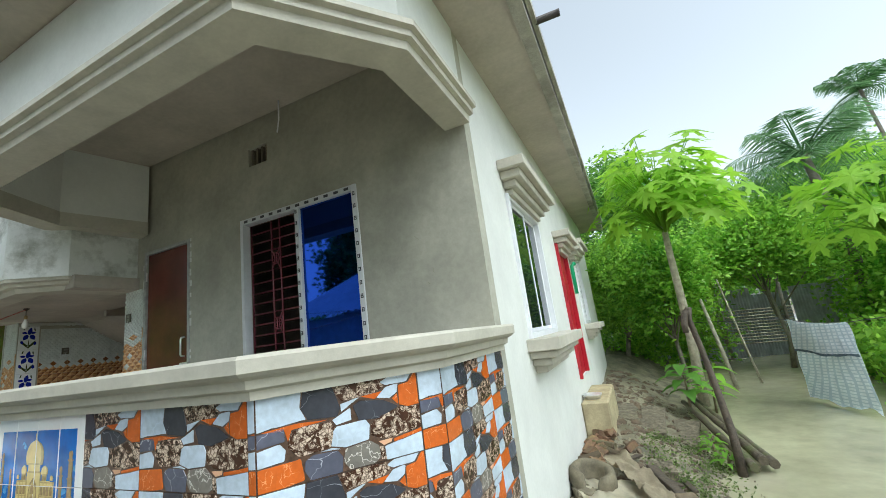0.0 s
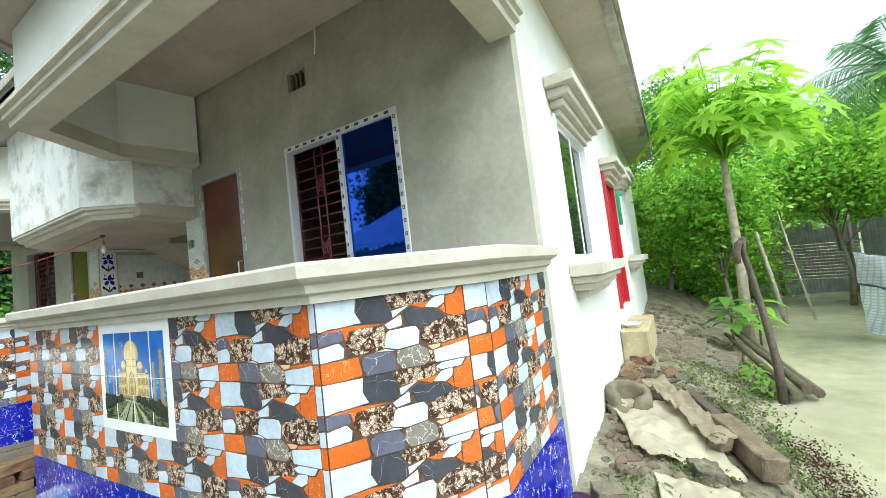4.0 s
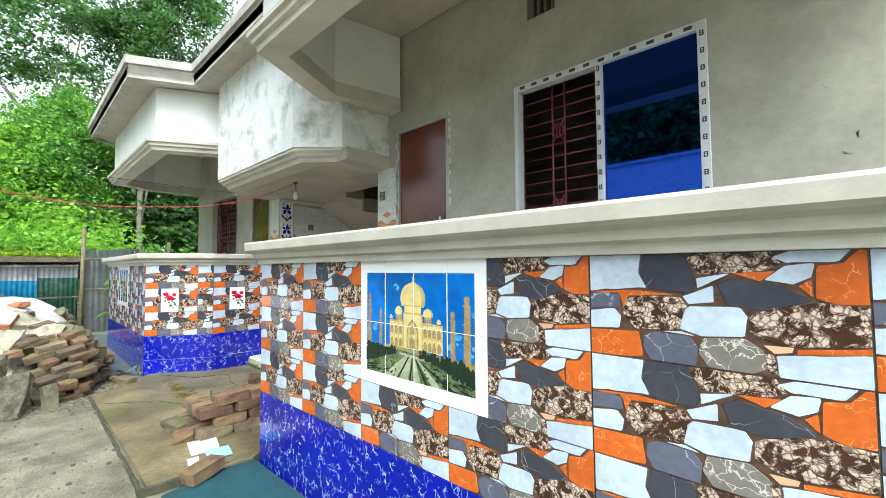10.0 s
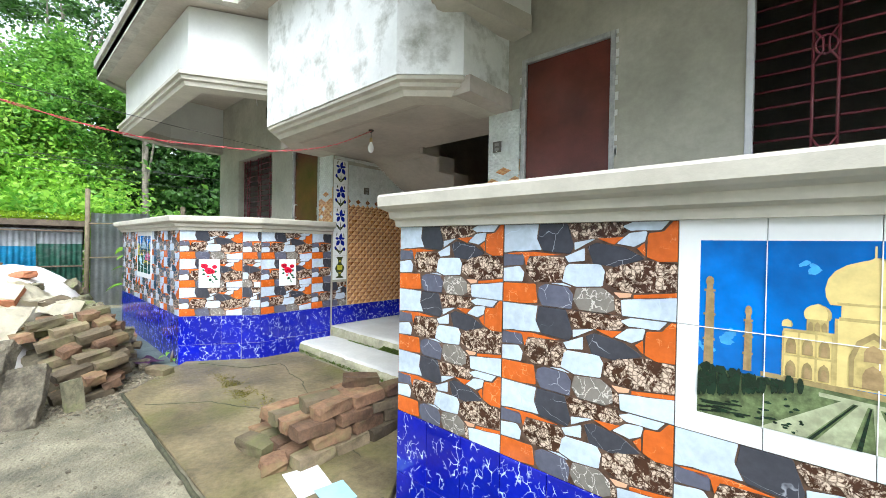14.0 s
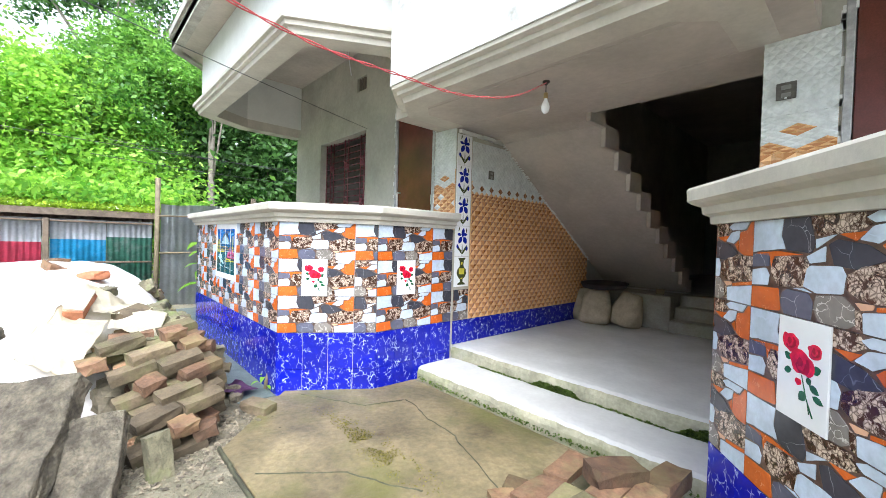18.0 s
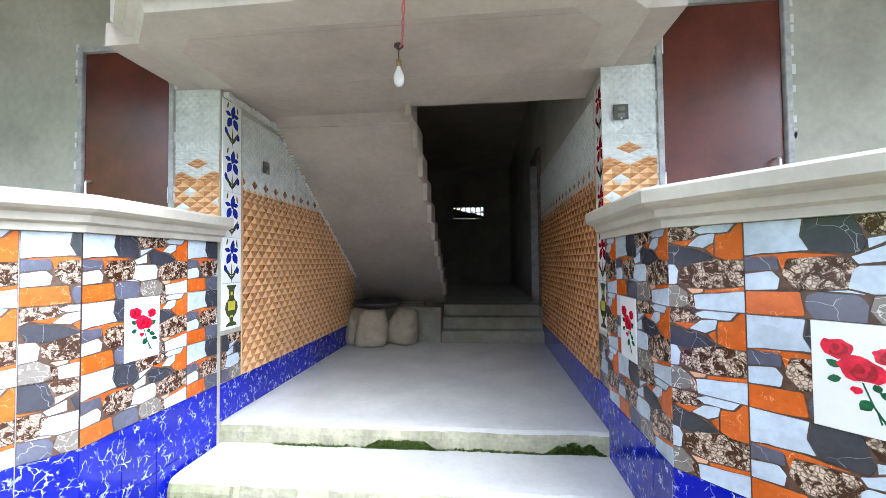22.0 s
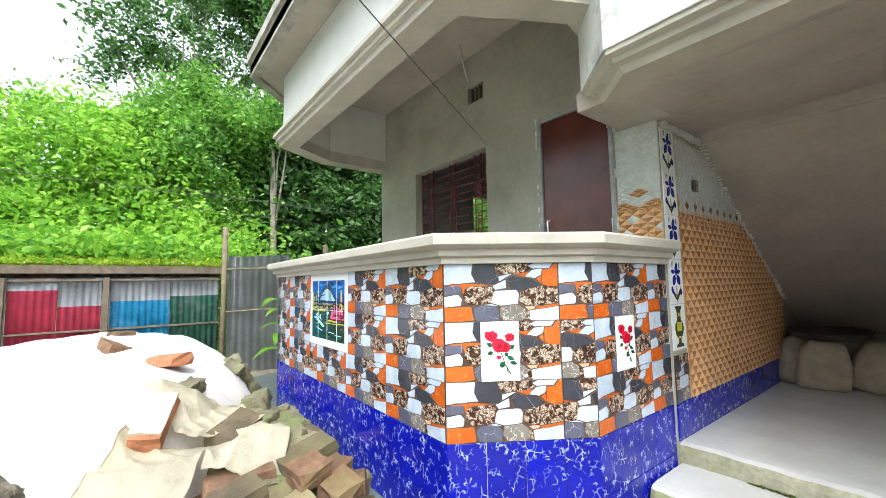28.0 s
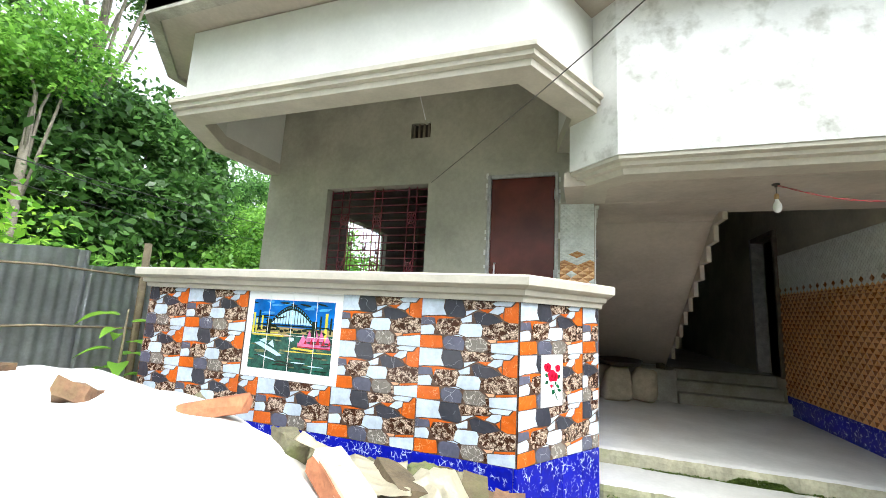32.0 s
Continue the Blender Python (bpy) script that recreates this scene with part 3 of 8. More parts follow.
def axis_lines(stops, outer=(1.5, 5, 14, 40, 400)):
    """Grid lines, close where the walker passes; stops are (end, step) from the first on."""
    v, out = stops[0], [stops[0]]
    for end, step in stops[1:]:
        n = max(1, round((end - v) / step))
        out += [v + (end - v) * (i + 1) / n for i in range(n)]
        v = end
    return [out[0] - d for d in outer[::-1]] + out + [out[-1] + d for d in outer]


gx, gy = axis_lines([-16, (-9.5, 0.2), (-0.9, 0.1), (1.5, 0.06), (8, 0.2)]), axis_lines([-5, (-1.8, 0.2), (0.6, 0.08), (2.0, 0.15), (8.5, 0.07), (20, 0.2)])
verts = [(x, y, ground_z(x, y)) for y in gy for x in gx]
nx = len(gx)
faces = [(j * nx + i, j * nx + i + 1, (j + 1) * nx + i + 1, (j + 1) * nx + i) for j in range(len(gy) - 1) for i in range(nx - 1)]
me = bpy.data.meshes.new("ground")
me.from_pydata(verts, [], faces)
me.polygons.foreach_set("use_smooth", [True] * len(faces))
me.materials.append(MUD)
tagged(new("ground", me), "wet brown village mud with puddled patches", "ground", kind="structure")

bm = bmesh.new()
box(bm, -0.1, 30, -2.0, 40, -0.6, -0.295)
tagged(part("water", bm, POND), "shallow greenish muddy standing water", "water", kind="structure")

# the apron of wet concrete before the entrance
bm = bmesh.new()
prism(bm, [(-7.0, 0.46), (-4.42, 0.46), (-4.34, 1.06), (-4.80, 1.74), (-4.84, 2.1), (-7.24, 2.1), (-7.26, 1.74), (-7.69, 1.1)], -0.2, 0.045)
bmesh.ops.bevel(bm, geom=[e for e in bm.edges if abs(e.verts[0].co.z - e.verts[1].co.z) < 1e-4 and e.verts[0].co.z > 0], offset=0.006, segments=1, affect="EDGES")
tagged(part("pavement_apron", bm, WET_SLAB), "wet brownish concrete apron with algae", "pavement", kind="structure")
# cracks in the apron
def crack(pts, w, seed):
    line, up, dn = [], [], []
    for (x0, y0), (x1, y1) in zip(pts, pts[1:]):
        for i in range(24):
            line.append((x0 + (x1 - x0) * i / 24, y0 + (y1 - y0) * i / 24))
    bm = bmesh.new()
    rows = []
    for i, (x, y) in enumerate(line):
        o = 0.03 * noise.noise((i * 0.12, seed, 0)) + 0.012 * noise.noise((i * 0.5, seed, 3))
        h = w * (0.55 + 0.9 * abs(noise.noise((i * 0.4, seed, 7))))
        rows.append([bm.verts.new((x + o * 0.3, y + o + s * h, 0.0452 + q)) for s, q in ((-1, 0), (0, 0.006), (1, 0))])
    for a_, b_ in zip(rows, rows[1:]):
        for k in (0, 1):
            bm.faces.new((a_[k], b_[k], b_[k + 1], a_[k + 1]))
    return bm


crk = thing("apron_cracks", "thin dark ragged cracks in the apron", "crack", kind="structure")
part("crack", crack([(-6.9, 1.75), (-6.2, 1.62), (-5.3, 1.28), (-4.75, 1.22)], 0.006, 1.0), DARK_EDGE, crk)
part("crack", crack([(-7.5, 1.16), (-7.0, 1.45), (-6.9, 1.75)], 0.008, 5.0), DARK_EDGE, crk)
part("crack", crack([(-6.6, 0.52), (-6.3, 0.9), (-5.9, 1.1)], 0.006, 9.0), DARK_EDGE, crk)
# dark mossy lip along the outer edge of the apron
lip = [(-7.02 + 2.62 * i / 60, 0.447 + 0.008 * noise.noise((i * 0.31, 2, 0)) - 0.03 * i / 60) for i in range(61)]
lip += [(-4.40 + 0.03 * i / 14 + 0.006 * noise.noise((i * 0.5, 9, 0)), 0.43 + 0.045 * i) for i in range(1, 15)]
bm = bmesh.new()
sweep(bm, lip, [(0.009, -0.1), (0.008, 0.044), (0.0, 0.053), (-0.009, 0.05), (-0.011, -0.1)])
for v in bm.verts:
    if v.co.z > 0:
        v.co.z += 0.008 * noise.noise((v.co.x * 14, v.co.y * 14, 0))
tagged(part("apron_lip", bm, DARK_EDGE), "dark mossy cement lip along the apron", "kerb", kind="structure")
# teal plaster strip along the foot of the low wall
bm = bmesh.new()
prism(bm, [(-4.28, 0.5), (-3.9, 0.42), (-3.2, 0.40), (-2.6, 0.38), (-1.6, 0.36), (-0.9, 0.4), (-0.5, 0.7), (-0.62, 1.3), (-0.78, 1.68), (-1.27, 1.075), (-4.33, 1.075), (-4.40, 0.9)], -0.1, 0.022)
tagged(part("pavement_teal", bm, TEAL), "dark teal cement strip along the low wall", "pavement", kind="structure")
bm = bmesh.new()
prism(bm, [(-12.6, 0.55), (-8.3, 0.72), (-7.72, 0.75), (-7.71, 1.075), (-10.8, 1.075), (-11.15, 1.6), (-12.6, 1.6)], -0.1, 0.010)
tagged(part("pavement_grey", bm, mat("grey_green_cement", (0.10, 0.125, 0.12), 0.6, var=0.25, bump=0.4, bump_scale=40)), "dark grey-green cement strip", "pavement", kind="structure")

# ---- house walls ----
RW = (-3.09, -1.772, 1.45, 2.825)     # window openings and doors: x, x, z, z
RD = (-4.54, -3.808, FLOOR, 2.82)
LW = (-10.24, -8.95, 1.45, 2.73)
LD = (-8.285, -7.58, FLOOR, 2.775)
holed("wall_front_right", "y", WALL, WALL + 0.13, EX1 + 0.014, HX1, -0.3, CEIL + 0.2, [RW, RD, (-2.967, -2.727, 3.33, 3.512)], PLASTER, "grey-green cement plastered front wall")
holed("wall_front_left", "y", WALL, WALL + 0.13, HX0, EX0 - 0.014, -0.3, CEIL + 0.2, [LW, LD, (-9.20, -8.963, 3.268, 3.45)], PLASTER, "grey-green cement plastered front wall")
SWIN = (3.45, 4.75, 1.43, 2.72)
SDOOR = (5.95, 6.9, 0.74, 2.72)
SWIN2 = (7.9, 8.9, 1.43, 2.72)
holed("wall_east", "x", HX1 - 0.13, HX1, WALL + 0.131, BACK, -0.6, CEIL + 0.2, [SWIN, SDOOR, SWIN2], PRIMER, "white primed side wall of the house")
holed("wall_west", "x", HX0, HX0 + 0.13, WALL + 0.131, BACK, -0.6, CEIL + 0.2, [(4.25, 5.65, 1.45, 2.8)], PRIMER, "white primed side wall of the house")
holed("wall_back", "y", BACK, BACK + 0.13, HX0, HX1, -0.6, CEIL + 0.2, [(-6.35, -5.55, 2.45, 2.75)], PLASTER, "cement plastered back wall")
# passage walls
bm = boxes((EX0 - 0.15, EX0 - 0.012, WALL + 0.131, BACK - 0.001, -0.3, CEIL))
tagged(part("wall_passage_left", bm, PLASTER), "plastered wall of the entrance passage", "wall", kind="structure")
holed("wall_passage_right", "x", EX1 + 0.012, EX1 + 0.15, WALL + 0.131, BACK - 0.001, -0.3, CEIL, [(5.25, 6.1, FLOOR, 2.72)], PLASTER, "plastered wall of the entrance passage")
bm = boxes((HX0 + 0.131, EX0 - 0.151, 7.2, 7.33, FLOOR, CEIL), (EX1 + 0.151, HX1 - 0.131, 5.0, 5.12, FLOOR, CEIL))
tagged(part("wall_inner", bm, PLASTER), "plastered inner partition walls", "wall", kind="structure")
# floors
bm = boxes((HX0 + 0.131, EX0 - 0.151, WALL + 0.131, BACK, 0.5, FLOOR), (EX1 + 0.151, HX1 - 0.131, WALL + 0.131, BACK, 0.5, FLOOR), (EX0 - 0.01, EX1 + 0.01, 5.72, BACK, 0.3, FLOOR))
tagged(part("floor_rooms", bm, CONCRETE), "bare grey concrete room floors", "floor", kind="structure")
for nm, line in (("floor_veranda_right", RIGHT), ("floor_veranda_left", LEFT)):
    bm = bmesh.new()
    prism(bm, [(x, min(y, WALL - 0.001)) for x, y in offset_line(line, -0.13)], 0.5, FLOOR)
    tagged(part(nm, bm, CONCRETE), "bare grey concrete veranda floor", "floor", kind="structure")
def ragged(x0, x1, y, wob, seed, n=90):
    """A worn front edge in plan, from x0 to x1."""
    out = []
    for i in range(n + 1):
        x = x0 + (x1 - x0) * i / n
        out.append((x, y + wob * noise.noise((x * 2.5, seed, 0)) + wob * 0.7 * noise.noise((x * 9, seed, 1)) + wob * 0.5 * noise.noise((x * 26, seed, 2))))
    return out


def worn_slab(name, front, back_y, z0, z1, label, cat):
    """A slab with a ragged front edge: pale trodden top, mossy broken face."""
    bm = bmesh.new()
    zs = [z0, z1 - 0.06, z1 - 0.022, z1 - 0.006]
    rows = []
    for k, z in enumerate(zs):
        rows.append([bm.verts.new((x, y + (0.0, 0.0, 0.012, 0.04)[k] + 0.008 * noise.noise((x * 14, z * 20, 3.0)), z + (0.004 * noise.noise((x * 8, 1.0, z)) if k else 0))) for x, y in front])
    rows.append([bm.verts.new((x, y + 0.10, z1)) for x, y in front])
    rows.append([bm.verts.new((x, back_y, z1)) for x, y in front])
    rows.append([bm.verts.new((x, back_y, z0)) for x, y in front])
    for k, (ra, rb_) in enumerate(zip(rows, rows[1:])):
        for i in range(len(front) - 1):
            f = bm.faces.new((ra[i], ra[i + 1], rb_[i + 1], rb_[i]))
            f.material_index = 1 if k < 2 else 0
    for i in (0, -1):
        bm.faces.new([r[i] for r in rows])
    bmesh.ops.recalc_face_normals(bm, faces=bm.faces[:])
    tagged(part(name, bm, [PALE_CONCRETE, STEP_EDGE]), label, cat, kind="structure")


worn_slab("floor_passage", ragged(EX0 - 0.01, EX1 + 0.01, 2.585, 0.016, 4.0), 5.75, -0.2, 0.286, "pale dusty concrete floor of the passage", "floor")
worn_slab("entrance_step", ragged(EX0, EX1, 2.14, 0.022, 8.0), 2.61, -0.1, 0.158, "worn pale concrete entrance step with mossy edge", "step")
# inner steps up to the house floor
for i in range(3):
    y0 = 5.13 + 0.2 * i
    bm = boxes((-6.10, EX1 + 0.01, y0, 5.745, 0.2, 0.286 + 0.145 * (i + 1) - (0.003 if i == 2 else 0)), bevel=0.012)
    tagged(part("inner_step", bm, OLD_CONCRETE), "rough concrete step inside the passage", "step", kind="structure")
bm = boxes((EX0, -6.105, 5.2, 5.745, 0.2, FLOOR - 0.004), bevel=0.01)
tagged(part("stair_plinth", bm, OLD_CONCRETE), "rough concrete plinth under the stair", "plinth", kind="structure")

# ---- stair and landing ----
stair = thing("stair", "concrete stair flight rising towards the landing, dusty soffit", "stair", kind="structure")
N_ST, SY0, SY1, SZ0, SZ1 = 11, 6.02, 2.98, FLOOR, 2.56
go, ri = (SY0 - SY1) / N_ST, (SZ1 - SZ0) / N_ST
bm = bmesh.new()
side = []
for i in range(N_ST):
    y = SY0 - go * i
    side += [(y, SZ0 + ri * i), (y, SZ0 + ri * (i + 1))]
side += [(SY1, SZ1), (SY1 - 0.02, SZ1), (SY1 - 0.02, 2.441), (3.12, 2.441), (3.24, 2.41), (5.78, 0.80), (5.90, FLOOR)]
a = [bm.verts.new((EX0 + 0.0, y, z)) for y, z in side]
b = [bm.verts.new((-6.115, y, z)) for y, z in side]
n = len(side)
bm.faces.new(a), bm.faces.new(b[::-1])
for i in range(n):
    bm.faces.new((a[i], b[i], b[(i + 1) % n], a[(i + 1) % n]))
bmesh.ops.remove_doubles(bm, verts=bm.verts[:], dist=0.001)
bmesh.ops.recalc_face_normals(bm, faces=bm.faces[:])
part("flight", bm, SOFFIT, stair)
for i in range(1, N_ST):
    y = SY0 - go * i
    part("tread_end", boxes((-6.114, -6.068, y - go, y + 0.004, SZ0 + ri * i - 0.035, SZ0 + ri * (i + 1)), bevel=0.006), SOFFIT, stair)
bm = boxes((EX0 - 0.27, EX1 + 0.21, 2.02, 2.577, 2.4375, 2.56), (EX0 - 0.008, EX1 + 0.008, 2.5775, 3.03, 2.436, 2.56))
part("landing", bm, SOFFIT, stair)

# the box over the entrance, stair bay of the landing
BAY = [(-7.465, 2.577), (-7.465, 2.0), (-7.12, 1.675), (-5.03, 1.67), (-4.67, 1.99), (-4.67, 2.577)]
bay = thing("wall_bay", "white primed bay over the entrance with grey stains", "wall", kind="structure")
bm = bmesh.new()
sweep(bm, BAY, [(0, 2.555), (0, 4.0), (-0.12, 4.0), (-0.12, 2.555)])
part("parapet", bm, STAINED, bay)
bm = bmesh.new()
sweep(bm, BAY, [(-0.012, 2.554), (-0.012, 2.525), (-0.048, 2.514), (-0.054, 2.487), (-0.092, 2.476), (-0.112, 2.436), (-0.3, 2.436), (-0.3, 2.554)])
part("moulding", bm, CAP, bay)
bm = bmesh.new()
prism(bm, [(x, y if y < 2.5 else 2.576) for x, y in offset_line(BAY, -0.28)], 2.440, 2.58)
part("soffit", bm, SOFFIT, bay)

# ---- canopies over the verandas ----
CAN_R = [(-4.60, 2.577), (-4.76, 1.84), (-4.346, 1.09), (-1.261, 1.09), (-0.79, 1.70), (-0.79, 2.577)]
CAN_L = [(-11.14, 2.577), (-11.14, 1.70), (-10.79, 1.09), (-7.70, 1.09), (-7.28, 1.84), (-7.44, 2.577)]
for nm, line, dz in (("right", CAN_R, 0.0), ("left", CAN_L, -0.045)):
    can = thing("canopy_" + nm, "white primed concrete canopy beam with stepped cornice", "canopy", kind="structure")
    bm = bmesh.new()
    sweep(bm, line, [(0, 3.10 + dz), (0, CEIL + 0.02), (-0.15, CEIL + 0.02), (-0.15, 3.10 + dz)])
    part("fascia", bm, PRIMER, can)
    bm = bmesh.new()
    sweep(bm, line, [(d, z + dz) for d, z in ((0.0, 3.135), (0.10, 3.135), (0.10, 3.10), (0.072, 3.092), (0.072, 3.055), (0.04, 3.047), (0.034, 3.0), (-0.16, 3.0), (-0.16, 3.135))])
    part("cornice", bm, CAP, can)
    bm = bmesh.new()
    prism(bm, [(x, min(y, WALL - 0.002)) for x, y in offset_line(line, -0.14)], CEIL, CEIL + 0.03)
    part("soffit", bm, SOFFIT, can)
# roof slab with its overhang
ROOF = [(-11.75, BACK + 0.6), (-11.75, 1.55), (-10.98, 0.76), (-7.55, 0.76), (-7.22, 1.40), (-4.84, 1.40), (-4.52, 0.76), (-1.10, 0.76), (-0.24, 1.55), (-0.24, BACK + 0.6)]
roof = thing("roof", "flat concrete roof slab with stepped stained edge", "roof", kind="structure")
bm = bmesh.new()
prism(bm, ROOF, CEIL + 0.035, CEIL + 0.14)
part("slab", bm, SOFFIT, roof)
bm = bmesh.new()
sweep(bm, ROOF, [(0.0, CEIL + 0.0), (0.0, CEIL + 0.16), (0.035, CEIL + 0.17), (0.035, CEIL + 0.27), (-0.1, CEIL + 0.27), (-0.1, CEIL + 0.0)])
part("edge", bm, EDGE, roof)
bm = boxes((HX0 + 0.01, HX1 - 0.01, WALL + 0.01, BACK, CEIL, CEIL + 0.03))
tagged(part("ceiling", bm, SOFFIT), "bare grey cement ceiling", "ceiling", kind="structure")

# ---- low walls of the verandas ----
CAP_PROF = [(0.0, 1.405), (0.022, 1.405), (0.026, 1.435), (0.05, 1.445), (0.056, 1.475), (0.088, 1.487), (0.105, 1.50), (0.108, 1.545), (0.10, 1.557),
            (-0.20, 1.565), (-0.215, 1.555), (-0.215, 1.50), (-0.17, 1.48), (-0.14, 1.405)]
for nm, line, dz in (("right", RIGHT, RDROP), ("left", LEFT, LRISE)):
    bm = bmesh.new()
    sweep(bm, line, [(-0.012, -0.2), (-0.012, 1.406 + dz), (-0.13, 1.406 + dz), (-0.13, -0.2)])
    tagged(part("wall_veranda_" + nm, bm, RENDERED), "low veranda wall faced with glazed tiles", "wall", kind="structure")
    bm = bmesh.new()
    sweep(bm, line, [(d, z + dz) for d, z in CAP_PROF])
    tagged(part("wall_cap_" + nm, bm, CAP), "beige cast cement coping with stepped moulding", "coping", kind="structure")


# ---- doors and windows ----
def door(x0, x1, z0, z1, handle_right):
    d = thing("door", "closed glossy brown laminate door in a rough grey frame", "door", kind="structure")
    w = 0.035
    for a, b, c, e in ((x0, x0 + w, z0, z1), (x1 - w, x1, z0, z1), (x0 + w + 0.001, x1 - w - 0.001, z1 - w, z1)):
        part("door_frame", boxes((a, b, WALL - 0.012, WALL + 0.09, c, e), bevel=0.004), DOOR_FRAME, d)
    leaf = part("leaf", boxes((x0 + w + 0.004, x1 - w - 0.004, WALL + 0.012, WALL + 0.05, z0 + 0.005, z1 - w - 0.004), bevel=0.003), DOOR, d)
    hx = x1 - w - 0.06 if handle_right else x0 + w + 0.06
    bm = bmesh.new()
    tube(bm, [(hx, WALL + 0.011, 1.68), (hx, WALL - 0.025, 1.685), (hx, WALL - 0.03, 1.70), (hx, WALL - 0.03, 1.84), (hx, WALL - 0.025, 1.855), (hx, WALL + 0.011, 1.86)], 0.008, 8)
    part("handle", bm, STEEL, leaf, "polished steel pull handle")
    bm = boxes((hx - 0.06, hx + 0.06, WALL - 0.004, WALL + 0.0115, 1.60, 1.625), bevel=0.003)
    part("latch", bm, STEEL, leaf, "steel bolt latch")
    hx = x0 + w if handle_right else x1 - w
    for z in (1.0, 1.75, 2.55):
        bm = bmesh.new()
        tube(bm, [(hx, WALL - 0.004, z - 0.05), (hx, WALL - 0.004, z + 0.05)], 0.008, 8)
        part("hinge", bm, STEEL, d)
    # hardened mortar left along the frame
    bm = bmesh.new()
    for k in range(46):
        t = random.random()
        sx = random.choice((x0 - 0.008, x1 + 0.008))
        z = z0 + t * (z1 - z0)
        r = random.uniform(0.006, 0.014)
        box(bm, sx - r, sx + r, WALL - 0.006, WALL + 0.001, z - r * 2, z + r * 2)
    part("mortar", bm, PRIMER, d, "ragged mortar edge")
    return d


door(*RD, True)
door(*LD, False)


def grille(parent, x0, x1, z0, z1, y, panels, axis="y"):
    """Welded iron bars: level rods between flat uprights, with lozenge motifs on the paired uprights."""
    def at(u, z, o=0.0):
        return (u, y + o, z) if axis == "y" else (y + o, u, z)
    w = x1 - x0
    for i in range(15):
        z = z0 + 0.03 + (z1 - z0 - 0.06) * i / 14
        bm = bmesh.new()
        tube(bm, [at(x0 + 0.004, z), at(x1 - 0.004, z)], 0.0065, 6)
        part("bar", bm, GRILLE, parent)
    for p in range(panels):
        c = x0 + w * (p + 0.5) / panels
        for s in (-0.05, 0.05):
            bm = bmesh.new()
            tube(bm, [at(c + s, z0 + 0.002, -0.012), at(c + s, z1 - 0.002, -0.012)], 0.0075, 6)
            part("upright", bm, GRILLE, parent)
        for zc in (z0 + (z1 - z0) * 0.705, z0 + (z1 - z0) * 0.285):
            for s in (-1, 1):
                bm = bmesh.new()
                tube(bm, [at(c + s * 0.043 * math.cos(a), zc + 0.05 * math.sin(a), -0.02) for a in [math.pi * (k / 8 - 0.5) for k in range(9)]], 0.006, 6)
                part("motif", bm, GRILLE, parent)
                bm = bmesh.new()
                tube(bm, [at(c + s * 0.05, zc + 0.09, -0.02), at(c + s * 0.012, zc + 0.03, -0.02), at(c + s * 0.012, zc - 0.03, -0.02), at(c + s * 0.05, zc - 0.09, -0.02)], 0.006, 6)
                part("motif", bm, GRILLE, parent)
    for s in (x0 + 0.012, x1 - 0.012):
        bm = bmesh.new()
        tube(bm, [at(s, z0 + 0.002), at(s, z1 - 0.002)], 0.009, 6)
        part("upright", bm, GRILLE, parent)


win = thing("window_1", "sliding window with blue mirror glass, film-taped frame and maroon grille", "window", kind="structure")
x0, x1, z0, z1 = RW
mid, fw = -2.41, 0.05
for nm, r in (("window_frame", (x0, x0 + fw * 0.7, WALL - 0.012, WALL + 0.07, z0, z1)), ("window_frame", (x1 - fw, x1, WALL - 0.012, WALL + 0.07, z0, z1)),
              ("window_frame", (x0 + fw * 0.7 + 0.001, x1 - fw - 0.001, WALL - 0.012, WALL + 0.07, z1 - fw, z1)), ("window_frame", (x0 + fw * 0.7 + 0.001, x1 - fw - 0.001, WALL - 0.012, WALL + 0.07, z0, z0 + fw)),
              ("mullion", (mid - 0.022, mid + 0.022, WALL - 0.008, WALL + 0.05, z0 + fw + 0.001, z1 - fw - 0.001))):
    part(nm, boxes(r, bevel=0.003), TAPE, win)
part("pane", boxes((mid + 0.023, x1 - fw - 0.001, WALL + 0.022, WALL + 0.028, z0 + fw + 0.001, z1 - fw - 0.001)), GLASS_BLUE, win, "blue mirror glass pane")
# the second sash, slid behind the first
part("pane", boxes((mid + 0.05, x1 - fw - 0.02, WALL + 0.045, WALL + 0.05, z0 + fw + 0.001, z1 - fw - 0.001)), GLASS_BLUE, win)
bm = bmesh.new()
for k in range(13):
    z = z0 + 0.06 + k * 0.103
    for cx, w in ((x1 - fw / 2, 0.011), (mid, 0.009)):
        box(bm, cx - w, cx + w, WALL - 0.0145, WALL - 0.0085 if cx == mid else WALL - 0.0122, z - 0.016, z + 0.016)
for k in range(12):
    x = x0 + 0.08 + k * 0.104
    box(bm, x - 0.022, x + 0.022, WALL - 0.0145, WALL - 0.0122, z1 - fw * 0.75, z1 - fw * 0.3)
part("print", bm, MARK, win, "dark print on the frame film")
bm = bmesh.new()
for k in range(13):
    z = z0 + 0.06 + k * 0.103
    for cx, w in ((x1 - fw / 2, 0.004), (mid, 0.0035)):
        box(bm, cx - w, cx + w, WALL - 0.016, WALL - 0.0146, z - 0.009, z - 0.002)
        box(bm, cx - w, cx + w, WALL - 0.016, WALL - 0.0146, z + 0.003, z + 0.009)
part("print_gap", bm, TAPE, win)
grille(win, x0, x1, z0, z1, WALL + 0.105, 2)
win = thing("window_2", "open window with maroon iron grille", "window", kind="structure")
grille(win, *LW[:2], LW[2], LW[3], WALL + 0.10, 3)
win = thing("window_3", "side window with maroon iron grille", "window", kind="structure")
grille(win, 4.25, 5.65, 1.45, 2.8, HX0 + 0.06, 3, axis="x")
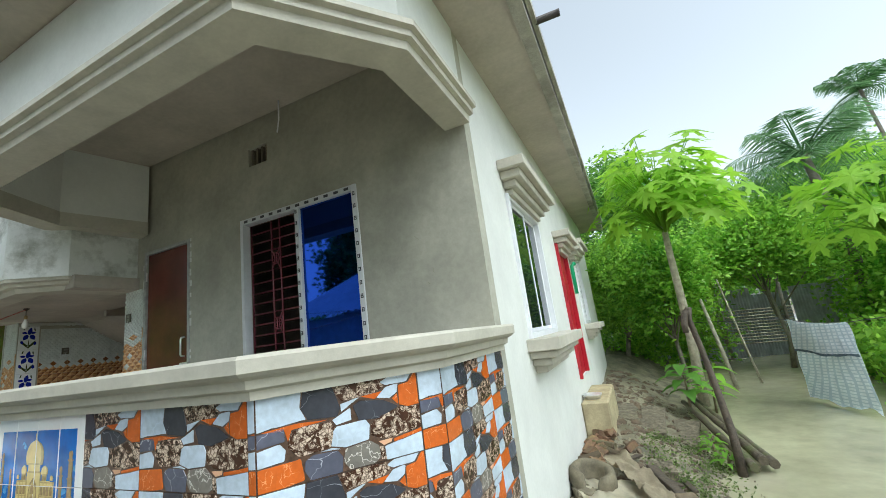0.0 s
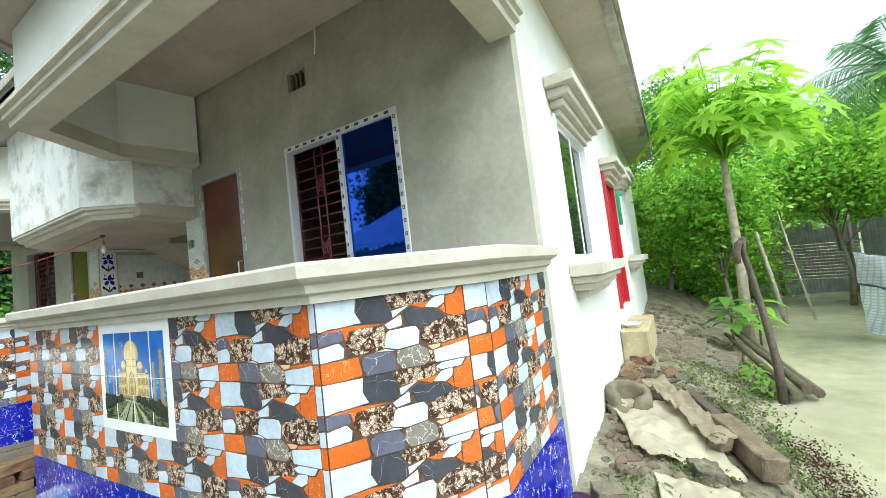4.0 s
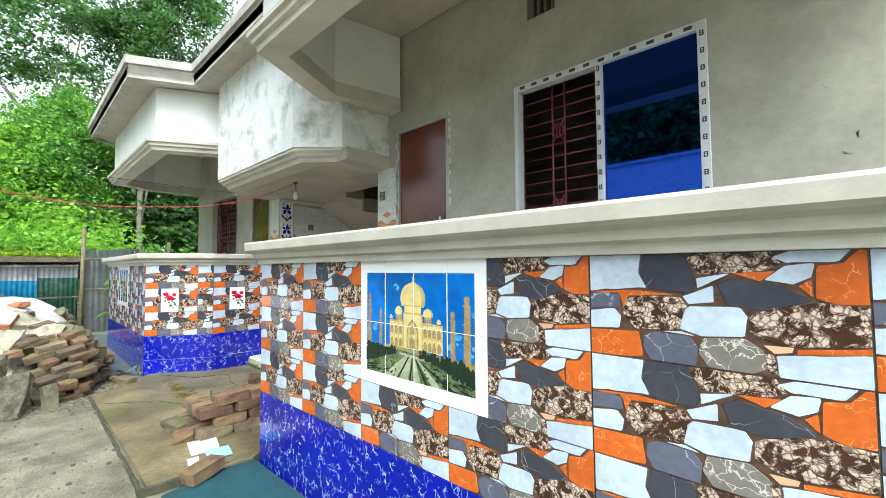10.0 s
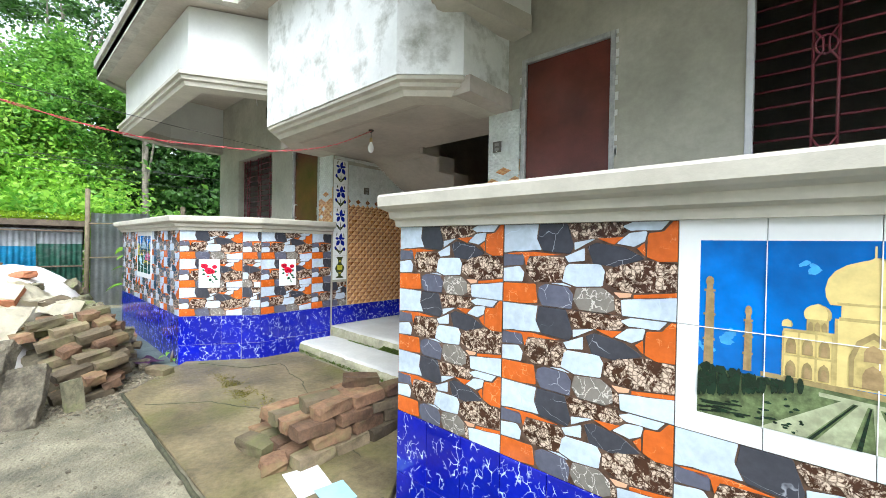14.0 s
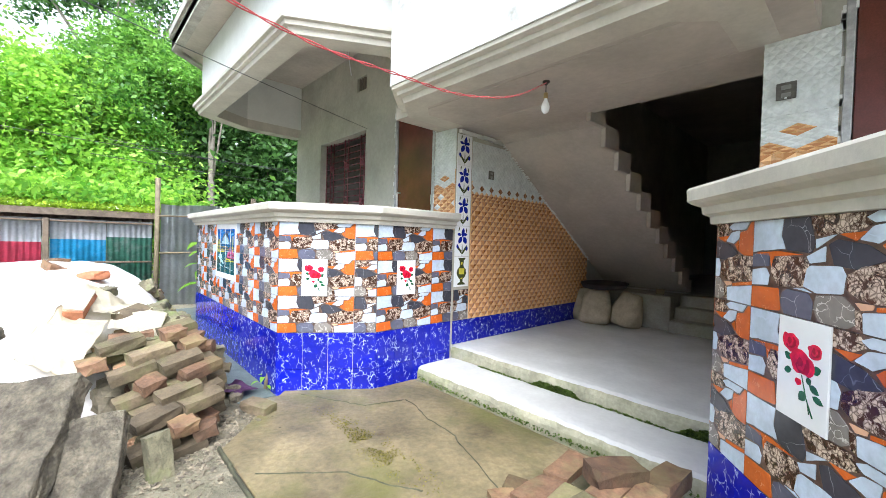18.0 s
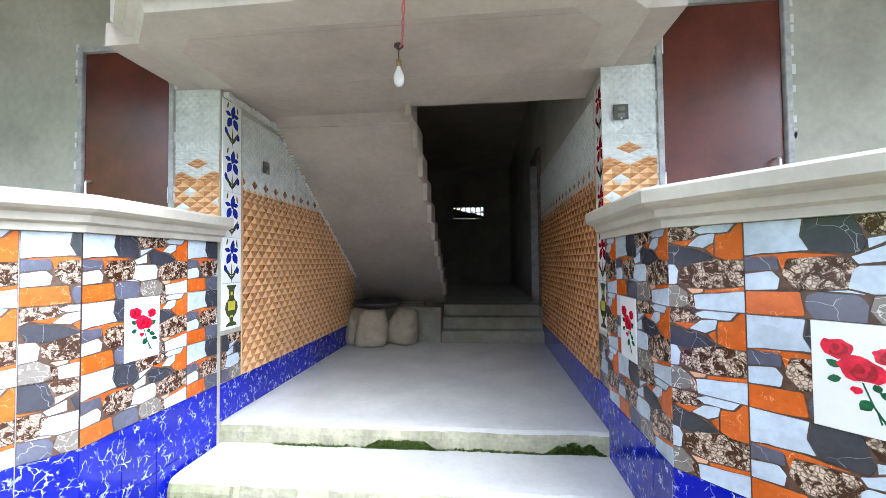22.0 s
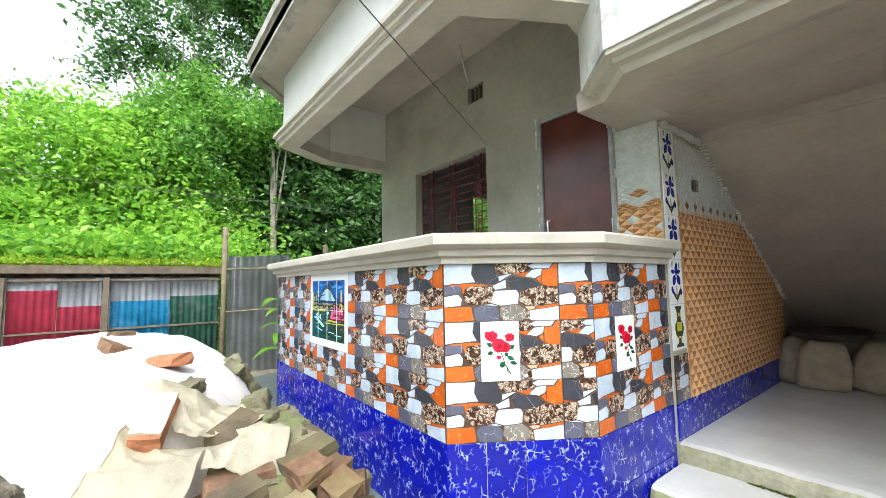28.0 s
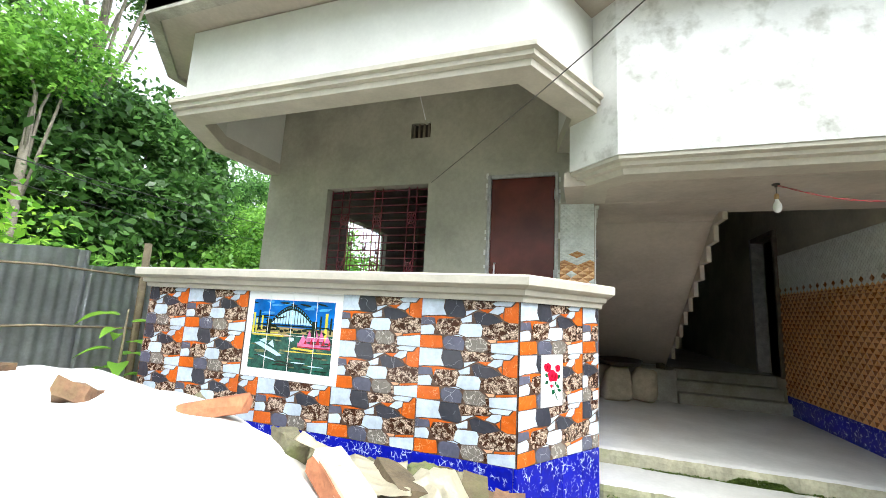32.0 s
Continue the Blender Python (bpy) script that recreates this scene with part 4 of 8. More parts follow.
for nm, (a, b, c, e) in (("vent_1", (-2.967, -2.727, 3.33, 3.512)), ("vent_2", (-9.20, -8.963, 3.268, 3.45))):
    v = thing(nm, "small ventilation block set high in the wall", "vent", kind="structure")
    # dark plate stands in for the shade inside the vent
    part("backing", boxes((a + 0.001, b - 0.001, WALL + 0.06, WALL + 0.12, c + 0.001, e - 0.001)), IRON, v)
    for k in range(4):
        x = a + 0.03 + k * (b - a - 0.06) / 3
        part("slat", boxes((x - 0.011, x + 0.011, WALL + 0.02, WALL + 0.058, c + 0.004, e - 0.004), bevel=0.003), mat("vent_cement", (0.20, 0.17, 0.13), 0.8) if k == 0 and nm == "vent_1" else bpy.data.materials["vent_cement"], v)

# side windows, hoods and sills of the east wall
def hood(y0, y1, z, name, label):
    h = thing(name, label, "moulding", kind="structure")
    for i, (o, dz) in enumerate(((0.24, 0.09), (0.18, 0.075), (0.12, 0.065), (0.07, 0.06))):
        top = z + 0.29 - sum((0.09, 0.075, 0.065, 0.06)[:i])
        e = 0.24 - o
        part("step", boxes((HX1 + 0.001, HX1 + o, y0 - 0.13 + e, y1 + 0.13 - e, top - dz + 0.001, top), bevel=0.006), CAP, h)


def sill(y0, y1, z):
    h = thing("sill_moulding", "stepped cast cement window sill", "sill", kind="structure")
    top = z
    for i, (o, dz) in enumerate(((0.26, 0.10), (0.21, 0.06), (0.16, 0.06), (0.10, 0.06))):
        e = 0.26 - o
        part("step", boxes((HX1 + 0.001, HX1 + o, y0 - 0.13 + e, y1 + 0.13 - e, top - dz + 0.001, top), bevel=0.006), CAP, h)
        top -= dz


hood(SWIN[0], SWIN[1], 2.70, "hood_moulding", "stepped cement hood over the side window")
sill(SWIN[0], SWIN[1], 1.43)
hood(SWIN2[0], SWIN2[1], 2.70, "hood_moulding", "stepped cement hood over the far side window")
sill(SWIN2[0], SWIN2[1], 1.43)
hood(SDOOR[0] + 0.05, SDOOR[1] - 0.05, 2.52, "hood_moulding", "stepped cement hood over the side door")
hood(7.32, 7.62, 2.50, "hood_moulding", "small stepped cement hood")
for (ya, yb, za, zb), nm in ((SWIN, "window_4"), (SWIN2, "window_5")):
    w = thing(nm, "white aluminium sliding window with dark glass", "window", kind="structure")
    for a, b, c, e in ((ya, ya + 0.05, za, zb), (yb - 0.05, yb, za, zb), (ya + 0.051, yb - 0.051, za, za + 0.05), (ya + 0.051, yb - 0.051, zb - 0.05, zb)):
        part("window_frame", boxes((HX1 - 0.07, HX1 + 0.03, a, b, c, e), bevel=0.004), ALU, w)
    m_ = (ya + yb) / 2
    for a, b, o in ((ya + 0.051, m_ + 0.02, 0.0), (m_ - 0.02, yb - 0.051, -0.022)):
        part("pane", boxes((HX1 - 0.012 + o, HX1 - 0.007 + o, a + 0.035, b - 0.035, za + 0.085, zb - 0.085)), GLASS_DARK, w)
        for c, e in ((a, a + 0.034), (b - 0.034, b)):
            part("sash", boxes((HX1 - 0.02 + o, HX1 + o - 0.001, c, e, za + 0.051, zb - 0.051), bevel=0.003), ALU, w)
        for c, e in ((za + 0.051, za + 0.084), (zb - 0.084, zb - 0.051)):
            part("sash", boxes((HX1 - 0.02 + o, HX1 + o - 0.001, a + 0.035, b - 0.035, c, e), bevel=0.003), ALU, w)
d = thing("door_3", "red painted side door", "door", kind="structure")
for a, b, c, e in ((SDOOR[0], SDOOR[0] + 0.07, SDOOR[2], SDOOR[3]), (SDOOR[1] - 0.07, SDOOR[1], SDOOR[2], SDOOR[3]), (SDOOR[0] + 0.071, SDOOR[1] - 0.071, SDOOR[3] - 0.07, SDOOR[3])):
    part("door_frame", boxes((HX1 - 0.1, HX1 + 0.04, a, b, c, e), bevel=0.004), RED_PAINT, d)
part("leaf", boxes((HX1 - 0.06, HX1 - 0.02, SDOOR[0] + 0.075, SDOOR[1] - 0.075, SDOOR[2], SDOOR[3] - 0.075), bevel=0.004), RED_PAINT, d)
bm = bmesh.new()
tube(bm, [(HX1 + 0.05, 7.15, 1.95), (HX1 + 0.05, 7.15, 2.42), (HX1 + 0.09, 7.15, 2.46), (HX1 + 0.09, 7.25, 2.46)], 0.03, 10)
tagged(part("drain_pipe", bm, GREEN_PAINT), "short green plastic pipe on the side wall", "pipe")
bm = bmesh.new()
tube(bm, [(-0.75, 3.1, 3.99), (-0.02, 3.1, 3.97)], 0.03, 10)
tagged(part("roof_spout", bm, IRON), "dark pipe spout at the roof edge", "pipe")

# hall back opening
v = thing("vent_3", "pierced opening high in the back wall", "vent", kind="structure")
for k in range(6):
    x = -6.35 + 0.8 * (k + 0.5) / 6
    part("slat", boxes((x - 0.02, x + 0.02, BACK + 0.03, BACK + 0.1, 2.451, 2.749)), PLASTER, v)
part("slat", boxes((-6.349, -5.551, BACK + 0.031, BACK + 0.099, 2.59, 2.62)), PLASTER, v)
# plank added to cut the bright opening to a sloping outline
bm = bmesh.new()
prism(bm, [(-6.36, 0), (-5.54, 0), (-5.54, 0.06), (-6.36, 0.27)], 0, 0.04)
bmesh.ops.transform(bm, matrix=pose(0, BACK - 0.02, 2.45, 90, 0, 0), verts=bm.verts[:])
part("brace", bm, TIMBER, v)

# inner passage door
d = thing("door_4", "open dark doorway frame in the passage", "door", kind="structure")
for a, b, c, e in ((5.25, 5.31, FLOOR, 2.72), (6.04, 6.10, FLOOR, 2.72), (5.311, 6.039, 2.66, 2.72)):
    part("door_frame", boxes((EX1 - 0.03, EX1 + 0.14, a, b, c, e), bevel=0.004), DOOR_FRAME if a > 6 else TIMBER, d)

# ---- fixtures ----
lamp = thing("hanging_bulb", "white light bulb, unlit, hanging from the entrance soffit", "light bulb", pose(-5.99, 2.19, 2.437) @ Matrix.Scale(0.85, 4))
bm = bmesh.new()
lathe(bm, [(0.03, 0.0), (0.03, -0.012), (0.012, -0.02), (0.012, -0.03)], 14)
part("rose", bm, IRON, lamp)
bm = bmesh.new()
tube(bm, [(0, 0, -0.025), (0, 0, -0.10)], 0.004, 6)
part("cord", bm, WIRE_DARK, lamp)
bm = bmesh.new()
lathe(bm, [(0.01, -0.09), (0.018, -0.10), (0.018, -0.135), (0.014, -0.14)], 14)
part("holder", bm, BRASS, lamp)
bm = bmesh.new()
lathe(bm, [(0.013, -0.135), (0.016, -0.155), (0.03, -0.185), (0.0345, -0.21), (0.03, -0.24), (0.017, -0.258), (0.004, -0.262)], 18)
part("glass", bm, BULB, lamp, "white glass bulb")


def curve_through(pts, per=8):
    """Catmull-Rom points through the given ones."""
    p = [Vector(q) for q in pts]
    p = [p[0] * 2 - p[1]] + p + [p[-1] * 2 - p[-2]]
    out = []
    for i in range(1, len(p) - 2):
        for k in range(per):
            t = k / per
            a, b, c, d = p[i - 1], p[i], p[i + 1], p[i + 2]
            out.append(0.5 * (2 * b + (c - a) * t + (2 * a - 5 * b + 4 * c - d) * t * t + (3 * b - a - 3 * c + d) * t ** 3))
    return out + [p[-2]]


pts = curve_through([(-5.985, 2.19, 2.425), (-5.87, 1.68, 2.17), (-5.76, 1.16, 2.01), (-5.66, 0.70, 1.94), (-5.57, 0.25, 1.90), (-5.44, -0.29, 1.94), (-5.2, -1.3, 2.1), (-4.7, -3.5, 2.6), (-4.2, -6.5, 3.3)], 14)
wire = thing("electric_wire", "twisted pink twin flex running to the bulb", "wire", pose(0, 0, 0))
for s in (0, 1):
    bm = bmesh.new()
    tube(bm, [q + Vector((0.004 * math.cos(i * 0.9 + s * math.pi), 0, 0.004 * math.sin(i * 0.9 + s * math.pi))) for i, q in enumerate(pts)], 0.0022, 5)
    part("strand", bm, WIRE_RED, wire)
bm = bmesh.new()
tube(bm, curve_through([(-8.92, 2.578, 2.74), (-8.83, 2.45, 2.72), (-7.81, 0.96, 2.54), (-7.41, 0.37, 2.475), (-7.23, 0.1, 2.45), (-6.5, -1.0, 2.38), (-5.0, -3.3, 2.45), (-3.5, -5.6, 2.9)], 8), 0.003, 5)
tagged(part("thin_wire", bm, WIRE_DARK), "thin dark wire strung from the window head", "wire")
for k, (a, b) in enumerate((((-13.3, 0.0, 2.6), (-16.0, 9.0, 3.3)), ((-13.4, 0.2, 2.9), (-16.0, 9.0, 3.6)), ((-14, -4.0, 3.1), (-12.2, 9.0, 2.9)))):
    bm = bmesh.new()
    a, b = Vector(a), Vector(b)
    tube(bm, [a.lerp(b, t / 10) - Vector((0, 0, 0.25 * math.sin(math.pi * t / 10))) for t in range(11)], 0.005, 5)
    tagged(part("power_line", bm, WIRE_DARK), "overhead cable in front of the trees", "cable", group="cables")


def switch_plate(m, label):
    s = thing("switch_plate", label, "switch", m)
    part("box", boxes((-0.042, 0.042, -0.008, 0.002, -0.045, 0.045), bevel=0.003), SWITCH, s)
    for z in (-0.022, 0.018):
        part("switch", boxes((-0.02, 0.02, -0.011, -0.0085, z - 0.011, z + 0.011), bevel=0.002), mat("grey_switch", (0.22, 0.21, 0.18), 0.3) if "grey_switch" not in bpy.data.materials else bpy.data.materials["grey_switch"], s)
    part("wire_end", boxes((-0.006, 0.006, -0.016, -0.0085, -0.042, -0.036), bevel=0.002), BULB, s)


switch_plate(pose(-4.753, WALL - 0.028, 2.155), "dark switch box set in the white tiled pier")
switch_plate(pose(EX0 + 0.018, 3.07, 2.03, 0, 0, 90), "dark open switch box in the tiled passage wall")

# bits of cable hanging from the veranda soffits
for pts, nm in ((((-2.445, 2.47, CEIL + 0.01), (-2.45, 2.47, 3.6), (-2.48, 2.475, 3.48)), "pale"), (((-9.02, 2.33, CEIL + 0.01), (-9.0, 2.33, 3.6), (-8.93, 2.335, 3.35)), "pale")):
    bm = bmesh.new()
    tube(bm, pts, 0.006, 6)
    tagged(part("cable_end", bm, ALU), "short pale cable end hanging from the soffit", "cable")

# flakes and cracks in the plaster
crk = thing("wall_cracks", "small dark flakes and cracks in the plaster", "crack", kind="structure")
rc = random.Random(17)
for x, z, n, step, w in ((-1.30, 2.28, 5, 0.014, 0.002), (-1.18, 2.02, 5, 0.012, 0.003), (-1.24, 1.93, 4, 0.010, 0.004), (-1.10, 2.45, 5, 0.016, 0.0016), (-3.42, 3.2, 7, 0.02, 0.0015), (-8.6, 3.0, 7, 0.02, 0.0015), (-10.5, 2.4, 5, 0.02, 0.0015)):
    bm = bmesh.new()
    a = rc.uniform(-2.2, -0.9)
    rows = []
    for k in range(n):
        h = w * rc.uniform(0.4, 1.3) * (1 if k < n - 1 else 0.2)
        rows.append([bm.verts.new((x - h, WALL - 0.0025, z)), bm.verts.new((x + h, WALL - 0.0025, z))])
        a += rc.uniform(-0.5, 0.5)
        x, z = x + math.cos(a) * step, z + math.sin(a) * step
    for p, q in zip(rows, rows[1:]):
        bm.faces.new((p[0], p[1], q[1], q[0]))
    bmesh.ops.solidify(bm, geom=bm.faces[:], thickness=0.002)
    part("crack", bm, OLD_CONCRETE, crk)


# ---- loose things in the yard ----
def brick_mesh(name, material, seed, size=(0.24, 0.115, 0.07), wob=0.006):
    rnd = random.Random(seed)
    bm = bmesh.new()
    a, b, c = (s / 2 for s in size)
    box(bm, -a, a, -b, b, -c, c)
    bmesh.ops.subdivide_edges(bm, edges=bm.edges[:], cuts=1, use_grid_fill=True)
    for v in bm.verts:
        edge = sum(abs(abs(q) - h) < 1e-4 for q, h in zip(v.co, (a, b, c)))
        if edge == 3:
            v.co *= 1 - rnd.uniform(0.0, 0.06)
        v.co += Vector((rnd.uniform(-wob, wob), rnd.uniform(-wob, wob), rnd.uniform(-wob, wob)))
    me = bpy.data.meshes.new(name)
    bm.to_mesh(me)
    bm.free()
    me.materials.append(material)
    return me


BRICKS = [brick_mesh("brick", BRICK, s) for s in range(5)] + [brick_mesh("brick", BRICK_OLD, s + 20, wob=0.006) for s in range(4)]
HALF = [brick_mesh("half_brick", BRICK, s + 40, (0.13, 0.115, 0.07), 0.01) for s in range(3)]


def brick(m, k, label, group, half=False):
    me = HALF[k % 3] if half else BRICKS[k % len(BRICKS)]
    ob = new("half_brick" if half else "brick", me)
    ob.matrix_basis = m
    return tagged(ob, label, "brick", group)


def rough_block(name, m, size, seed, material, label, cat, wob=0.02):
    """A broken angular piece of concrete or masonry."""
    bm = bmesh.new()
    box(bm, -1, 1, -1, 1, -1, 1)
    bmesh.ops.subdivide_edges(bm, edges=bm.edges[:], cuts=7, use_grid_fill=True)
    for v in bm.verts:
        c = Vector((v.co.x * size[0], v.co.y * size[1], v.co.z * size[2]))
        o = Vector((seed * 3.1, seed * 1.7, seed))
        d = Vector([noise.noise(c * 3 + o + Vector((q * 9, 0, 0))) * 2.2 + noise.noise(c * 9 + o + Vector((q * 5, 0, 0))) + 0.6 * noise.noise(c * 26 + o + Vector((q * 7, 0, 0))) for q in range(3)])
        v.co = c + d * wob
    bmesh.ops.bevel(bm, geom=[e for e in bm.edges if len(e.link_faces) == 2 and e.calc_face_angle(0) > 0.9], offset=min(size) * 0.12, segments=1, affect="EDGES")
    ob = part(name, bm, material)
    ob.matrix_basis = m
    return tagged(ob, label, cat)


# heap on the apron by the entrance
rb = random.Random(5)
HEAP = "bricks stacked by the entrance"
for layer in range(4):
    z = 0.081 + layer * 0.077
    across = True
    for i in range(5):
        for j in range(3):
            x = (-4.935 - 0.130 * i if across else -4.995 - 0.256 * i) - 0.012 * layer + rb.uniform(-0.012, 0.012)
            y = 0.985 + 0.262 * j + (0.12 if layer % 2 else 0) + 0.012 * layer + rb.uniform(-0.012, 0.012)
            if x < -5.52 + 0.07 * layer or y < 0.86 + 0.06 * layer or (layer == 3 and (rb.random() < 0.3 or y < 1.1 or x < -5.2)):
                continue
            brick(pose(x, y, z, rb.uniform(-3, 3), rb.uniform(-3, 3), 90 + rb.uniform(-8, 8)), rb.randrange(5) if rb.random() < 0.6 else 5 + rb.randrange(4), "weathered red brick in a loose stack on the apron", HEAP, rb.random() < 0.12)
for x, y, z, r in ((-5.52, 1.08, 0.082, 40), (-5.55, 1.30, 0.082, 65), (-5.52, 1.45, 0.082, 20), (-5.02, 0.80, 0.082, 75), (-5.3, 0.82, 0.082, 15), (-5.1, 1.45, 0.375, 62)):
    brick(pose(x, y, z, 3, 5, r), int(z * 100) + int(r), "weathered red brick in a loose stack on the apron", HEAP, half=r in (65, 75))
# single bricks and scraps
brick(pose(-3.25, 1.0, 0.05, 0, 0, 28), 1, "broken red brick on the teal cement", "", True)
brick(pose(-4.33, 0.74, 0.075, 0, 4, -64), 0, "red brick at the edge of the apron", "")
brick(pose(-2.55, 0.42, 0.05, 0, 0, 15), 3, "red brick on the teal cement", "")


def scrap(name, pts, z, material, label, cat):
    bm = bmesh.new()
    vs = [bm.verts.new((x, y, z + 0.01 * rb.random())) for x, y in pts]
    f = bm.faces.new(vs)
    r = bmesh.ops.extrude_face_region(bm, geom=[f])
    for v in r["geom"]:
        if isinstance(v, bmesh.types.BMVert):
            v.co.z += 0.004
    bmesh.ops.recalc_face_normals(bm, faces=bm.faces[:])
    tagged(part(name, bm, material), label, cat)


scrap("paper_sheet", [(-4.92, 0.80), (-4.66, 0.76), (-4.64, 0.94), (-4.88, 0.99)], 0.047, PAPER, "crumpled white paper sheet lying on the apron", "paper")
scrap("card_packet", [(-4.66, 0.84), (-4.48, 0.82), (-4.47, 0.97), (-4.64, 1.0)], 0.052, PAPER_BLUE, "light blue card packet lying on the apron", "packet")
scrap("paper_scrap", [(-4.62, 0.72), (-4.50, 0.70), (-4.49, 0.76), (-4.60, 0.79)], 0.047, PAPER, "small white paper scrap on the apron", "paper")
scrap("paper_scrap", [(-4.22, 0.25), (-4.06, 0.22), (-4.04, 0.33), (-4.2, 0.36)], 0.012, PAPER, "torn white paper scrap on the mud", "paper")
bm = bmesh.new()
for k in range(160):
    x, y = rb.uniform(-9.5, -3.2), rb.uniform(-1.5, 0.5)
    r = rb.uniform(0.006, 0.02)
    bmesh.ops.create_icosphere(bm, subdivisions=1, radius=r, matrix=pose(x, y, ground_z(x, y) + r * 0.3, 0, 0, 0) @ Matrix.Diagonal((1.2, 1, 0.6, 1)))
for k in range(300):
    x, y = rb.uniform(-0.7, 1.6), rb.uniform(2.0, 9.0)
    r = rb.uniform(0.008, 0.035)
    bmesh.ops.create_icosphere(bm, subdivisions=1, radius=r, matrix=pose(x, y, ground_z(x, y) + r * 0.3, rb.uniform(0, 90), 0, rb.uniform(0, 90)) @ Matrix.Diagonal((1.3, 1, 0.6, 1)))
tagged(part("pebbles", bm, RUBBLE), "scattered grit and clods", "gravel", kind="stuff")


def grit(name, pos, size, material, label, seed):
    """One mesh of many small uneven eight-sided stones at the given places."""
    rg = np.random.RandomState(seed)
    n = len(pos)
    base = np.array([(1, 0, 0), (-1, 0, 0), (0, 1, 0), (0, -1, 0), (0, 0, 1), (0, 0, -1)], float)
    r = np.asarray(size)[:, None, None] * (0.7 + 0.6 * rg.rand(n, 6, 1))
    a = rg.rand(n) * 6.283
    c, sn = np.cos(a)[:, None], np.sin(a)[:, None]
    p = base[None] * r * np.array([1.25, 1.0, 0.6])
    p += rg.normal(size=p.shape) * np.asarray(size)[:, None, None] * 0.2
    p = np.stack([p[..., 0] * c - p[..., 1] * sn, p[..., 0] * sn + p[..., 1] * c, p[..., 2]], -1) + np.asarray(pos)[:, None, :]
    tri = np.array([(0, 2, 4), (2, 1, 4), (1, 3, 4), (3, 0, 4), (2, 0, 5), (1, 2, 5), (3, 1, 5), (0, 3, 5)])
    f = (tri[None] + 6 * np.arange(n)[:, None, None]).reshape(-1, 3)
    me = bpy.data.meshes.new(name)
    me.from_pydata(p.reshape(-1, 3).tolist(), [], f.tolist())
    me.materials.append(material)
    return tagged(new(name, me), label, "gravel", kind="stuff")


GRIT = mat("mixed_grit", (0.24, 0.205, 0.14), 0.9, var=0.3, scale=9, fine=60, bump=0.3, random_mix=0.6, island=True)
rg = np.random.RandomState(17)
pts = [(x, y, ground_z(x, y) + 0.002) for x, y in zip(rg.uniform(-0.72, 0.75, 5200), rg.uniform(2.0, 9.0, 5200))]
grit("bank_grit", pts, 0.006 + 0.016 * rg.rand(5200) ** 3, GRIT, "fine wet grit over the muddy bank", 18)
pts = [(x, y, ground_z(x, y) + 0.001) for x, y in zip(rg.uniform(-8.4, -3.2, 3600), rg.uniform(-1.6, 0.44, 3600))]
grit("yard_grit", pts, 0.003 + 0.008 * rg.rand(3600) ** 3, GRIT, "fine grit trodden into the mud yard", 19)
xs, ys = -7.15 + 0.20 * rg.normal(size=2200), rg.uniform(-0.1, 0.85, 2200)
pts = [(x, y, max(0.0, ground_z(x, y)) + 0.004) for x, y in zip(xs, ys)]
grit("brick_grit", pts, 0.005 + 0.016 * rg.rand(2200) ** 2.5, GRIT, "brick crumbs and grit at the foot of the heap", 20)

# the sand heap with its bricks
def sand_h(x, y):
    u = (x + 9.6) / 2.2
    v = (y + 0.45) / (1.12 if y > -0.45 else 1.35)
    d = math.sqrt(u * u + v * v)
    h = 0.97 * max(0.0, 1 - d ** 4.6)
    if h > 0:
        h += 0.05 * noise.noise((x * 1.7, y * 1.7, 5.0)) + 0.018 * noise.noise((x * 7, y * 7, 1.0))
    return h


bm = bmesh.new()
nxs, nys = 110, 60
grid = [[bm.verts.new((x, y, max(-0.12, sand_h(x, y)) - (0.1 if sand_h(x, y) <= 0 else 0))) for x in [-13.2 + 5.8 * i / nxs for i in range(nxs + 1)]] for y in [-1.9 + 3.0 * j / nys for j in range(nys + 1)]]
for j in range(nys):
    for i in range(nxs):
        q = (grid[j][i], grid[j][i + 1], grid[j + 1][i + 1], grid[j + 1][i])
        if max(v.co.z for v in q) > -0.15:
            bm.faces.new(q).smooth = True
bmesh.ops.delete(bm, geom=[v for v in bm.verts if not v.link_faces], context="VERTS")
tagged(part("sand_heap", bm, SAND), "heap of very pale building sand", "sand heap", kind="stuff")

rb = random.Random(11)
# bricks stacked in slipping courses against the front of the heap
SLIP = "bricks against the sand heap"
for row in range(-2, 7):
    for i in range(5):
        for deep in range(3):
            y = -0.20 + 0.25 * i + (0.11 if row % 2 else 0) + rb.uniform(-0.025, 0.025) + 0.03 * deep
            x = -7.12 - 0.085 * max(row, 0) - 0.138 * deep - 0.35 * max(0, y - 0.30) + rb.uniform(-0.025, 0.025)
            if y < (0.08 if row < 4 else -0.12) or y > 0.52 - 0.015 * abs(row):
                continue
            brick(pose(x, y, 0.175 + 0.073 * row + 0.12 * (y - 0.2), 8 + rb.uniform(-6, 6), -8 + rb.uniform(-6, 6), 100 + rb.uniform(-14, 14)), 5 + rb.randrange(4) if rb.random() < 0.88 else rb.randrange(5), "mossy old brick slipping from a stack against the sand", SLIP, rb.random() < 0.25)
for row in range(5):
    for col in range(5):
        x = -8.35 - 0.235 * col - 0.055 * row + rb.uniform(-0.03, 0.03)
        y = 0.74 - 0.07 * row + rb.uniform(-0.02, 0.02)
        brick(pose(x, y, 0.045 + 0.069 * row, rb.uniform(-5, 9), rb.uniform(-6, 6), rb.uniform(-12, 12)), 5 + rb.randrange(4), "mossy old brick slipping from a stack against the sand", SLIP)
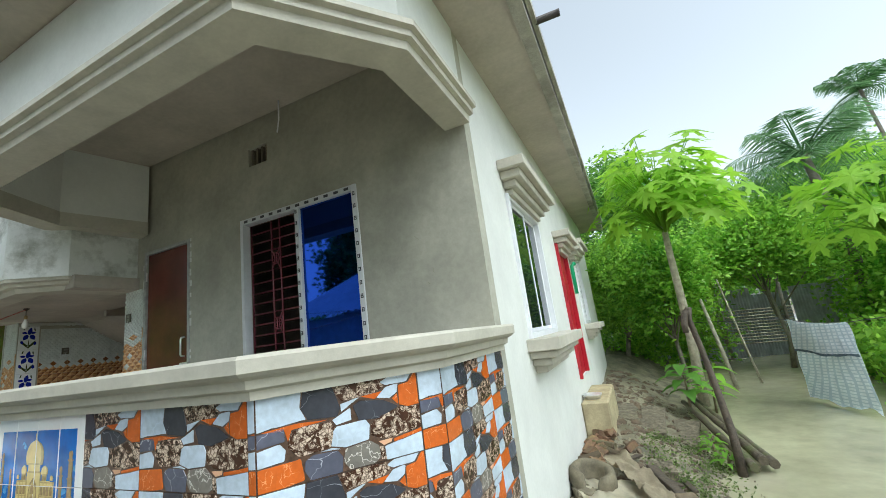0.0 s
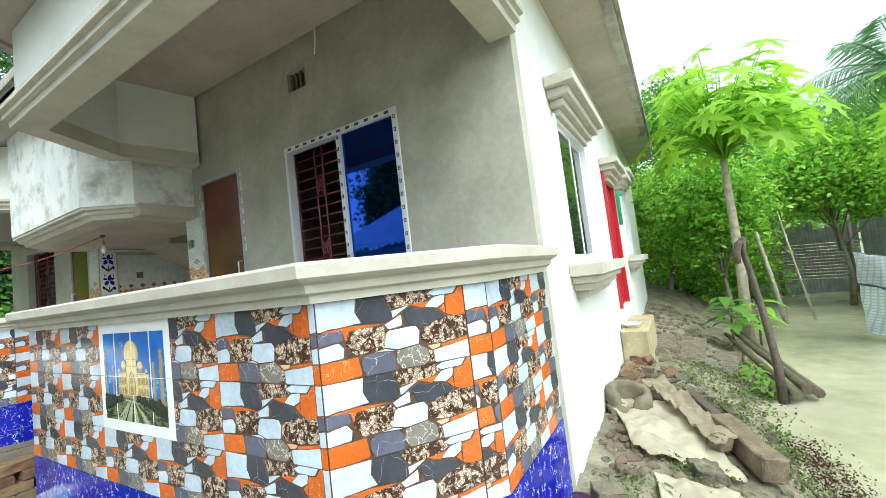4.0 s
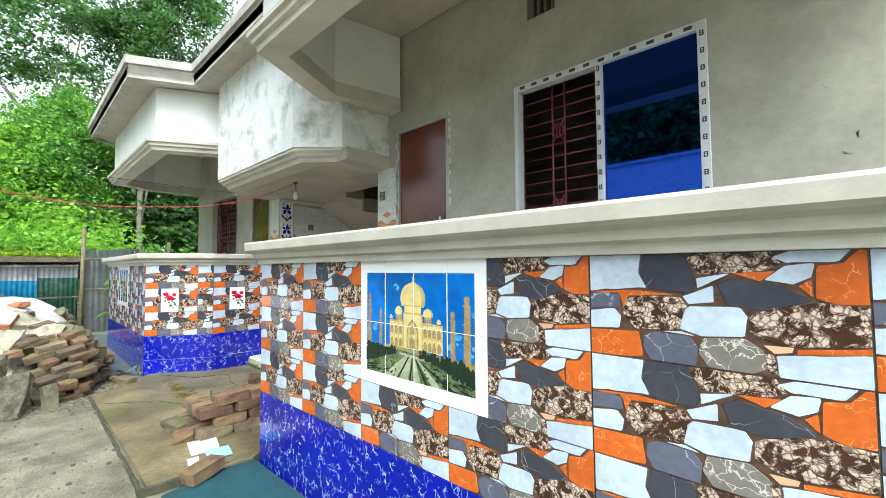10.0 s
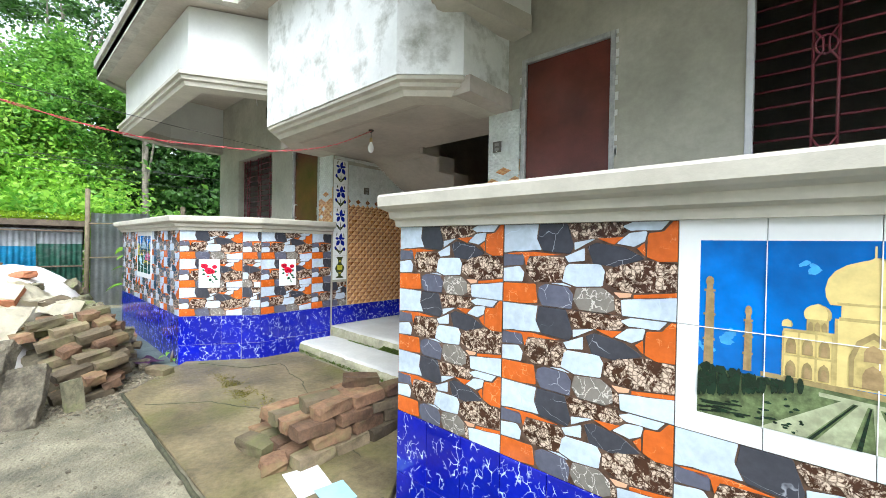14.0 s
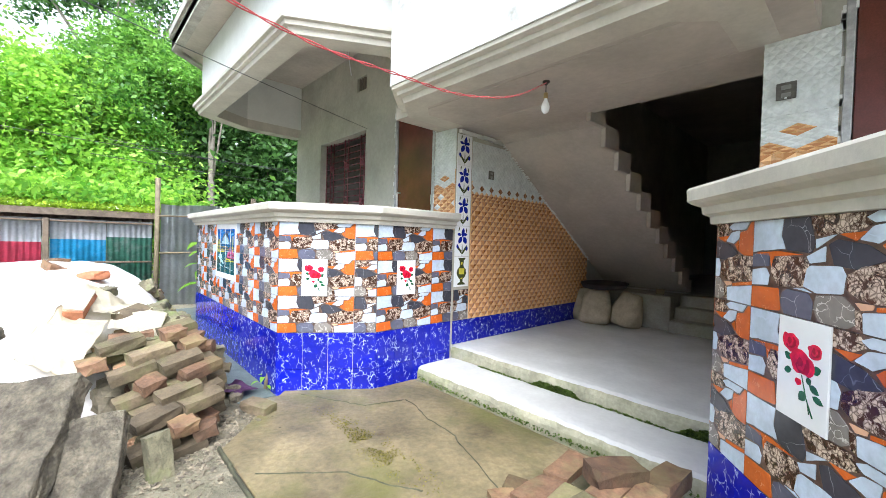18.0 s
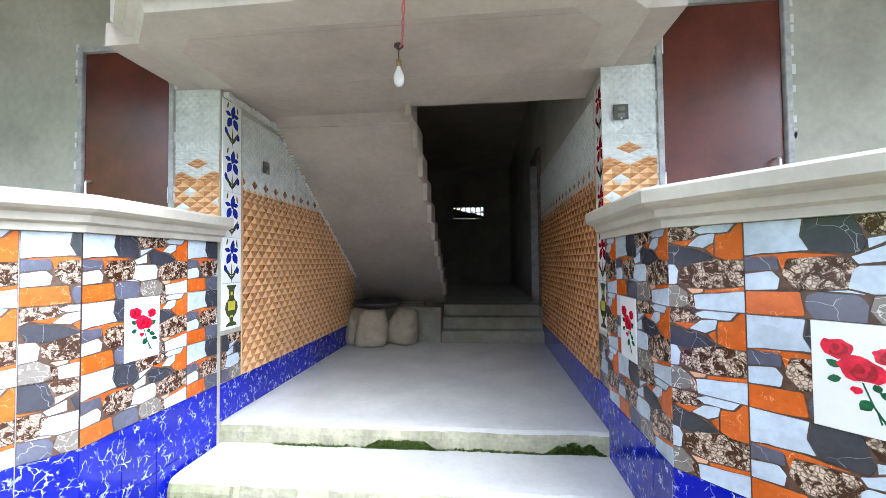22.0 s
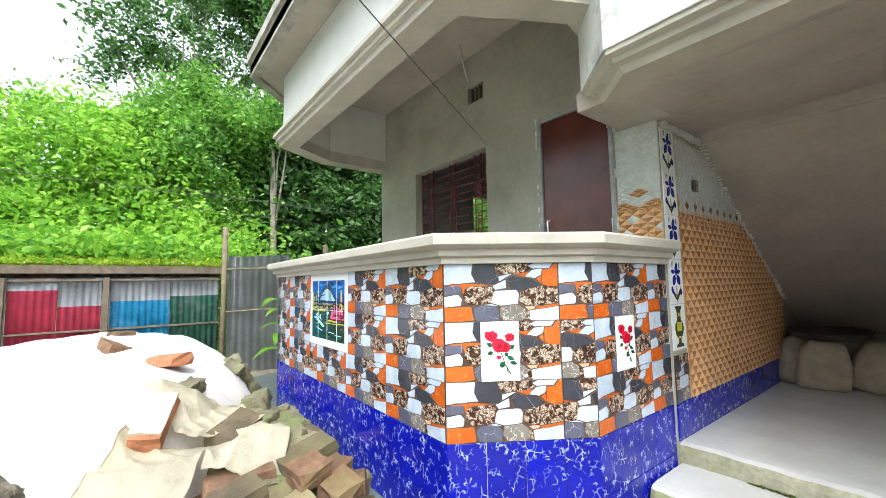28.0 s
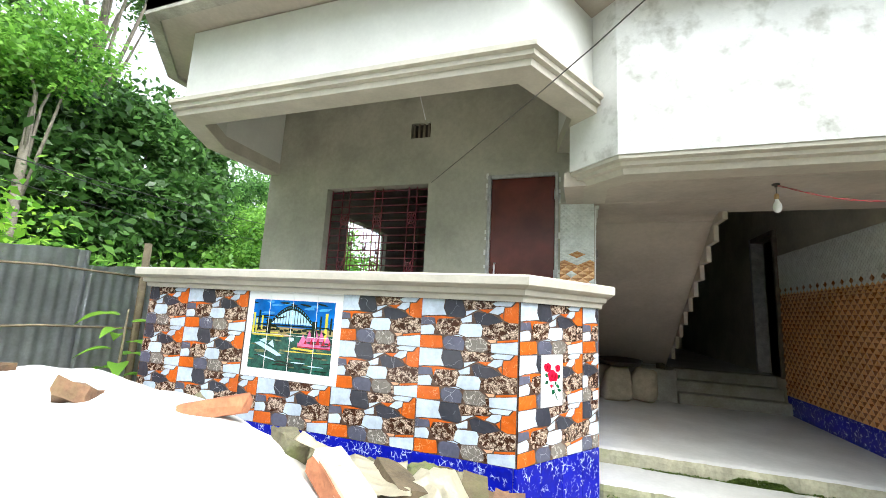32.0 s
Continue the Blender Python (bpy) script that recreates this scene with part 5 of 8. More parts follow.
ob = brick(pose(-6.95, 0.14, 0.125, 0, 76, 20), 6, "mossy old brick standing on end by the heap", SLIP)
ob.data = brick_mesh("brick", MOSSY, 77)
brick(pose(-7.41, 0.80, 0.07, 4, 3, 24), 5, "old brick at the corner of the low wall", SLIP)
for k in range(26):
    x, y = rb.uniform(-12.2, -8.2), rb.uniform(0.45, 0.85)
    brick(pose(x, y, 0.05 + 0.1 * rb.random(), rb.uniform(-15, 15), rb.uniform(-15, 15), rb.uniform(0, 180)), rb.randrange(9), "mossy old brick lying by the sand heap", "bricks against the sand heap", rb.random() < 0.4)
RED = brick_mesh("brick", TERRACOTTA, 90)
for x, y, rz, k in ((-8.716, -0.08, 28, 0), (-9.75, -0.30, 35, 2)):
    ob = brick(pose(x, y, sand_h(x, y) + (0.03 if k == 0 else -0.01), rb.uniform(-12, 12), rb.uniform(-12, 12), rz), k, "red brick lying on the pale sand", "bricks on the sand", k == 2)
    ob.data = RED if k == 0 else ob.data
brick(pose(-9.12, -0.32, sand_h(-9.12, -0.32) + 0.02, 16, 22, 130), 0, "half red brick sunk in the pale sand", "bricks on the sand", True)


def lump(name, m, size, seed, material, label, cat, sub=3, rough=0.18):
    bm = bmesh.new()
    bmesh.ops.create_icosphere(bm, subdivisions=sub, radius=1.0)
    for v in bm.verts:
        d = 1 + rough * noise.noise(v.co * 1.3 + Vector((seed, 0, 0))) + rough * 0.5 * noise.noise(v.co * 4 + Vector((0, seed, 0))) + rough * 0.45 * noise.noise(v.co * 10 + Vector((0, seed, 4))) + rough * 0.35 * noise.noise(v.co * 24 + Vector((seed, 0, 4)))
        c = v.co * d
        c = Vector([math.copysign(abs(q) ** 0.72, q) for q in c])
        v.co = Vector((c.x * size[0], c.y * size[1], c.z * size[2]))
    ob = part(name, bm, material)
    ob.matrix_basis = m
    return tagged(ob, label, cat)


def leaning(top, foot, side, along, across):
    """A pose in the plane of a leaning slab with its corner at top: y towards side, x up from the foot."""
    top, foot, side = Vector(top), Vector(foot), Vector(side)
    y = (side - top).normalized()
    x = top - foot
    x = (x.normalized() + (x - y * x.dot(y)).normalized()).normalized()
    y = (y - x * y.dot(x)).normalized()
    m = Matrix((x, y, x.cross(y))).transposed().to_4x4()
    m.translation = top - x * along + y * across
    return m


lump("rubble_mound", pose(-7.86, 0.14, 0.05), (0.34, 0.30, 0.36), 4, CLAY, "mound of earth and grit under the slipping bricks", "rubble", 4, 0.3)
lump("rubble_mound", pose(-7.22, -0.30, 0.03), (0.22, 0.30, 0.20), 7, CLAY, "mound of earth under the leaning slabs", "rubble", 4, 0.3)
rough_block("concrete_slab_chunk", leaning((-7.26, -0.14, 0.52), (-6.75, -0.22, 0.08), (-7.50, -0.47, 0.53), 0.31, 0.36), (0.31, 0.36, 0.05), 3, PEBBLY, "broken pebbly concrete slab leaning on the heap", "rubble", 0.013)
rough_block("concrete_slab_chunk", leaning((-7.04, -0.01, 0.37), (-6.71, 0.04, 0.09), (-7.28, -0.29, 0.39), 0.24, 0.17), (0.24, 0.21, 0.045), 8, PEBBLY, "smaller broken concrete slab leaning on the heap", "rubble", 0.012)
rough_block("concrete_chunk", pose(-7.93, -0.62, sand_h(-7.93, -0.62) + 0.03, 14, 20, 40), (0.10, 0.08, 0.06), 17, PEBBLY, "grey broken concrete lump on the sand", "rubble", 0.012)

bm = bmesh.new()
for k in range(70):
    x, y = -7.25 + rb.gauss(0, 0.16), rb.uniform(-0.2, 0.75)
    r = rb.uniform(0.008, 0.03)
    bmesh.ops.create_icosphere(bm, subdivisions=1, radius=r, matrix=pose(x, y, max(0.0, ground_z(x, y)) + r * 0.3, rb.uniform(0, 90), 0, rb.uniform(0, 90)) @ Matrix.Diagonal((1.3, 1, 0.6, 1)))
for v in bm.verts:
    v.co += Vector([0.006 * noise.noise(v.co * 45 + Vector((q * 4, 0, 0))) for q in range(3)])
tagged(part("rubble_grit", bm, CLAY), "broken brick grit at the foot of the heap", "gravel", kind="stuff")
for k in range(16):
    x, y = rb.uniform(-8.3, -7.45), rb.uniform(0.4, 0.85)
    lump("rubble_stone", pose(x, y, 0.03, 0, 0, 37 * k), (0.05 + 0.04 * rb.random(), 0.05, 0.04), k, RUBBLE, "small broken concrete stone by the wall", "rubble", 2)


def cloth_sheet(name, x0, y0, w, h, turn, base, material, label, cat, amp=0.05, seed=0, thick=0.006):
    """A crumpled sheet lying over whatever base(x, y) gives as the height under it."""
    bm = bmesh.new()
    n = 48
    rows = []
    c, s = math.cos(radians(turn)), math.sin(radians(turn))
    for j in range(n + 1):
        row = []
        for i in range(n + 1):
            u, v = (i / n - 0.5) * w, (j / n - 0.5) * h
            u *= 1 + 0.16 * noise.noise((v * 3, seed, 1.0)) + 0.05 * noise.noise((v * 14, seed, 1.0))
            v *= 1 + 0.16 * noise.noise((u * 3, seed, 2.0)) + 0.05 * noise.noise((u * 14, seed, 2.0))
            x, y = x0 + u * c - v * s, y0 + u * s + v * c
            z = base(x, y) + amp * (0.6 + 0.8 * (1 - min(1.0, 2.2 * abs(noise.noise((x * 2.2 + y, y * 3.5, seed)))) ** 0.7) + 0.35 * (1 - min(1.0, 2.5 * abs(noise.noise((x * 6 - y * 3, y * 8, seed + 3)))) ** 0.8) + 0.12 * noise.noise((x * 19, y * 17, seed)))
            row.append(bm.verts.new((x, y, z)))
        rows.append(row)
    for j in range(n):
        for i in range(n):
            bm.faces.new((rows[j][i], rows[j][i + 1], rows[j + 1][i + 1], rows[j + 1][i])).smooth = True
    bmesh.ops.solidify(bm, geom=bm.faces[:], thickness=thick)
    return tagged(part(name, bm, material), label, cat)


def heap_h(x, y):
    """The heap's outline from the sand over the stacked bricks."""
    return max(sand_h(x, y), min(0.66, 0.66 - 1.0 * max(0.0, x + 7.85) - 1.1 * max(0.0, y - 0.30)))


cloth_sheet("plastic_sack", -7.80, -0.22, 0.30, 0.44, 62, lambda x, y: heap_h(x, y) + 0.012, WOVEN, "crumpled empty cream plastic sack spread over the heap", "sack", 0.06, 2)
cloth_sheet("plastic_sack", -8.13, 0.04, 0.36, 0.34, 20, lambda x, y: heap_h(x, y) + 0.04, WOVEN, "crumpled empty cream plastic sack over loose bricks", "sack", 0.045, 9)
cloth_sheet("plastic_sack", -7.86, 0.14, 0.30, 0.24, 70, lambda x, y: heap_h(x, y) + 0.012, WOVEN, "small torn cream sack at the edge of the sand", "sack", 0.05, 19)
for k, (x, y, z, sz, rz) in enumerate(((-7.92, 0.30, 0.60, (0.13, 0.10, 0.08), 20), (-7.72, 0.34, 0.53, (0.15, 0.08, 0.06), 60), (-8.22, 0.25, 0.66, (0.12, 0.08, 0.05), -30), (-8.30, 0.42, 0.55, (0.10, 0.08, 0.08), 10), (-7.90, 0.54, 0.36, (0.12, 0.09, 0.12), 35))):
    rough_block("mossy_stone", pose(x, y, z, 12 - 7 * k, 8, rz), sz, k + 30, MOSSY, "green mossy broken concrete stone on the heap", "rubble", 0.014)
brick(pose(-7.72, 0.46, 0.48, 14, -10, 60), 1, "stamped red brick on the heap", SLIP)
ob = brick(pose(-8.085, -0.164, 0.80, 6, -28, 160), 0, "red brick caked with cream mortar, half sunk in the sand", "bricks on the sand")
ob.data = RED
bm = bmesh.new()
box(bm, -0.10, 0.118, -0.054, 0.054, 0.030, 0.046)
bmesh.ops.subdivide_edges(bm, edges=bm.edges[:], cuts=5, use_grid_fill=True)
for v in bm.verts:
    v.co += Vector([0.006 * noise.noise(v.co * 38 + Vector((q * 4, 0, 0))) for q in range(3)])
part("mortar_coat", bm, WOVEN, ob, "cream mortar coat")
for k in range(4):
    part("stamp_bar", boxes((-0.045 + 0.028 * k, -0.031 + 0.028 * k, -0.026, 0.026, 0.040, 0.050), bevel=0.002), WOVEN, ob)
for x, y, z, sz, rz in ((-8.39, -0.03, sand_h(-8.39, -0.03) + 0.02, (0.12, 0.045, 0.035), 140), (-8.66, 0.36, 0.62, (0.11, 0.08, 0.08), -20), (-8.9, 0.52, 0.42, (0.12, 0.09, 0.10), 25)):
    rough_block("mossy_stone", pose(x, y, z, 10, -8, rz), sz, rz, MOSSY, "green mossy broken concrete stone on the heap", "rubble", 0.014)
brick(pose(-8.015, 0.117, 0.72, 16, -6, 140), 6, "dark old brick with a stamped hollow on the rubble", SLIP)
for k in range(46):
    x, y = rb.uniform(-9.6, -7.9), rb.uniform(0.30, 0.72)
    rough_block("brick_bat", pose(x, y, max(0.03, heap_h(x, y)) + 0.02, rb.uniform(-40, 40), rb.uniform(-40, 40), rb.uniform(0, 180)), (0.06, 0.045, 0.035), k + 50, (MOSSY, CLAY, BRICK_OLD)[k % 3], "broken brick bat among the rubble", "brick", 0.008)
cloth_sheet("purple_rag", -7.95, 0.80, 0.3, 0.2, 20, lambda x, y: 0.01, mat("purple_cloth", (0.10, 0.035, 0.11), 0.9, bump=0.4), "dark purple rag on the ground", "rag", 0.04, 4)
# side yard: sacks, clay stove, beam, slabs and broken brick
cloth_sheet("plastic_sack", -0.32, 3.72, 0.60, 1.02, 24, lambda x, y: ground_z(x, y) + 0.035, WOVEN, "flattened dirty white sack spread over rubble", "sack", 0.022, 6)
cloth_sheet("plastic_sack", -0.17, 4.12, 0.22, 1.15, 27, lambda x, y: ground_z(x, y) + 0.065, SACK, "folded brown sack rolled along the rubble", "sack", 0.075, 12)
bm = bmesh.new()
rings = []
for r, z in ((0.17, 0.0), (0.205, 0.06), (0.195, 0.14), (0.165, 0.175), (0.125, 0.165), (0.11, 0.12), (0.10, 0.02), (0.02, 0.01)):
    ring = []
    for k in range(28):
        a = 2 * math.pi * k / 28
        gap = 1.0 if abs(((a + 1.9 + math.pi) % (2 * math.pi)) - math.pi) > 0.42 else 0.35
        p = Vector((r * math.cos(a), r * math.sin(a), z * gap))
        ring.append(bm.verts.new(p + Vector([0.016 * noise.noise(p * 11 + Vector((q, 3, 0))) for q in range(3)])))
    rings.append(ring)
for ra, rc in zip(rings, rings[1:]):
    for k in range(28):
        bm.faces.new((ra[k], ra[(k + 1) % 28], rc[(k + 1) % 28], rc[k])).smooth = True
bm.faces.new(rings[-1]), bm.faces.new(rings[0][::-1])
ob = part("clay_stove", bm, CLAY)
ob.matrix_basis = pose(-0.62, 4.12, ground_z(-0.62, 4.12) + 0.0, 14, 6, 20)
tagged(ob, "broken round clay stove with a hollow middle by the side wall", "clay stove")


rough_block("masonry_block", pose(0.20, 3.76, -0.045, 8, 6, 24.6), (0.085, 0.32, 0.085), 2, BROKEN, "wet broken length of old brick masonry on the mud", "masonry", 0.005)
rough_block("masonry_block", pose(-0.03, 4.27, 0.045, 8, 12, 24), (0.05, 0.27, 0.05), 5, DARK_WOOD, "wet dark broken timber length on the rubble", "timber", 0.005)
rough_block("brick_bat", pose(0.05, 3.66, 0.0, 10, 8, 50), (0.06, 0.05, 0.05), 6, BROKEN, "broken brick bat against the masonry", "brick", 0.005)
for k, (x, y, rz, sz) in enumerate(((-0.06, 3.24, 20, (0.09, 0.08, 0.06)), (-0.66, 3.95, 30, (0.09, 0.07, 0.06)), (-0.05, 4.95, 15, (0.14, 0.1, 0.04)), (0.02, 4.1, 50, (0.1, 0.08, 0.05)))):
    rough_block("concrete_chunk", pose(x, y, ground_z(x, y) + 0.02, 8, 5, rz), sz, k + 5, (RUBBLE, CLAY)[k % 2], "wet broken lump lying on the mud", "rubble", 0.016)
rs = random.Random(61)
for k in range(26):
    x, y = -0.72 + abs(rs.gauss(0, 0.16)), rs.uniform(4.65, 5.8)
    brick(pose(x, y, ground_z(x, y) + 0.02 + 0.05 * rs.random(), rs.uniform(-30, 30), rs.uniform(-30, 30), rs.uniform(0, 180)), rs.randrange(9), "broken brick in loose earth by the side wall", "broken bricks by the side wall", rs.random() < 0.75)
for x, y, w, l, rz, tip in ((-0.36, 7.0, 0.13, 0.45, 4, 6), (-0.04, 6.85, 0.16, 0.62, -4, 5), (0.34, 6.9, 0.16, 0.5, -10, 5)):
    rough_block("broken_slab", pose(x, y, ground_z(x, y) + 0.015, 3, tip, rz), (w, l, 0.045), x * 7, RUBBLE, "broken wet concrete slab lying on the bank", "slab", 0.008)
ob = part("side_step", boxes((-0.799, -0.47, 5.56, 6.92, -0.2, 0.515), bevel=0.02), mat("yellowed_cement", (0.44, 0.37, 0.22), 0.8, var=0.25, bump=0.3))
tagged(ob, "yellowish cement step below the side door", "step")
bm = bmesh.new()
lathe(bm, [(0.09, 0.0), (0.12, 0.05), (0.125, 0.06), (0.115, 0.058), (0.085, 0.012), (0.01, 0.01)], 16)
ob = part("pan", bm, STEEL)
ob.matrix_basis = pose(-0.67, 5.80, 0.514)
tagged(ob, "grey metal pan on the side step", "pan")
bm = bmesh.new()
for k in range(420):
    x, y = -0.75 + abs(rs.gauss(0, 0.5)), rs.uniform(2.9, 10.5)
    r = rs.uniform(0.02, 0.06)
    bmesh.ops.create_icosphere(bm, subdivisions=1, radius=r, matrix=pose(x, y, ground_z(x, y), rs.uniform(0, 90), 0, rs.uniform(0, 90)) @ Matrix.Diagonal((1.3, 1, 0.6, 1)))
for v in bm.verts:
    v.co += Vector([0.012 * noise.noise(v.co * 31 + Vector((q * 4, 0, 0))) for q in range(3)])
tagged(part("earth_clods", bm, EARTH), "loose brown earth clods along the side wall", "earth", kind="stuff")

cloth_sheet("plastic_sack", -0.08, 2.82, 0.50, 0.46, 12, lambda x, y: ground_z(x, y) + 0.01, WOVEN, "flattened white plastic sack on the mud", "sack", 0.03, 22)
cloth_sheet("purple_rag", -0.66, 2.42, 0.16, 0.22, 15, ground_z, bpy.data.materials["purple_cloth"], "crumpled purple rag by the wall", "rag", 0.03, 14)
rough_block("concrete_chunk", pose(-0.58, 2.6, ground_z(-0.58, 2.6) + 0.04, 4, 6, 35), (0.09, 0.065, 0.05), 41, CLAY, "wet broken lump lying on the mud", "rubble", 0.008)
for k, (x, y, L, rz, el) in enumerate(((-0.05, 4.55, 0.55, 118, 4), (0.10, 4.35, 0.6, 112, 3), (0.16, 4.75, 0.4, 100, 6), (-0.3, 4.9, 0.35, 60, 5), (0.42, 4.3, 0.45, 80, 0), (-0.15, 3.35, 0.3, 30, 2))):
    ob = part("plank", boxes((-L / 2, L / 2, -0.028, 0.028, -0.01, 0.01), bevel=0.003), DARK_WOOD)
    ob.matrix_basis = pose(x, y, ground_z(x, y) + 0.09 - 0.02 * k, 5, el, rz)
    tagged(ob, "wet dark broken plank on the rubble", "plank", "planks on the rubble")

# fallen log and leaning stick
lg = thing("log", "wet dark split log lying at the edge of the water", "log", pose(0, 0, 0))
for k, (o, h) in enumerate(((-0.10, 0.0), (0.0, 0.05), (0.10, 0.0))):
    bm = bmesh.new()
    pts = [(0.93 + o - 0.10 * i / 3 + 0.012 * noise.noise((i, k, 0)), 5.47 + 0.06 * k + 0.3 * i, -0.20 + h + 0.01 * i + 0.02 * noise.noise((i * 0.7, k, 5))) for i in range(11)]
    tube(bm, pts, [0.05 * (1 - 0.03 * i) * (1 + 0.2 * noise.noise((i * 0.9, k, 2))) for i in range(11)], 7)
    part("split", bm, MOSSY_WOOD, lg)
bm = bmesh.new()
tube(bm, [(0.715, 5.515, -0.35), (0.735, 5.66, 0.1), (0.715, 5.82, 0.55), (0.685, 5.92, 0.95), (0.635, 5.98, 1.35), (0.655, 5.96, 1.50)], [0.052, 0.042, 0.038, 0.034, 0.034, 0.038], 9)
tube(bm, [(0.645, 5.98, 1.46), (0.595, 5.95, 1.42), (0.565, 5.92, 1.30), (0.56, 5.91, 1.20)], [0.045, 0.042, 0.038, 0.034], 8)
tagged(part("dead_tree", bm, DARK_WOOD), "bent dead tree stick with a hooked top standing in the mud", "dead tree")
for pts, r in ((((1.66, 10.44, -0.4), (1.56, 10.44, 0.5), (1.42, 10.5, 1.6)), 0.045), (((2.22, 10.95, -0.4), (2.08, 10.95, 0.5), (1.9, 11.0, 2.0)), 0.024)):
    bm = bmesh.new()
    tube(bm, pts, [r, r * 0.9, r * 0.7], 8)
    tagged(part("sapling", bm, PALE_BARK), "thin bare sapling trunk by the water", "sapling", "saplings")

# cloth hung over a line
cl = thing("hung_cloth", "pale blue-white checked cloth hung on a line above the water", "cloth", pose(0, 0, 0))
def drape(u, v, lift=0.0):
    top = Vector((2.22, 8.30, 1.10)).lerp(Vector((2.86, 8.1, 0.97)), u)
    low = Vector((2.44, 9.1, -0.25)).lerp(Vector((2.78, 7.72, -0.25)), u)
    p = top.lerp(low, v)
    p.z -= 0.05 * math.sin(math.pi * u) * (1 - v) + 0.05 * noise.noise((u * 3, 1.0, 1.0)) * v
    w = u + 0.10 * v * noise.noise((u * 2, v * 1.5, 9.0))
    k = (0.045 * noise.noise((w * 5.5, v * 0.7, 2)) + 0.03 * noise.noise((w * 12, v * 1.2, 5)) + 0.012 * noise.noise((w * 25, v * 6, 1))) * (0.35 + 0.9 * v) + lift
    return p + Vector((0.1, -1.0, 0.0)) * k + Vector((0.05, 0, 0)) * noise.noise((u * 3, v * 3, 4.0))
for nm, v1, o in (("cloth_body", 1.0, 0.0), ("cloth_fold", 0.40, 0.035)):
    bm = bmesh.new()
    g = [[bm.verts.new(drape(i / 48, v1 * j / 44 * (1 + (0.05 * noise.noise((i / 9, 3, 1)) if j == 44 else 0)), o) + Vector((-0.03 * (o > 0), 0, 0.012 * (o > 0)))) for i in range(49)] for j in range(45)]
    for j in range(44):
        for i in range(48):
            f = bm.faces.new((g[j][i], g[j][i + 1], g[j + 1][i + 1], g[j + 1][i]))
            f.smooth = True
            # the lowest rows of the upper fold are a darker blue-grey
            f.material_index = 1 if nm == "cloth_fold" and j > 40 else 0
    bmesh.ops.solidify(bm, geom=bm.faces[:], thickness=0.005)
    part(nm, bm, [CLOTH, mat("blue_grey_fold_edge", (0.16, 0.21, 0.27), 0.85)] if o else CLOTH, cl)
bm = bmesh.new()
tube(bm, [(0.9, 9.0, 1.2), (2.22, 8.30, 1.10), (2.5, 8.2, 0.99), (2.86, 8.1, 0.97), (6.0, 7.2, 1.2)], 0.006, 5)
part("line", bm, WIRE_DARK, cl)


# ---- fences of corrugated tin ----
def corrugated(name, a, b, z0, z1, parent, mats, cuts=(), sag=0.0, pitch=0.076, amp=0.011):
    """A corrugated sheet between plan points a and b; cuts: heights at which the paint changes, from below."""
    bm = bmesh.new()
    a, b = Vector((*a, 0)), Vector((*b, 0))
    d = (b - a).normalized()
    nrm = Vector((d.y, -d.x, 0))
    length = (b - a).length
    steps = max(8, int(length / pitch * 6))
    zs = [z0, *cuts, z1]
    cols = []
    for i in range(steps + 1):
        s = length * i / steps
        o = amp * math.cos(2 * math.pi * s / pitch)
        lift = sag * noise.noise((s * 2.0, z1, 4.0))
        cols.append([bm.verts.new(a + d * s + nrm * o + Vector((0, 0, z + (lift if z == z1 else 0)))) for z in zs])
    for i in range(steps):
        for j in range(len(zs) - 1):
            f = bm.faces.new((cols[i][j], cols[i + 1][j], cols[i + 1][j + 1], cols[i][j + 1]))
            f.smooth, f.material_index = True, j
    bmesh.ops.solidify(bm, geom=bm.faces[:], thickness=0.0015)
    return part(name, bm, mats, parent)


fence = thing("tin_fence", "grey corrugated tin fence with painted yellow, pink, blue and green panels", "fence", kind="structure")
FX = -13.3
segs = [(0.22, 0.86, [TIN_GREEN, TIN], (1.22,)), (-0.47, 0.22, [TIN_BLUE, TIN], (1.17,)), (-1.0, -0.56, [TIN_PINK, TIN], (1.12,)), (-1.46, -1.0, [TIN_PINK, TIN], (1.34,)),
        (-2.1, -1.55, [TIN_YELLOW, TIN], (1.30,)), (-2.9, -2.12, [TIN_BLUE, TIN], (1.2,)), (-3.8, -2.92, [TIN_PINK, TIN], (1.25,)), (-4.7, -3.82, [TIN, TIN], (1.2,)), (-5.6, -4.72, [TIN, TIN], (1.2,)), (-0.56, -0.47, [TIN, TIN], (1.2,)), (-1.55, -1.46, [TIN, TIN], (1.2,))]
for ya, yb, ms, cuts in segs:
    corrugated("sheet", (FX, ya), (FX, yb - 0.004), -0.05, 1.50, fence, ms, cuts, 0.02)
corrugated("sheet", (-13.25, 0.97), (-13.05, 1.88), -0.05, 1.85, fence, [TIN_PALE], (), 0.05, 0.11, 0.016)
corrugated("sheet", (-13.085, 1.82), (-12.97, 2.56), -0.05, 1.72, fence, [TIN_PALE], (), 0.12, 0.11, 0.016)
corrugated("sheet", (-12.94, 2.52), (-12.6, 4.5), -0.05, 1.70, fence, [TIN_PALE], (), 0.1)
for z in (0.78, 1.45):
    part("rail", boxes((FX + 0.013, FX + 0.045, -5.6, 0.86, z, z + 0.028), bevel=0.005), TIMBER, fence)
for z in (0.95, 1.62):
    bm = bmesh.new()
    tube(bm, [(-13.2, 0.9, z), (-13.05, 1.5, z + 0.02), (-12.9, 2.45, z - 0.03)], 0.014, 7)
    part("rail", bm, BAMBOO, fence)
for y in (-0.515, -2.11, -3.81, -1.505):
    part("post", boxes((FX + 0.051, FX + 0.11, y - 0.035, y + 0.035, -0.2, 1.5), bevel=0.006), TIMBER, fence)
bm = bmesh.new()
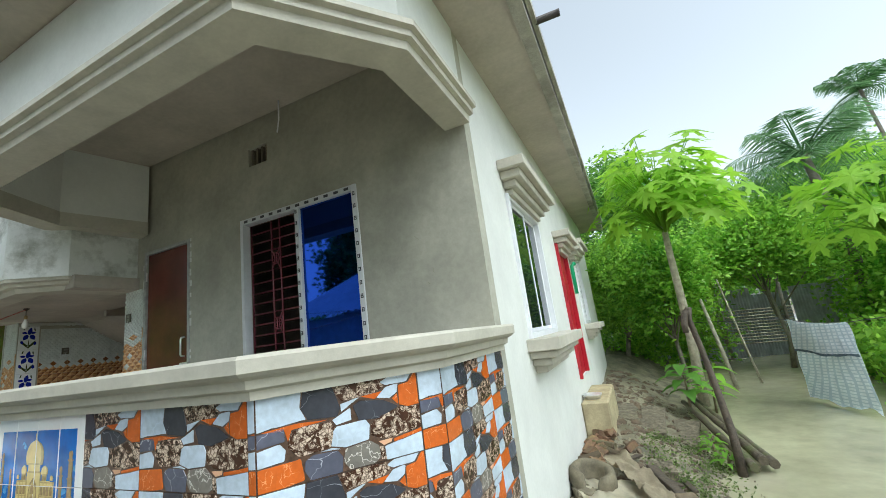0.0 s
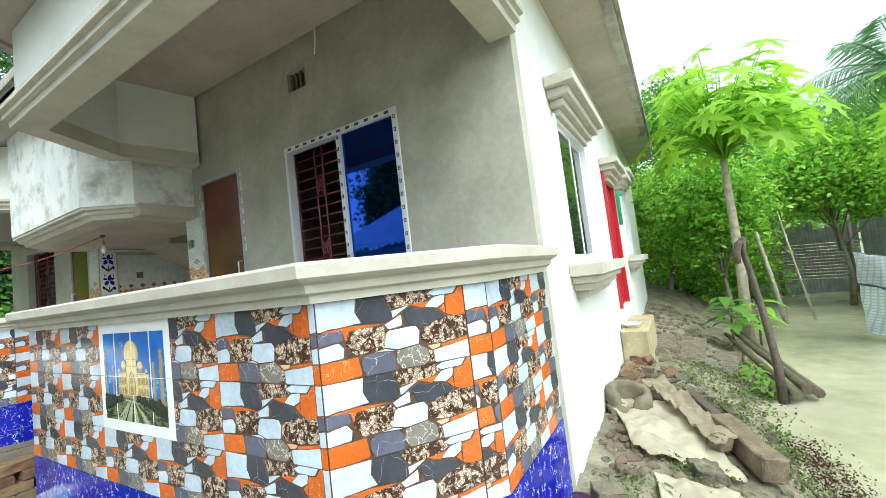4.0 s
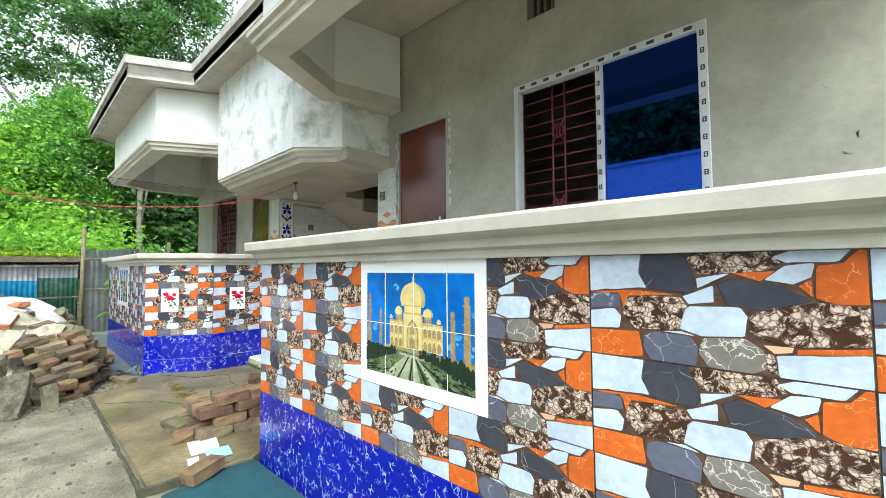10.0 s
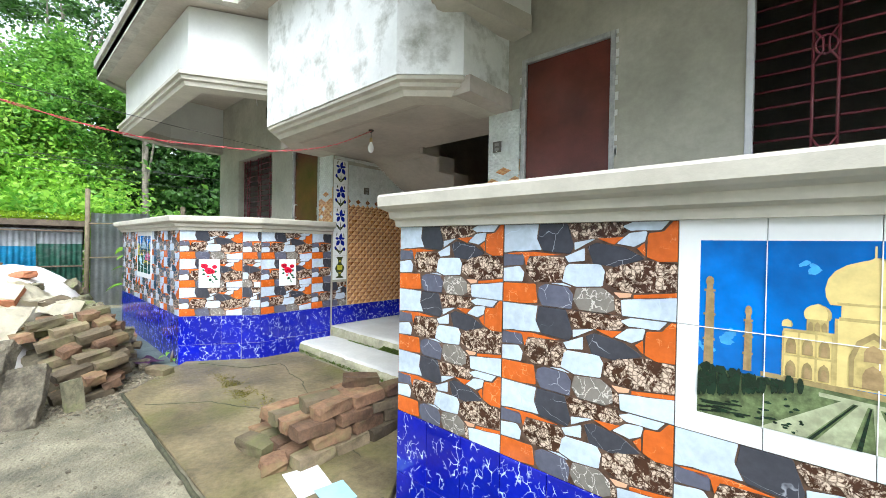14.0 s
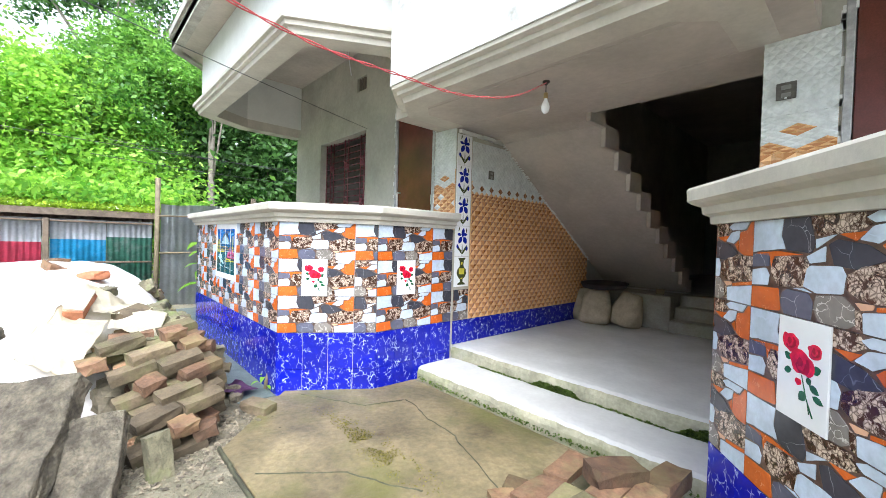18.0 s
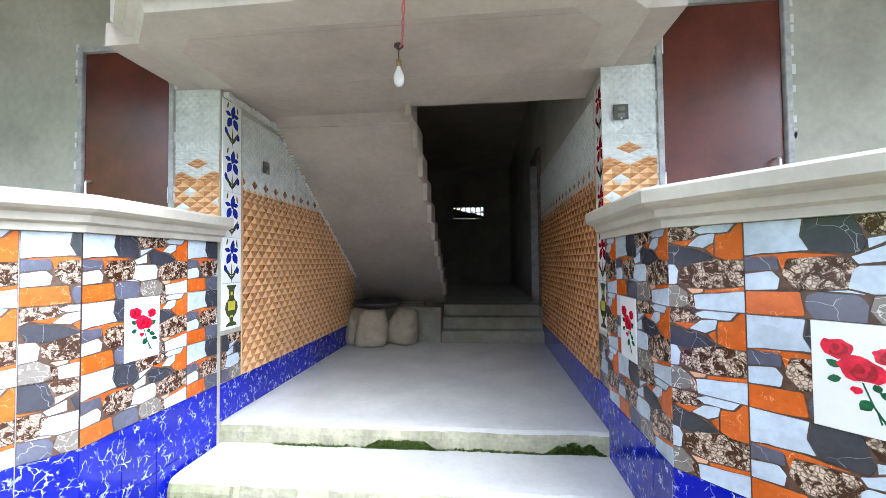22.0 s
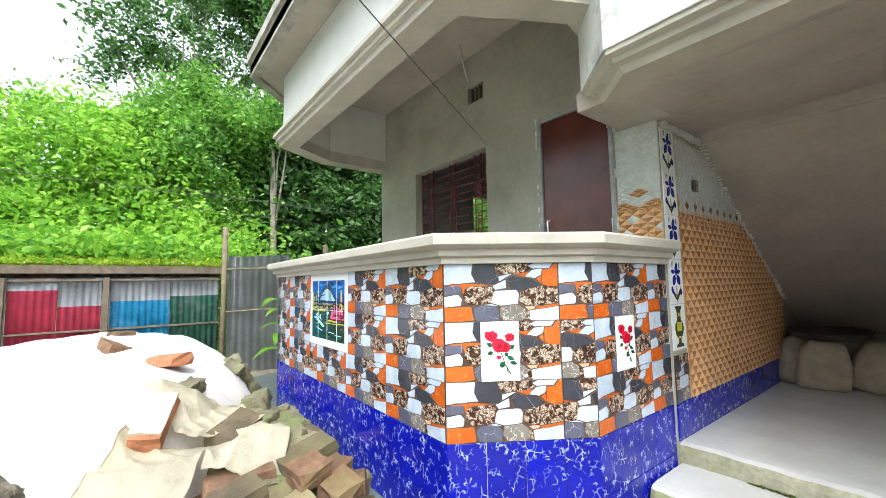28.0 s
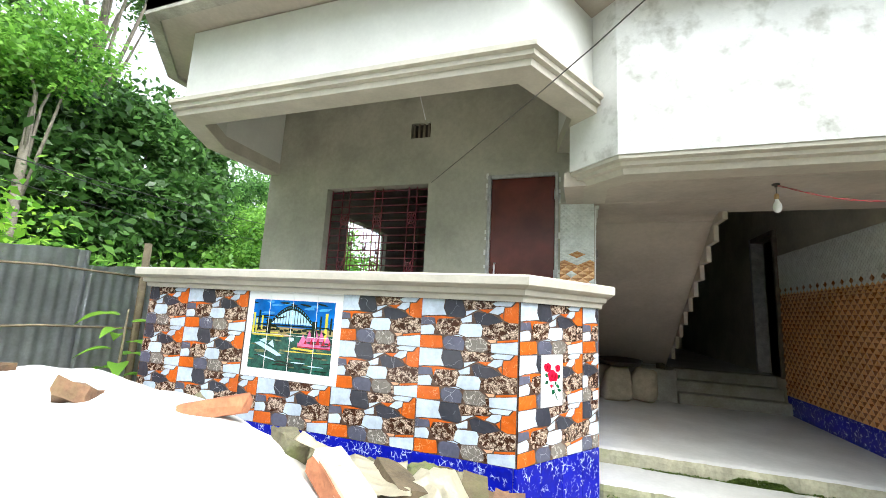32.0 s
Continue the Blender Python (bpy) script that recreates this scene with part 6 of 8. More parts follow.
tube(bm, [(-13.22, 0.90, -0.2), (-13.2, 0.91, 1.0), (-13.24, 0.92, 2.3)], 0.04, 9)
part("post", bm, BAMBOO, fence)
bm = bmesh.new()
tube(bm, [(-12.9, 2.46, -0.2), (-12.9, 2.45, 1.2), (-12.92, 2.45, 2.05)], 0.045, 9)
part("post", bm, BAMBOO, fence)

# low shed behind the fence, its roof grown over with moss
shed = thing("shed", "low shed behind the fence with a moss-grown tin roof", "shed")
corrugated("wall_sheet", (-13.55, -6.0), (-13.55, 0.9), 1.2, 1.66, shed, [TIMBER])
bm = bmesh.new()
q = [bm.verts.new(p) for p in ((-13.38, -6.2, 1.66), (-13.38, 1.0, 1.70), (-16.5, 1.0, 2.25), (-16.5, -6.2, 2.2))]
bm.faces.new(q)
bmesh.ops.solidify(bm, geom=bm.faces[:], thickness=0.03)
part("roof", bm, TIN_ROOF, shed)
part("fascia", boxes((-13.36, -13.34, -6.2, 1.0, 1.56, 1.67)), TIMBER, shed)

# tin-roofed house across the yard, behind the walker
hs = thing("neighbour_house", "tin-walled house with a hipped corrugated tin roof", "house", pose(0, 0, 0))
part("wall", boxes((-12.6, 4.0, -11.0, -7.5, -0.2, 2.85)), TIN, hs)
for nm, (xa, xb, ya, za, xc, xd, yc, zc) in (("roof", (-13.2, 4.6, -7.0, 2.85, -9.4, 4.6, -9.0, 4.8)), ("roof", (4.6, -13.2, -11.4, 2.85, 4.6, -9.4, -9.0, 4.8))):
    bm = bmesh.new()
    nn = 420
    rowa, rowb = [], []
    for i in range(nn + 1):
        t = i / nn
        o = 0.10 * abs(math.cos(2 * math.pi * 30 * t))
        rowa.append(bm.verts.new((xa + (xb - xa) * t, ya, za + o)))
        rowb.append(bm.verts.new((xc + (xd - xc) * t, yc, zc + o)))
    for i in range(nn):
        bm.faces.new((rowa[i], rowa[i + 1], rowb[i + 1], rowb[i])).smooth = True
    bmesh.ops.solidify(bm, geom=bm.faces[:], thickness=0.01)
    part(nm, bm, TIN_ROOF, hs)
bm = bmesh.new()
tube(bm, [(-9.5, -9.0, 4.9), (4.6, -9.0, 4.9)], 0.075, 8)
part("ridge_cap", bm, TIN_ROOF, hs)
# far tin wall beyond the water
ff = thing("far_fence", "old tin and bamboo slat fence beyond the water", "fence", pose(0, 0, 0))
for i in range(9):
    x = 0.6 + i * 0.95
    corrugated("sheet", (x, 15.5 + 0.1 * (i % 2)), (x + 0.93, 15.5 + 0.1 * (i % 2)), -0.4, 1.55 + 0.12 * (i % 3), ff, [TIN_PALE])
for i in range(5):
    bm = bmesh.new()
    tube(bm, [(0.9 + i * 1.6, 15.3, -0.4), (0.95 + i * 1.6, 15.3, 2.2)], 0.05, 7)
    part("post", bm, BARK, ff)
for i in range(12):
    z = 0.12 + 0.09 * i
    bm = bmesh.new()
    tube(bm, [(0.8, 15.38, z), (2.6, 15.36, z + 0.03), (4.3, 15.38, z - 0.02)], 0.02, 6)
    part("slat", bm, PALE_BARK, ff)

# sacks and a tray under the stair
def sack(m, seed):
    bm = bmesh.new()
    bmesh.ops.create_icosphere(bm, subdivisions=3, radius=1.0)
    for v in bm.verts:
        c = Vector([math.copysign(abs(q) ** 0.5, q) for q in v.co])
        t = (c.z + 1) / 2
        crease = 0.10 * noise.noise(v.co * 2.4 + Vector((seed, 0, 0))) + 0.05 * noise.noise(v.co * 7 + Vector((seed, 0, 0)))
        wide, deep = 1.12 - 0.42 * t + crease, (1.15 - 0.85 * t ** 1.6) + crease
        v.co = Vector((c.x * 0.20 * wide + 0.05 * t * (seed % 2), c.y * 0.14 * deep, t * (0.43 + 0.05 * abs(c.x) * t) + 0.02 * noise.noise(v.co * 3 + Vector((0, seed, 0)))))
    for f in bm.faces:
        f.smooth = True
    ob = part("cement_sack", bm, SACK)
    ob.matrix_basis = m
    return tagged(ob, "full brown woven sack standing under the stair", "sack", "sacks under the stair")


sack(pose(-6.93, 4.92, 0.286, 4, 0, 10), 1)
sack(pose(-6.62, 5.05, 0.286, -6, 8, -18), 5)
sack(pose(-7.10, 5.05, 0.286, -4, -4, 30), 9)
bm = bmesh.new()
lathe(bm, [(0.27, 0.0), (0.30, 0.05), (0.305, 0.06), (0.29, 0.055), (0.26, 0.012), (0.01, 0.01)], 28)
ob = part("iron_tray", bm, IRON)
ob.matrix_basis = pose(-6.86, 5.02, 0.765, 3, 0, 0)
tagged(ob, "round dark iron mason's tray lying on the sacks", "tray")
ob = part("half_brick", boxes((-0.05, 0.05, -0.04, 0.04, 0, 0.07), bevel=0.006), BRICK_OLD)
ob.matrix_basis = pose(-6.28, 5.35, FLOOR - 0.004, 0, 0, 20)
tagged(ob, "half brick on the stair plinth", "brick")


# ---- plants ----
def leaves(name, pos, size, material, parent=None, droop=0.35, aspect=0.5, seed=0, label=""):
    """One mesh of many small pointed, folded leaves at the given places."""
    rng = np.random.RandomState(seed)
    n = len(pos)
    pos = np.asarray(pos, float)
    d = rng.normal(size=(n, 3))
    d[:, 2] = d[:, 2] * 0.6 - droop
    d /= np.linalg.norm(d, axis=1)[:, None]
    s = rng.normal(size=(n, 3))
    s -= d * (s * d).sum(1)[:, None]
    s /= np.linalg.norm(s, axis=1)[:, None]
    up = np.cross(d, s)
    up *= np.sign(up[:, 2:3] + 1e-9)
    L = (np.asarray(size) * (0.6 + 0.8 * rng.rand(n)))[:, None]
    base, tip = pos - d * L * 0.5, pos + d * L * 0.5
    mid = pos + up * L * 0.10 - d * L * 0.05
    v = np.stack([base, mid + s * L * aspect * 0.5, tip, mid - s * L * aspect * 0.5], 1).reshape(-1, 3)
    me = bpy.data.meshes.new(name)
    me.vertices.add(4 * n)
    me.vertices.foreach_set("co", v.ravel())
    me.loops.add(4 * n)
    me.loops.foreach_set("vertex_index", np.arange(4 * n, dtype=np.int32))
    me.polygons.add(n)
    me.polygons.foreach_set("loop_start", np.arange(0, 4 * n, 4, dtype=np.int32))
    me.update(calc_edges=True)
    me.materials.append(material)
    ob = new(name, me)
    if parent is not None:
        ob.parent = parent
    if label:
        ob["label"] = label
    return ob


def clumps(seed, centre, radii, n_clump, per, spread, hollow=0.55, low=-0.8):
    """Leaf places gathered in clumps through the outer part of an uneven crown."""
    rng = np.random.RandomState(seed)
    out, mids = [], []
    while len(mids) < n_clump:
        p = rng.normal(size=3)
        p /= np.linalg.norm(p)
        if p[2] < low:
            continue
        r = hollow + (1 - hollow) * rng.rand() ** 0.6
        bulge = 1 + 0.28 * noise.noise((p[0] * 1.7 + seed, p[1] * 1.7, p[2] * 1.7))
        mids.append(np.array(centre) + p * r * bulge * np.array(radii))
    for m in mids:
        k = int(per * (0.5 + rng.rand()))
        out.append(m + rng.normal(size=(k, 3)) * spread * (0.6 + 0.8 * rng.rand()) * np.array([1, 1, 0.75]))
    return np.concatenate(out), mids


def tree(name, label, base, centre, radii, leaf, material, n_clump, per, spread, trunk=0.16, seed=0, hollow=0.5, limbs=9, kind=""):
    t = thing(name, label, "tree", pose(0, 0, 0), kind=kind)
    pos, mids = clumps(seed, centre, radii, n_clump, int(per * 1.7), spread, hollow)
    rnd = random.Random(seed)
    bm = bmesh.new()
    b, c = Vector(base), Vector(centre)
    fork = b.lerp(Vector((c.x, c.y, c.z - radii[2] * 0.5)), 0.75)
    bend = Vector((rnd.uniform(-0.2, 0.2), rnd.uniform(-0.2, 0.2), 0))
    tube(bm, [b, b.lerp(fork, 0.35) + bend, b.lerp(fork, 0.7) + bend * 0.5, fork, fork.lerp(c, 0.6)], [trunk * 1.3, trunk, trunk * 0.85, trunk * 0.75, trunk * 0.35], 9)
    part("trunk", bm, BARK, t)
    for k in range(limbs):
        m = Vector(mids[rnd.randrange(len(mids))])
        s = b.lerp(fork, rnd.uniform(0.6, 1.0))
        bm = bmesh.new()
        mid = s.lerp(m, 0.5) + Vector((rnd.uniform(-0.2, 0.2), rnd.uniform(-0.2, 0.2), 0.25))
        tube(bm, [s, mid, m], [trunk * 0.4, trunk * 0.25, trunk * 0.06], 6)
        part("limb", bm, BARK, t)
    leaves("crown", pos, leaf * 0.72, material, t, seed=seed)
    return t


# left side, beyond the fence
tree("mango_tree", "dense dark-leaved mango tree beyond the fence", (-17.8, 4.3, -0.1), (-17.8, 4.6, 3.9), (2.0, 2.9, 2.2), 0.27, MANGO_LEAF, 380, 85, 0.21, seed=3, hollow=0.6)
tree("tall_tree", "tall tree with an open light-dappled crown", (-19.0, 0.9, -0.1), (-19.0, 1.0, 8.6), (2.6, 2.8, 3.0), 0.2, MANGO_LEAF, 110, 80, 0.21, 0.16, seed=4, hollow=0.3)
tree("tall_tree", "tall tree with an open crown over the canopy", (-17.5, 3.9, -0.1), (-17.2, 3.6, 9.3), (2.0, 2.5, 1.6), 0.2, MANGO_LEAF, 85, 75, 0.21, 0.13, seed=5, hollow=0.3)
tree("vine_covered_tree", "tree smothered in bright green creepers", (-17.2, -1.9, -0.1), (-17.2, -1.4, 3.3), (1.6, 3.3, 1.9), 0.17, LEAF_LIGHT, 300, 85, 0.24, seed=6, hollow=0.6)
tree("vine_covered_tree", "tree smothered in bright green creepers", (-17.8, 0.8, -0.1), (-17.6, 0.9, 4.1), (1.4, 1.5, 2.6), 0.16, LEAF_MID, 260, 85, 0.22, seed=7, hollow=0.6)
tree("broad_tree", "leafy tree beyond the fence", (-18.5, -5.5, -0.1), (-18.5, -5.6, 4.2), (2.4, 2.8, 3.4), 0.18, LEAF_MID, 300, 70, 0.28, seed=8)
tree("broad_tree", "leafy tree behind the house", (-16.0, 8.5, -0.1), (-16.0, 8.6, 2.4), (2.2, 2.4, 1.9), 0.17, LEAF_MID, 240, 80, 0.24, seed=9)
tree("broad_tree", "leafy tree behind the house", (-20.0, 12.5, -0.1), (-20.0, 12.5, 4.2), (3.0, 3.2, 3.0), 0.19, LEAF_DARK, 260, 80, 0.3, seed=10)
tree("slender_tree", "slender pale-trunked tree beyond the fence", (-16.0, 2.4, -0.1), (-16.2, 2.4, 5.4), (0.9, 1.0, 1.1), 0.15, LEAF_MID, 60, 70, 0.2, 0.09, seed=11, hollow=0.3, limbs=3)
pos = []
rng = np.random.RandomState(21)
for k in range(620):
    x, y = rng.uniform(-17.0, -13.9), rng.uniform(-6.5, 2.0)
    if y < 1.1:
        z = 1.72 + (-13.4 - x) * 0.18 + abs(rng.normal()) * 0.10 + max(0, -15.2 - x) * 0.9 * rng.rand()
    else:
        z = rng.rand() * 2.3
    pos.append(np.array([x, y, z]) + rng.normal(size=(60, 3)) * np.array([0.22, 0.22, 0.10 if y < 1.1 else 0.3]))
ob = leaves("undergrowth", np.concatenate(pos), 0.13, LEAF_LIGHT, seed=21)
tagged(ob, "bright green creepers and undergrowth along the fence", "undergrowth", kind="stuff")
pos = [np.array([rng.uniform(-17.0, -13.9), rng.uniform(2.0, 9.5), rng.rand() * 1.7]) + rng.normal(size=(50, 3)) * np.array([0.25, 0.25, 0.3]) for k in range(230)]
tagged(leaves("undergrowth", np.concatenate(pos), 0.19, LEAF_MID, seed=24), "dark green undergrowth below the mango tree", "undergrowth", kind="stuff")
pos = np.stack([rng.uniform(-16.4, -13.36, 26000), rng.uniform(-6.2, 1.02, 26000), np.zeros(26000)], 1)
pos[:, 2] = 1.70 + (-13.38 - pos[:, 0]) * 0.178 + np.abs(rng.normal(size=26000)) * 0.025
edge = rng.rand(26000) < 0.12
pos[edge, 0] = -13.36
pos[edge, 2] = 1.70 - 0.05 * rng.rand(edge.sum())
tagged(leaves("roof_moss", pos, 0.055, MOSS, seed=22, droop=0.0, aspect=0.8), "bright yellow-green moss on the shed roof", "moss", kind="stuff")

DARK_MOSS = leafy("step_moss", (0.05, 0.09, 0.012), (0.17, 0.25, 0.04), 0.85)
pts = []
for x0, x1, n, top in ((-6.30, -5.86, 1700, 0.235), (-5.22, -4.87, 1300, 0.225), (-6.9, -6.3, 260, 0.172), (-5.86, -5.22, 260, 0.172)):
    xs = rng.uniform(x0, x1, n)
    fade = np.minimum(1, np.minimum(xs - x0, x1 - xs) / 0.08)
    ys = np.array([2.585 + 0.016 * noise.noise((q * 2.5, 4, 0)) + 0.011 * noise.noise((q * 9, 4, 1)) for q in xs])
    h = (top - 0.155) * fade * (0.6 + 0.8 * np.array([abs(noise.noise((q * 9, 0, 3))) for q in xs]))
    pts.append(np.stack([xs, ys - 0.006 + rng.normal(size=n) * 0.003, 0.157 + h * rng.rand(n)], 1))
xs = rng.uniform(-7.2, -4.9, 600)
pts.append(np.stack([xs, 2.12 + rng.normal(size=600) * 0.006, 0.05 + 0.03 * rng.rand(600)], 1))
tagged(leaves("step_moss", np.concatenate(pts), 0.015, DARK_MOSS, seed=23, droop=0.0, aspect=0.9), "dark green moss on the edges of the entrance steps", "moss", kind="stuff")

# right side, beyond the water
tree("broad_tree", "dense leafy tree behind the water", (0.3, 16.5, -0.3), (0.2, 16.5, 4.2), (2.2, 2.0, 3.0), 0.2, LEAF_MID, 260, 85, 0.26, seed=31)
tree("broad_tree", "dense leafy tree behind the water", (3.0, 18.8, -0.3), (3.0, 18.8, 3.6), (2.4, 1.6, 2.2), 0.2, LEAF_LIGHT, 260, 80, 0.26, seed=32)
tree("broad_tree", "dense leafy tree behind the water", (6.8, 17.0, -0.3), (6.8, 17.0, 3.4), (2.6, 2.0, 2.4), 0.2, LEAF_LIGHT, 280, 80, 0.27, seed=33)
tree("broad_tree", "leafy tree at the water's edge", (6.6, 10.6, -0.3), (6.6, 10.6, 2.4), (1.6, 1.4, 1.5), 0.2, LEAF_LIGHT, 130, 50, 0.28, 0.08, seed=34)
tree("small_tree", "bright young tree at the water's edge", (0.9, 11.6, -0.3), (0.8, 11.8, 2.3), (1.2, 1.2, 1.2), 0.17, LEAF_LIGHT, 150, 60, 0.24, 0.05, seed=35, hollow=0.4)
tree("small_tree", "bright young tree at the water's edge", (-0.3, 12.6, 0.0), (-0.1, 12.8, 2.2), (1.1, 1.0, 1.5), 0.14, LEAF_LIGHT, 170, 75, 0.22, 0.07, seed=36, hollow=0.4)
tree("small_tree", "bright young tree by the water", (3.3, 12.8, -0.3), (3.2, 12.9, 2.9), (1.5, 1.1, 0.95), 0.17, LEAF_LIGHT, 150, 60, 0.24, 0.05, seed=37, hollow=0.4)
pos = [np.array([rng.uniform(-2.5, 9.5), rng.uniform(13.2, 16.0), rng.rand() * 1.6]) + rng.normal(size=(110, 3)) * 0.28 for k in range(330) ]
pos = [p for p in pos if not 2.2 < p[:, 0].mean() < 5.6]
pos += [np.array([rng.uniform(3.8, 7.5), rng.uniform(8.0, 12.0), rng.rand() * 0.9 - 0.2]) + rng.normal(size=(110, 3)) * 0.25 for k in range(130)]
more = [np.array([rng.uniform(0.8, 7.0), rng.uniform(11.6, 13.6), rng.rand() ** 0.8 * 2.6 + 0.2]) for k in range(190)]
pos += [m + rng.normal(size=(110, 3)) * 0.26 for m in more if not (1.7 < m[0] < 4.7 and m[2] < 2.1)]
tagged(leaves("undergrowth", np.concatenate(pos), 0.125, LEAF_LIGHT, seed=38), "green undergrowth round the water", "undergrowth", kind="stuff")


def lobed_leaf(bm, m, size, rnd):
    """A papaya leaf: seven broad toothed lobes round the stalk, drooping at their tips."""
    c = bm.verts.new(m @ Vector((0, 0, 0.02 * size)))
    pts = []
    lobes = 7
    for k in range(lobes):
        a = math.pi * (-0.86 + 1.72 * k / (lobes - 1))
        r = size * (1.0 - 0.30 * abs(k - 3) / 3) * rnd.uniform(0.88, 1.12)
        droop = rnd.uniform(0.10, 0.26)
        for da, f in ((-0.22, 0.42), (-0.20, 0.70), (-0.09, 0.74), (0, 1.0), (0.09, 0.74), (0.20, 0.70), (0.22, 0.42)):
            pts.append(bm.verts.new(m @ Vector((r * f * math.cos(a + da), r * f * math.sin(a + da), -droop * size * f * f + (0.03 * size if da == 0 else 0)))))
    for a, b in zip(pts, pts[1:]):
        bm.faces.new((c, a, b))


def papaya(base, top, crown_r, n, seed, leaf, lean=(0.0, 0.0)):
    rnd = random.Random(seed)
    t = thing("papaya_tree", "papaya tree with broad lobed bright green leaves", "tree", pose(0, 0, 0))
    b, e = Vector(base), Vector(top)
    bm = bmesh.new()
    tube(bm, [b, b.lerp(e, 0.4) + Vector((0.03, 0, 0)), b.lerp(e, 0.8), e], [0.095, 0.08, 0.065, 0.05], 10)
    part("trunk", bm, PAPAYA_BARK, t)
    for k in range(n):
        a = k * 2.39996 + rnd.uniform(-0.3, 0.3)
        f = (k + 0.5) / n
        el = 1.0 - 1.1 * f + rnd.uniform(-0.2, 0.2)
        r = crown_r * rnd.uniform(0.5, 1.1)
        tip = e + Vector((math.cos(a) * r * math.cos(el) + lean[0], math.sin(a) * r * math.cos(el) + lean[1], r * math.sin(el) * 1.25 + 0.12))
        bm = bmesh.new()
        tube(bm, [e - Vector((0, 0, rnd.uniform(0, 0.35))), e.lerp(tip, 0.5) + Vector((0, 0, 0.08)), tip], [0.014, 0.010, 0.007], 5, mi=0)
        tilt = 0.35 + 0.55 * f + rnd.uniform(-0.3, 0.3)
        lobed_leaf(bm, Matrix.Translation(tip) @ Matrix.Rotation(a, 4, "Z") @ Matrix.Rotation(tilt, 4, "Y") @ Matrix.Rotation(rnd.uniform(-0.35, 0.35), 4, "X"), leaf * rnd.uniform(0.75, 1.2), rnd)
        part("leaf", bm, PAPAYA_LEAF, t)


PAPAYA_BARK = mat("papaya_bark", (0.42, 0.38, 0.28), 0.85, var=0.3, scale=12, bump=0.4)
papaya((0.86, 9.0, -0.3), (0.93, 9.0, 3.25), 1.35, 130, 41, 0.42, (0.10, 0))
papaya((4.2, 8.4, -0.3), (3.75, 8.2, 2.35), 1.15, 62, 42, 0.36)


def palm(base, top, length, n, seed, label, girth=0.13):
    rnd = random.Random(seed)
    t = thing("palm_tree", label, "palm tree", pose(0, 0, 0))
    b, e = Vector(base), Vector(top)
    bm = bmesh.new()
    tube(bm, [b, b.lerp(e, 0.5) + Vector((0.15, 0, 0)), e], [girth * 1.2, girth * 0.9, girth * 0.75], 10)
    part("trunk", bm, BARK, t)
    for k in range(n):
        a = 2 * math.pi * k / n + rnd.uniform(-0.2, 0.2)
        el = rnd.uniform(0.15, 1.4)
        L = length * rnd.uniform(0.85, 1.1)
        out = Vector((math.cos(a), math.sin(a), 0))
        spine = []
        for i in range(11):
            f = i / 10
            spine.append(e + out * (L * f * math.cos(el) * (1 - 0.15 * f)) + Vector((0, 0, L * (math.sin(el) * f - 0.48 * f * f))))
        bm = bmesh.new()
        tube(bm, spine, [0.03 * (1 - 0.85 * i / 10) for i in range(11)], 5)
        side = Vector((-out.y, out.x, 0))
        for i in range(2, 44):
            f = i / 44
            j = min(9, int(f * 10))
            p = spine[j].lerp(spine[j + 1], f * 10 - j)
            d = (spine[j + 1] - spine[j]).normalized()
            w = L * 0.36 * math.sin(math.pi * min(1, 0.12 + f * 0.88)) + 0.05
            for s in (-1, 1):
                q = p + side * s * w * 0.8 + d * w * 0.45 - Vector((0, 0, w * rnd.uniform(0.35, 0.6)))
                m_ = p.lerp(q, 0.45) + Vector((0, 0, 0.03))
                v = [bm.verts.new(x) for x in (p - d * 0.012, m_ + d * 0.015, q, m_ - d * 0.015)]
                bm.faces.new(v)
        part("frond", bm, PALM_LEAF, t)


palm((5.2, 13.2, -0.3), (4.85, 13.0, 4.9), 2.5, 22, 51, "coconut palm with feathery drooping fronds")
palm((8.4, 16.5, -0.3), (7.8, 16.0, 7.3), 1.7, 15, 52, "slim palm with feathery fronds", 0.06)
palm((6.9, 15.8, -0.3), (6.7, 15.6, 3.6), 2.2, 15, 53, "coconut palm with feathery drooping fronds")


def broad_plant(name, label, base, h, n, size, seed, material):
    rnd = random.Random(seed)
    t = thing(name, label, "plant", pose(*base))
    bm = bmesh.new()
    tube(bm, [(0, 0, -0.05), (0.02, 0, h * 0.5), (0, 0.02, h)], [0.02, 0.015, 0.008], 6)
    part("stem", bm, BAMBOO, t)
    for k in range(n):
        z = h * (0.35 + 0.65 * k / n)
        a = k * 2.4
        L = size * rnd.uniform(0.7, 1.2)
        out = Vector((math.cos(a), math.sin(a), 0))
        sd = Vector((-out.y, out.x, 0))
        bm = bmesh.new()
        rows = []
        for i in range(7):
            f = i / 6
            c = Vector((0, 0, z)) + out * (0.06 + L * f) + Vector((0, 0, 0.25 * L * f - 0.55 * L * f * f))
            w = L * 0.25 * math.sin(math.pi * (0.08 + 0.92 * f) ** 0.8)
            rows.append([bm.verts.new(c + sd * w + Vector((0, 0, w * 0.3))), bm.verts.new(c), bm.verts.new(c - sd * w + Vector((0, 0, w * 0.3)))])
        for r0, r1 in zip(rows, rows[1:]):
            for q in (0, 1):
                bm.faces.new((r0[q], r0[q + 1], r1[q + 1], r1[q])).smooth = True
        part("leaf", bm, material, t)


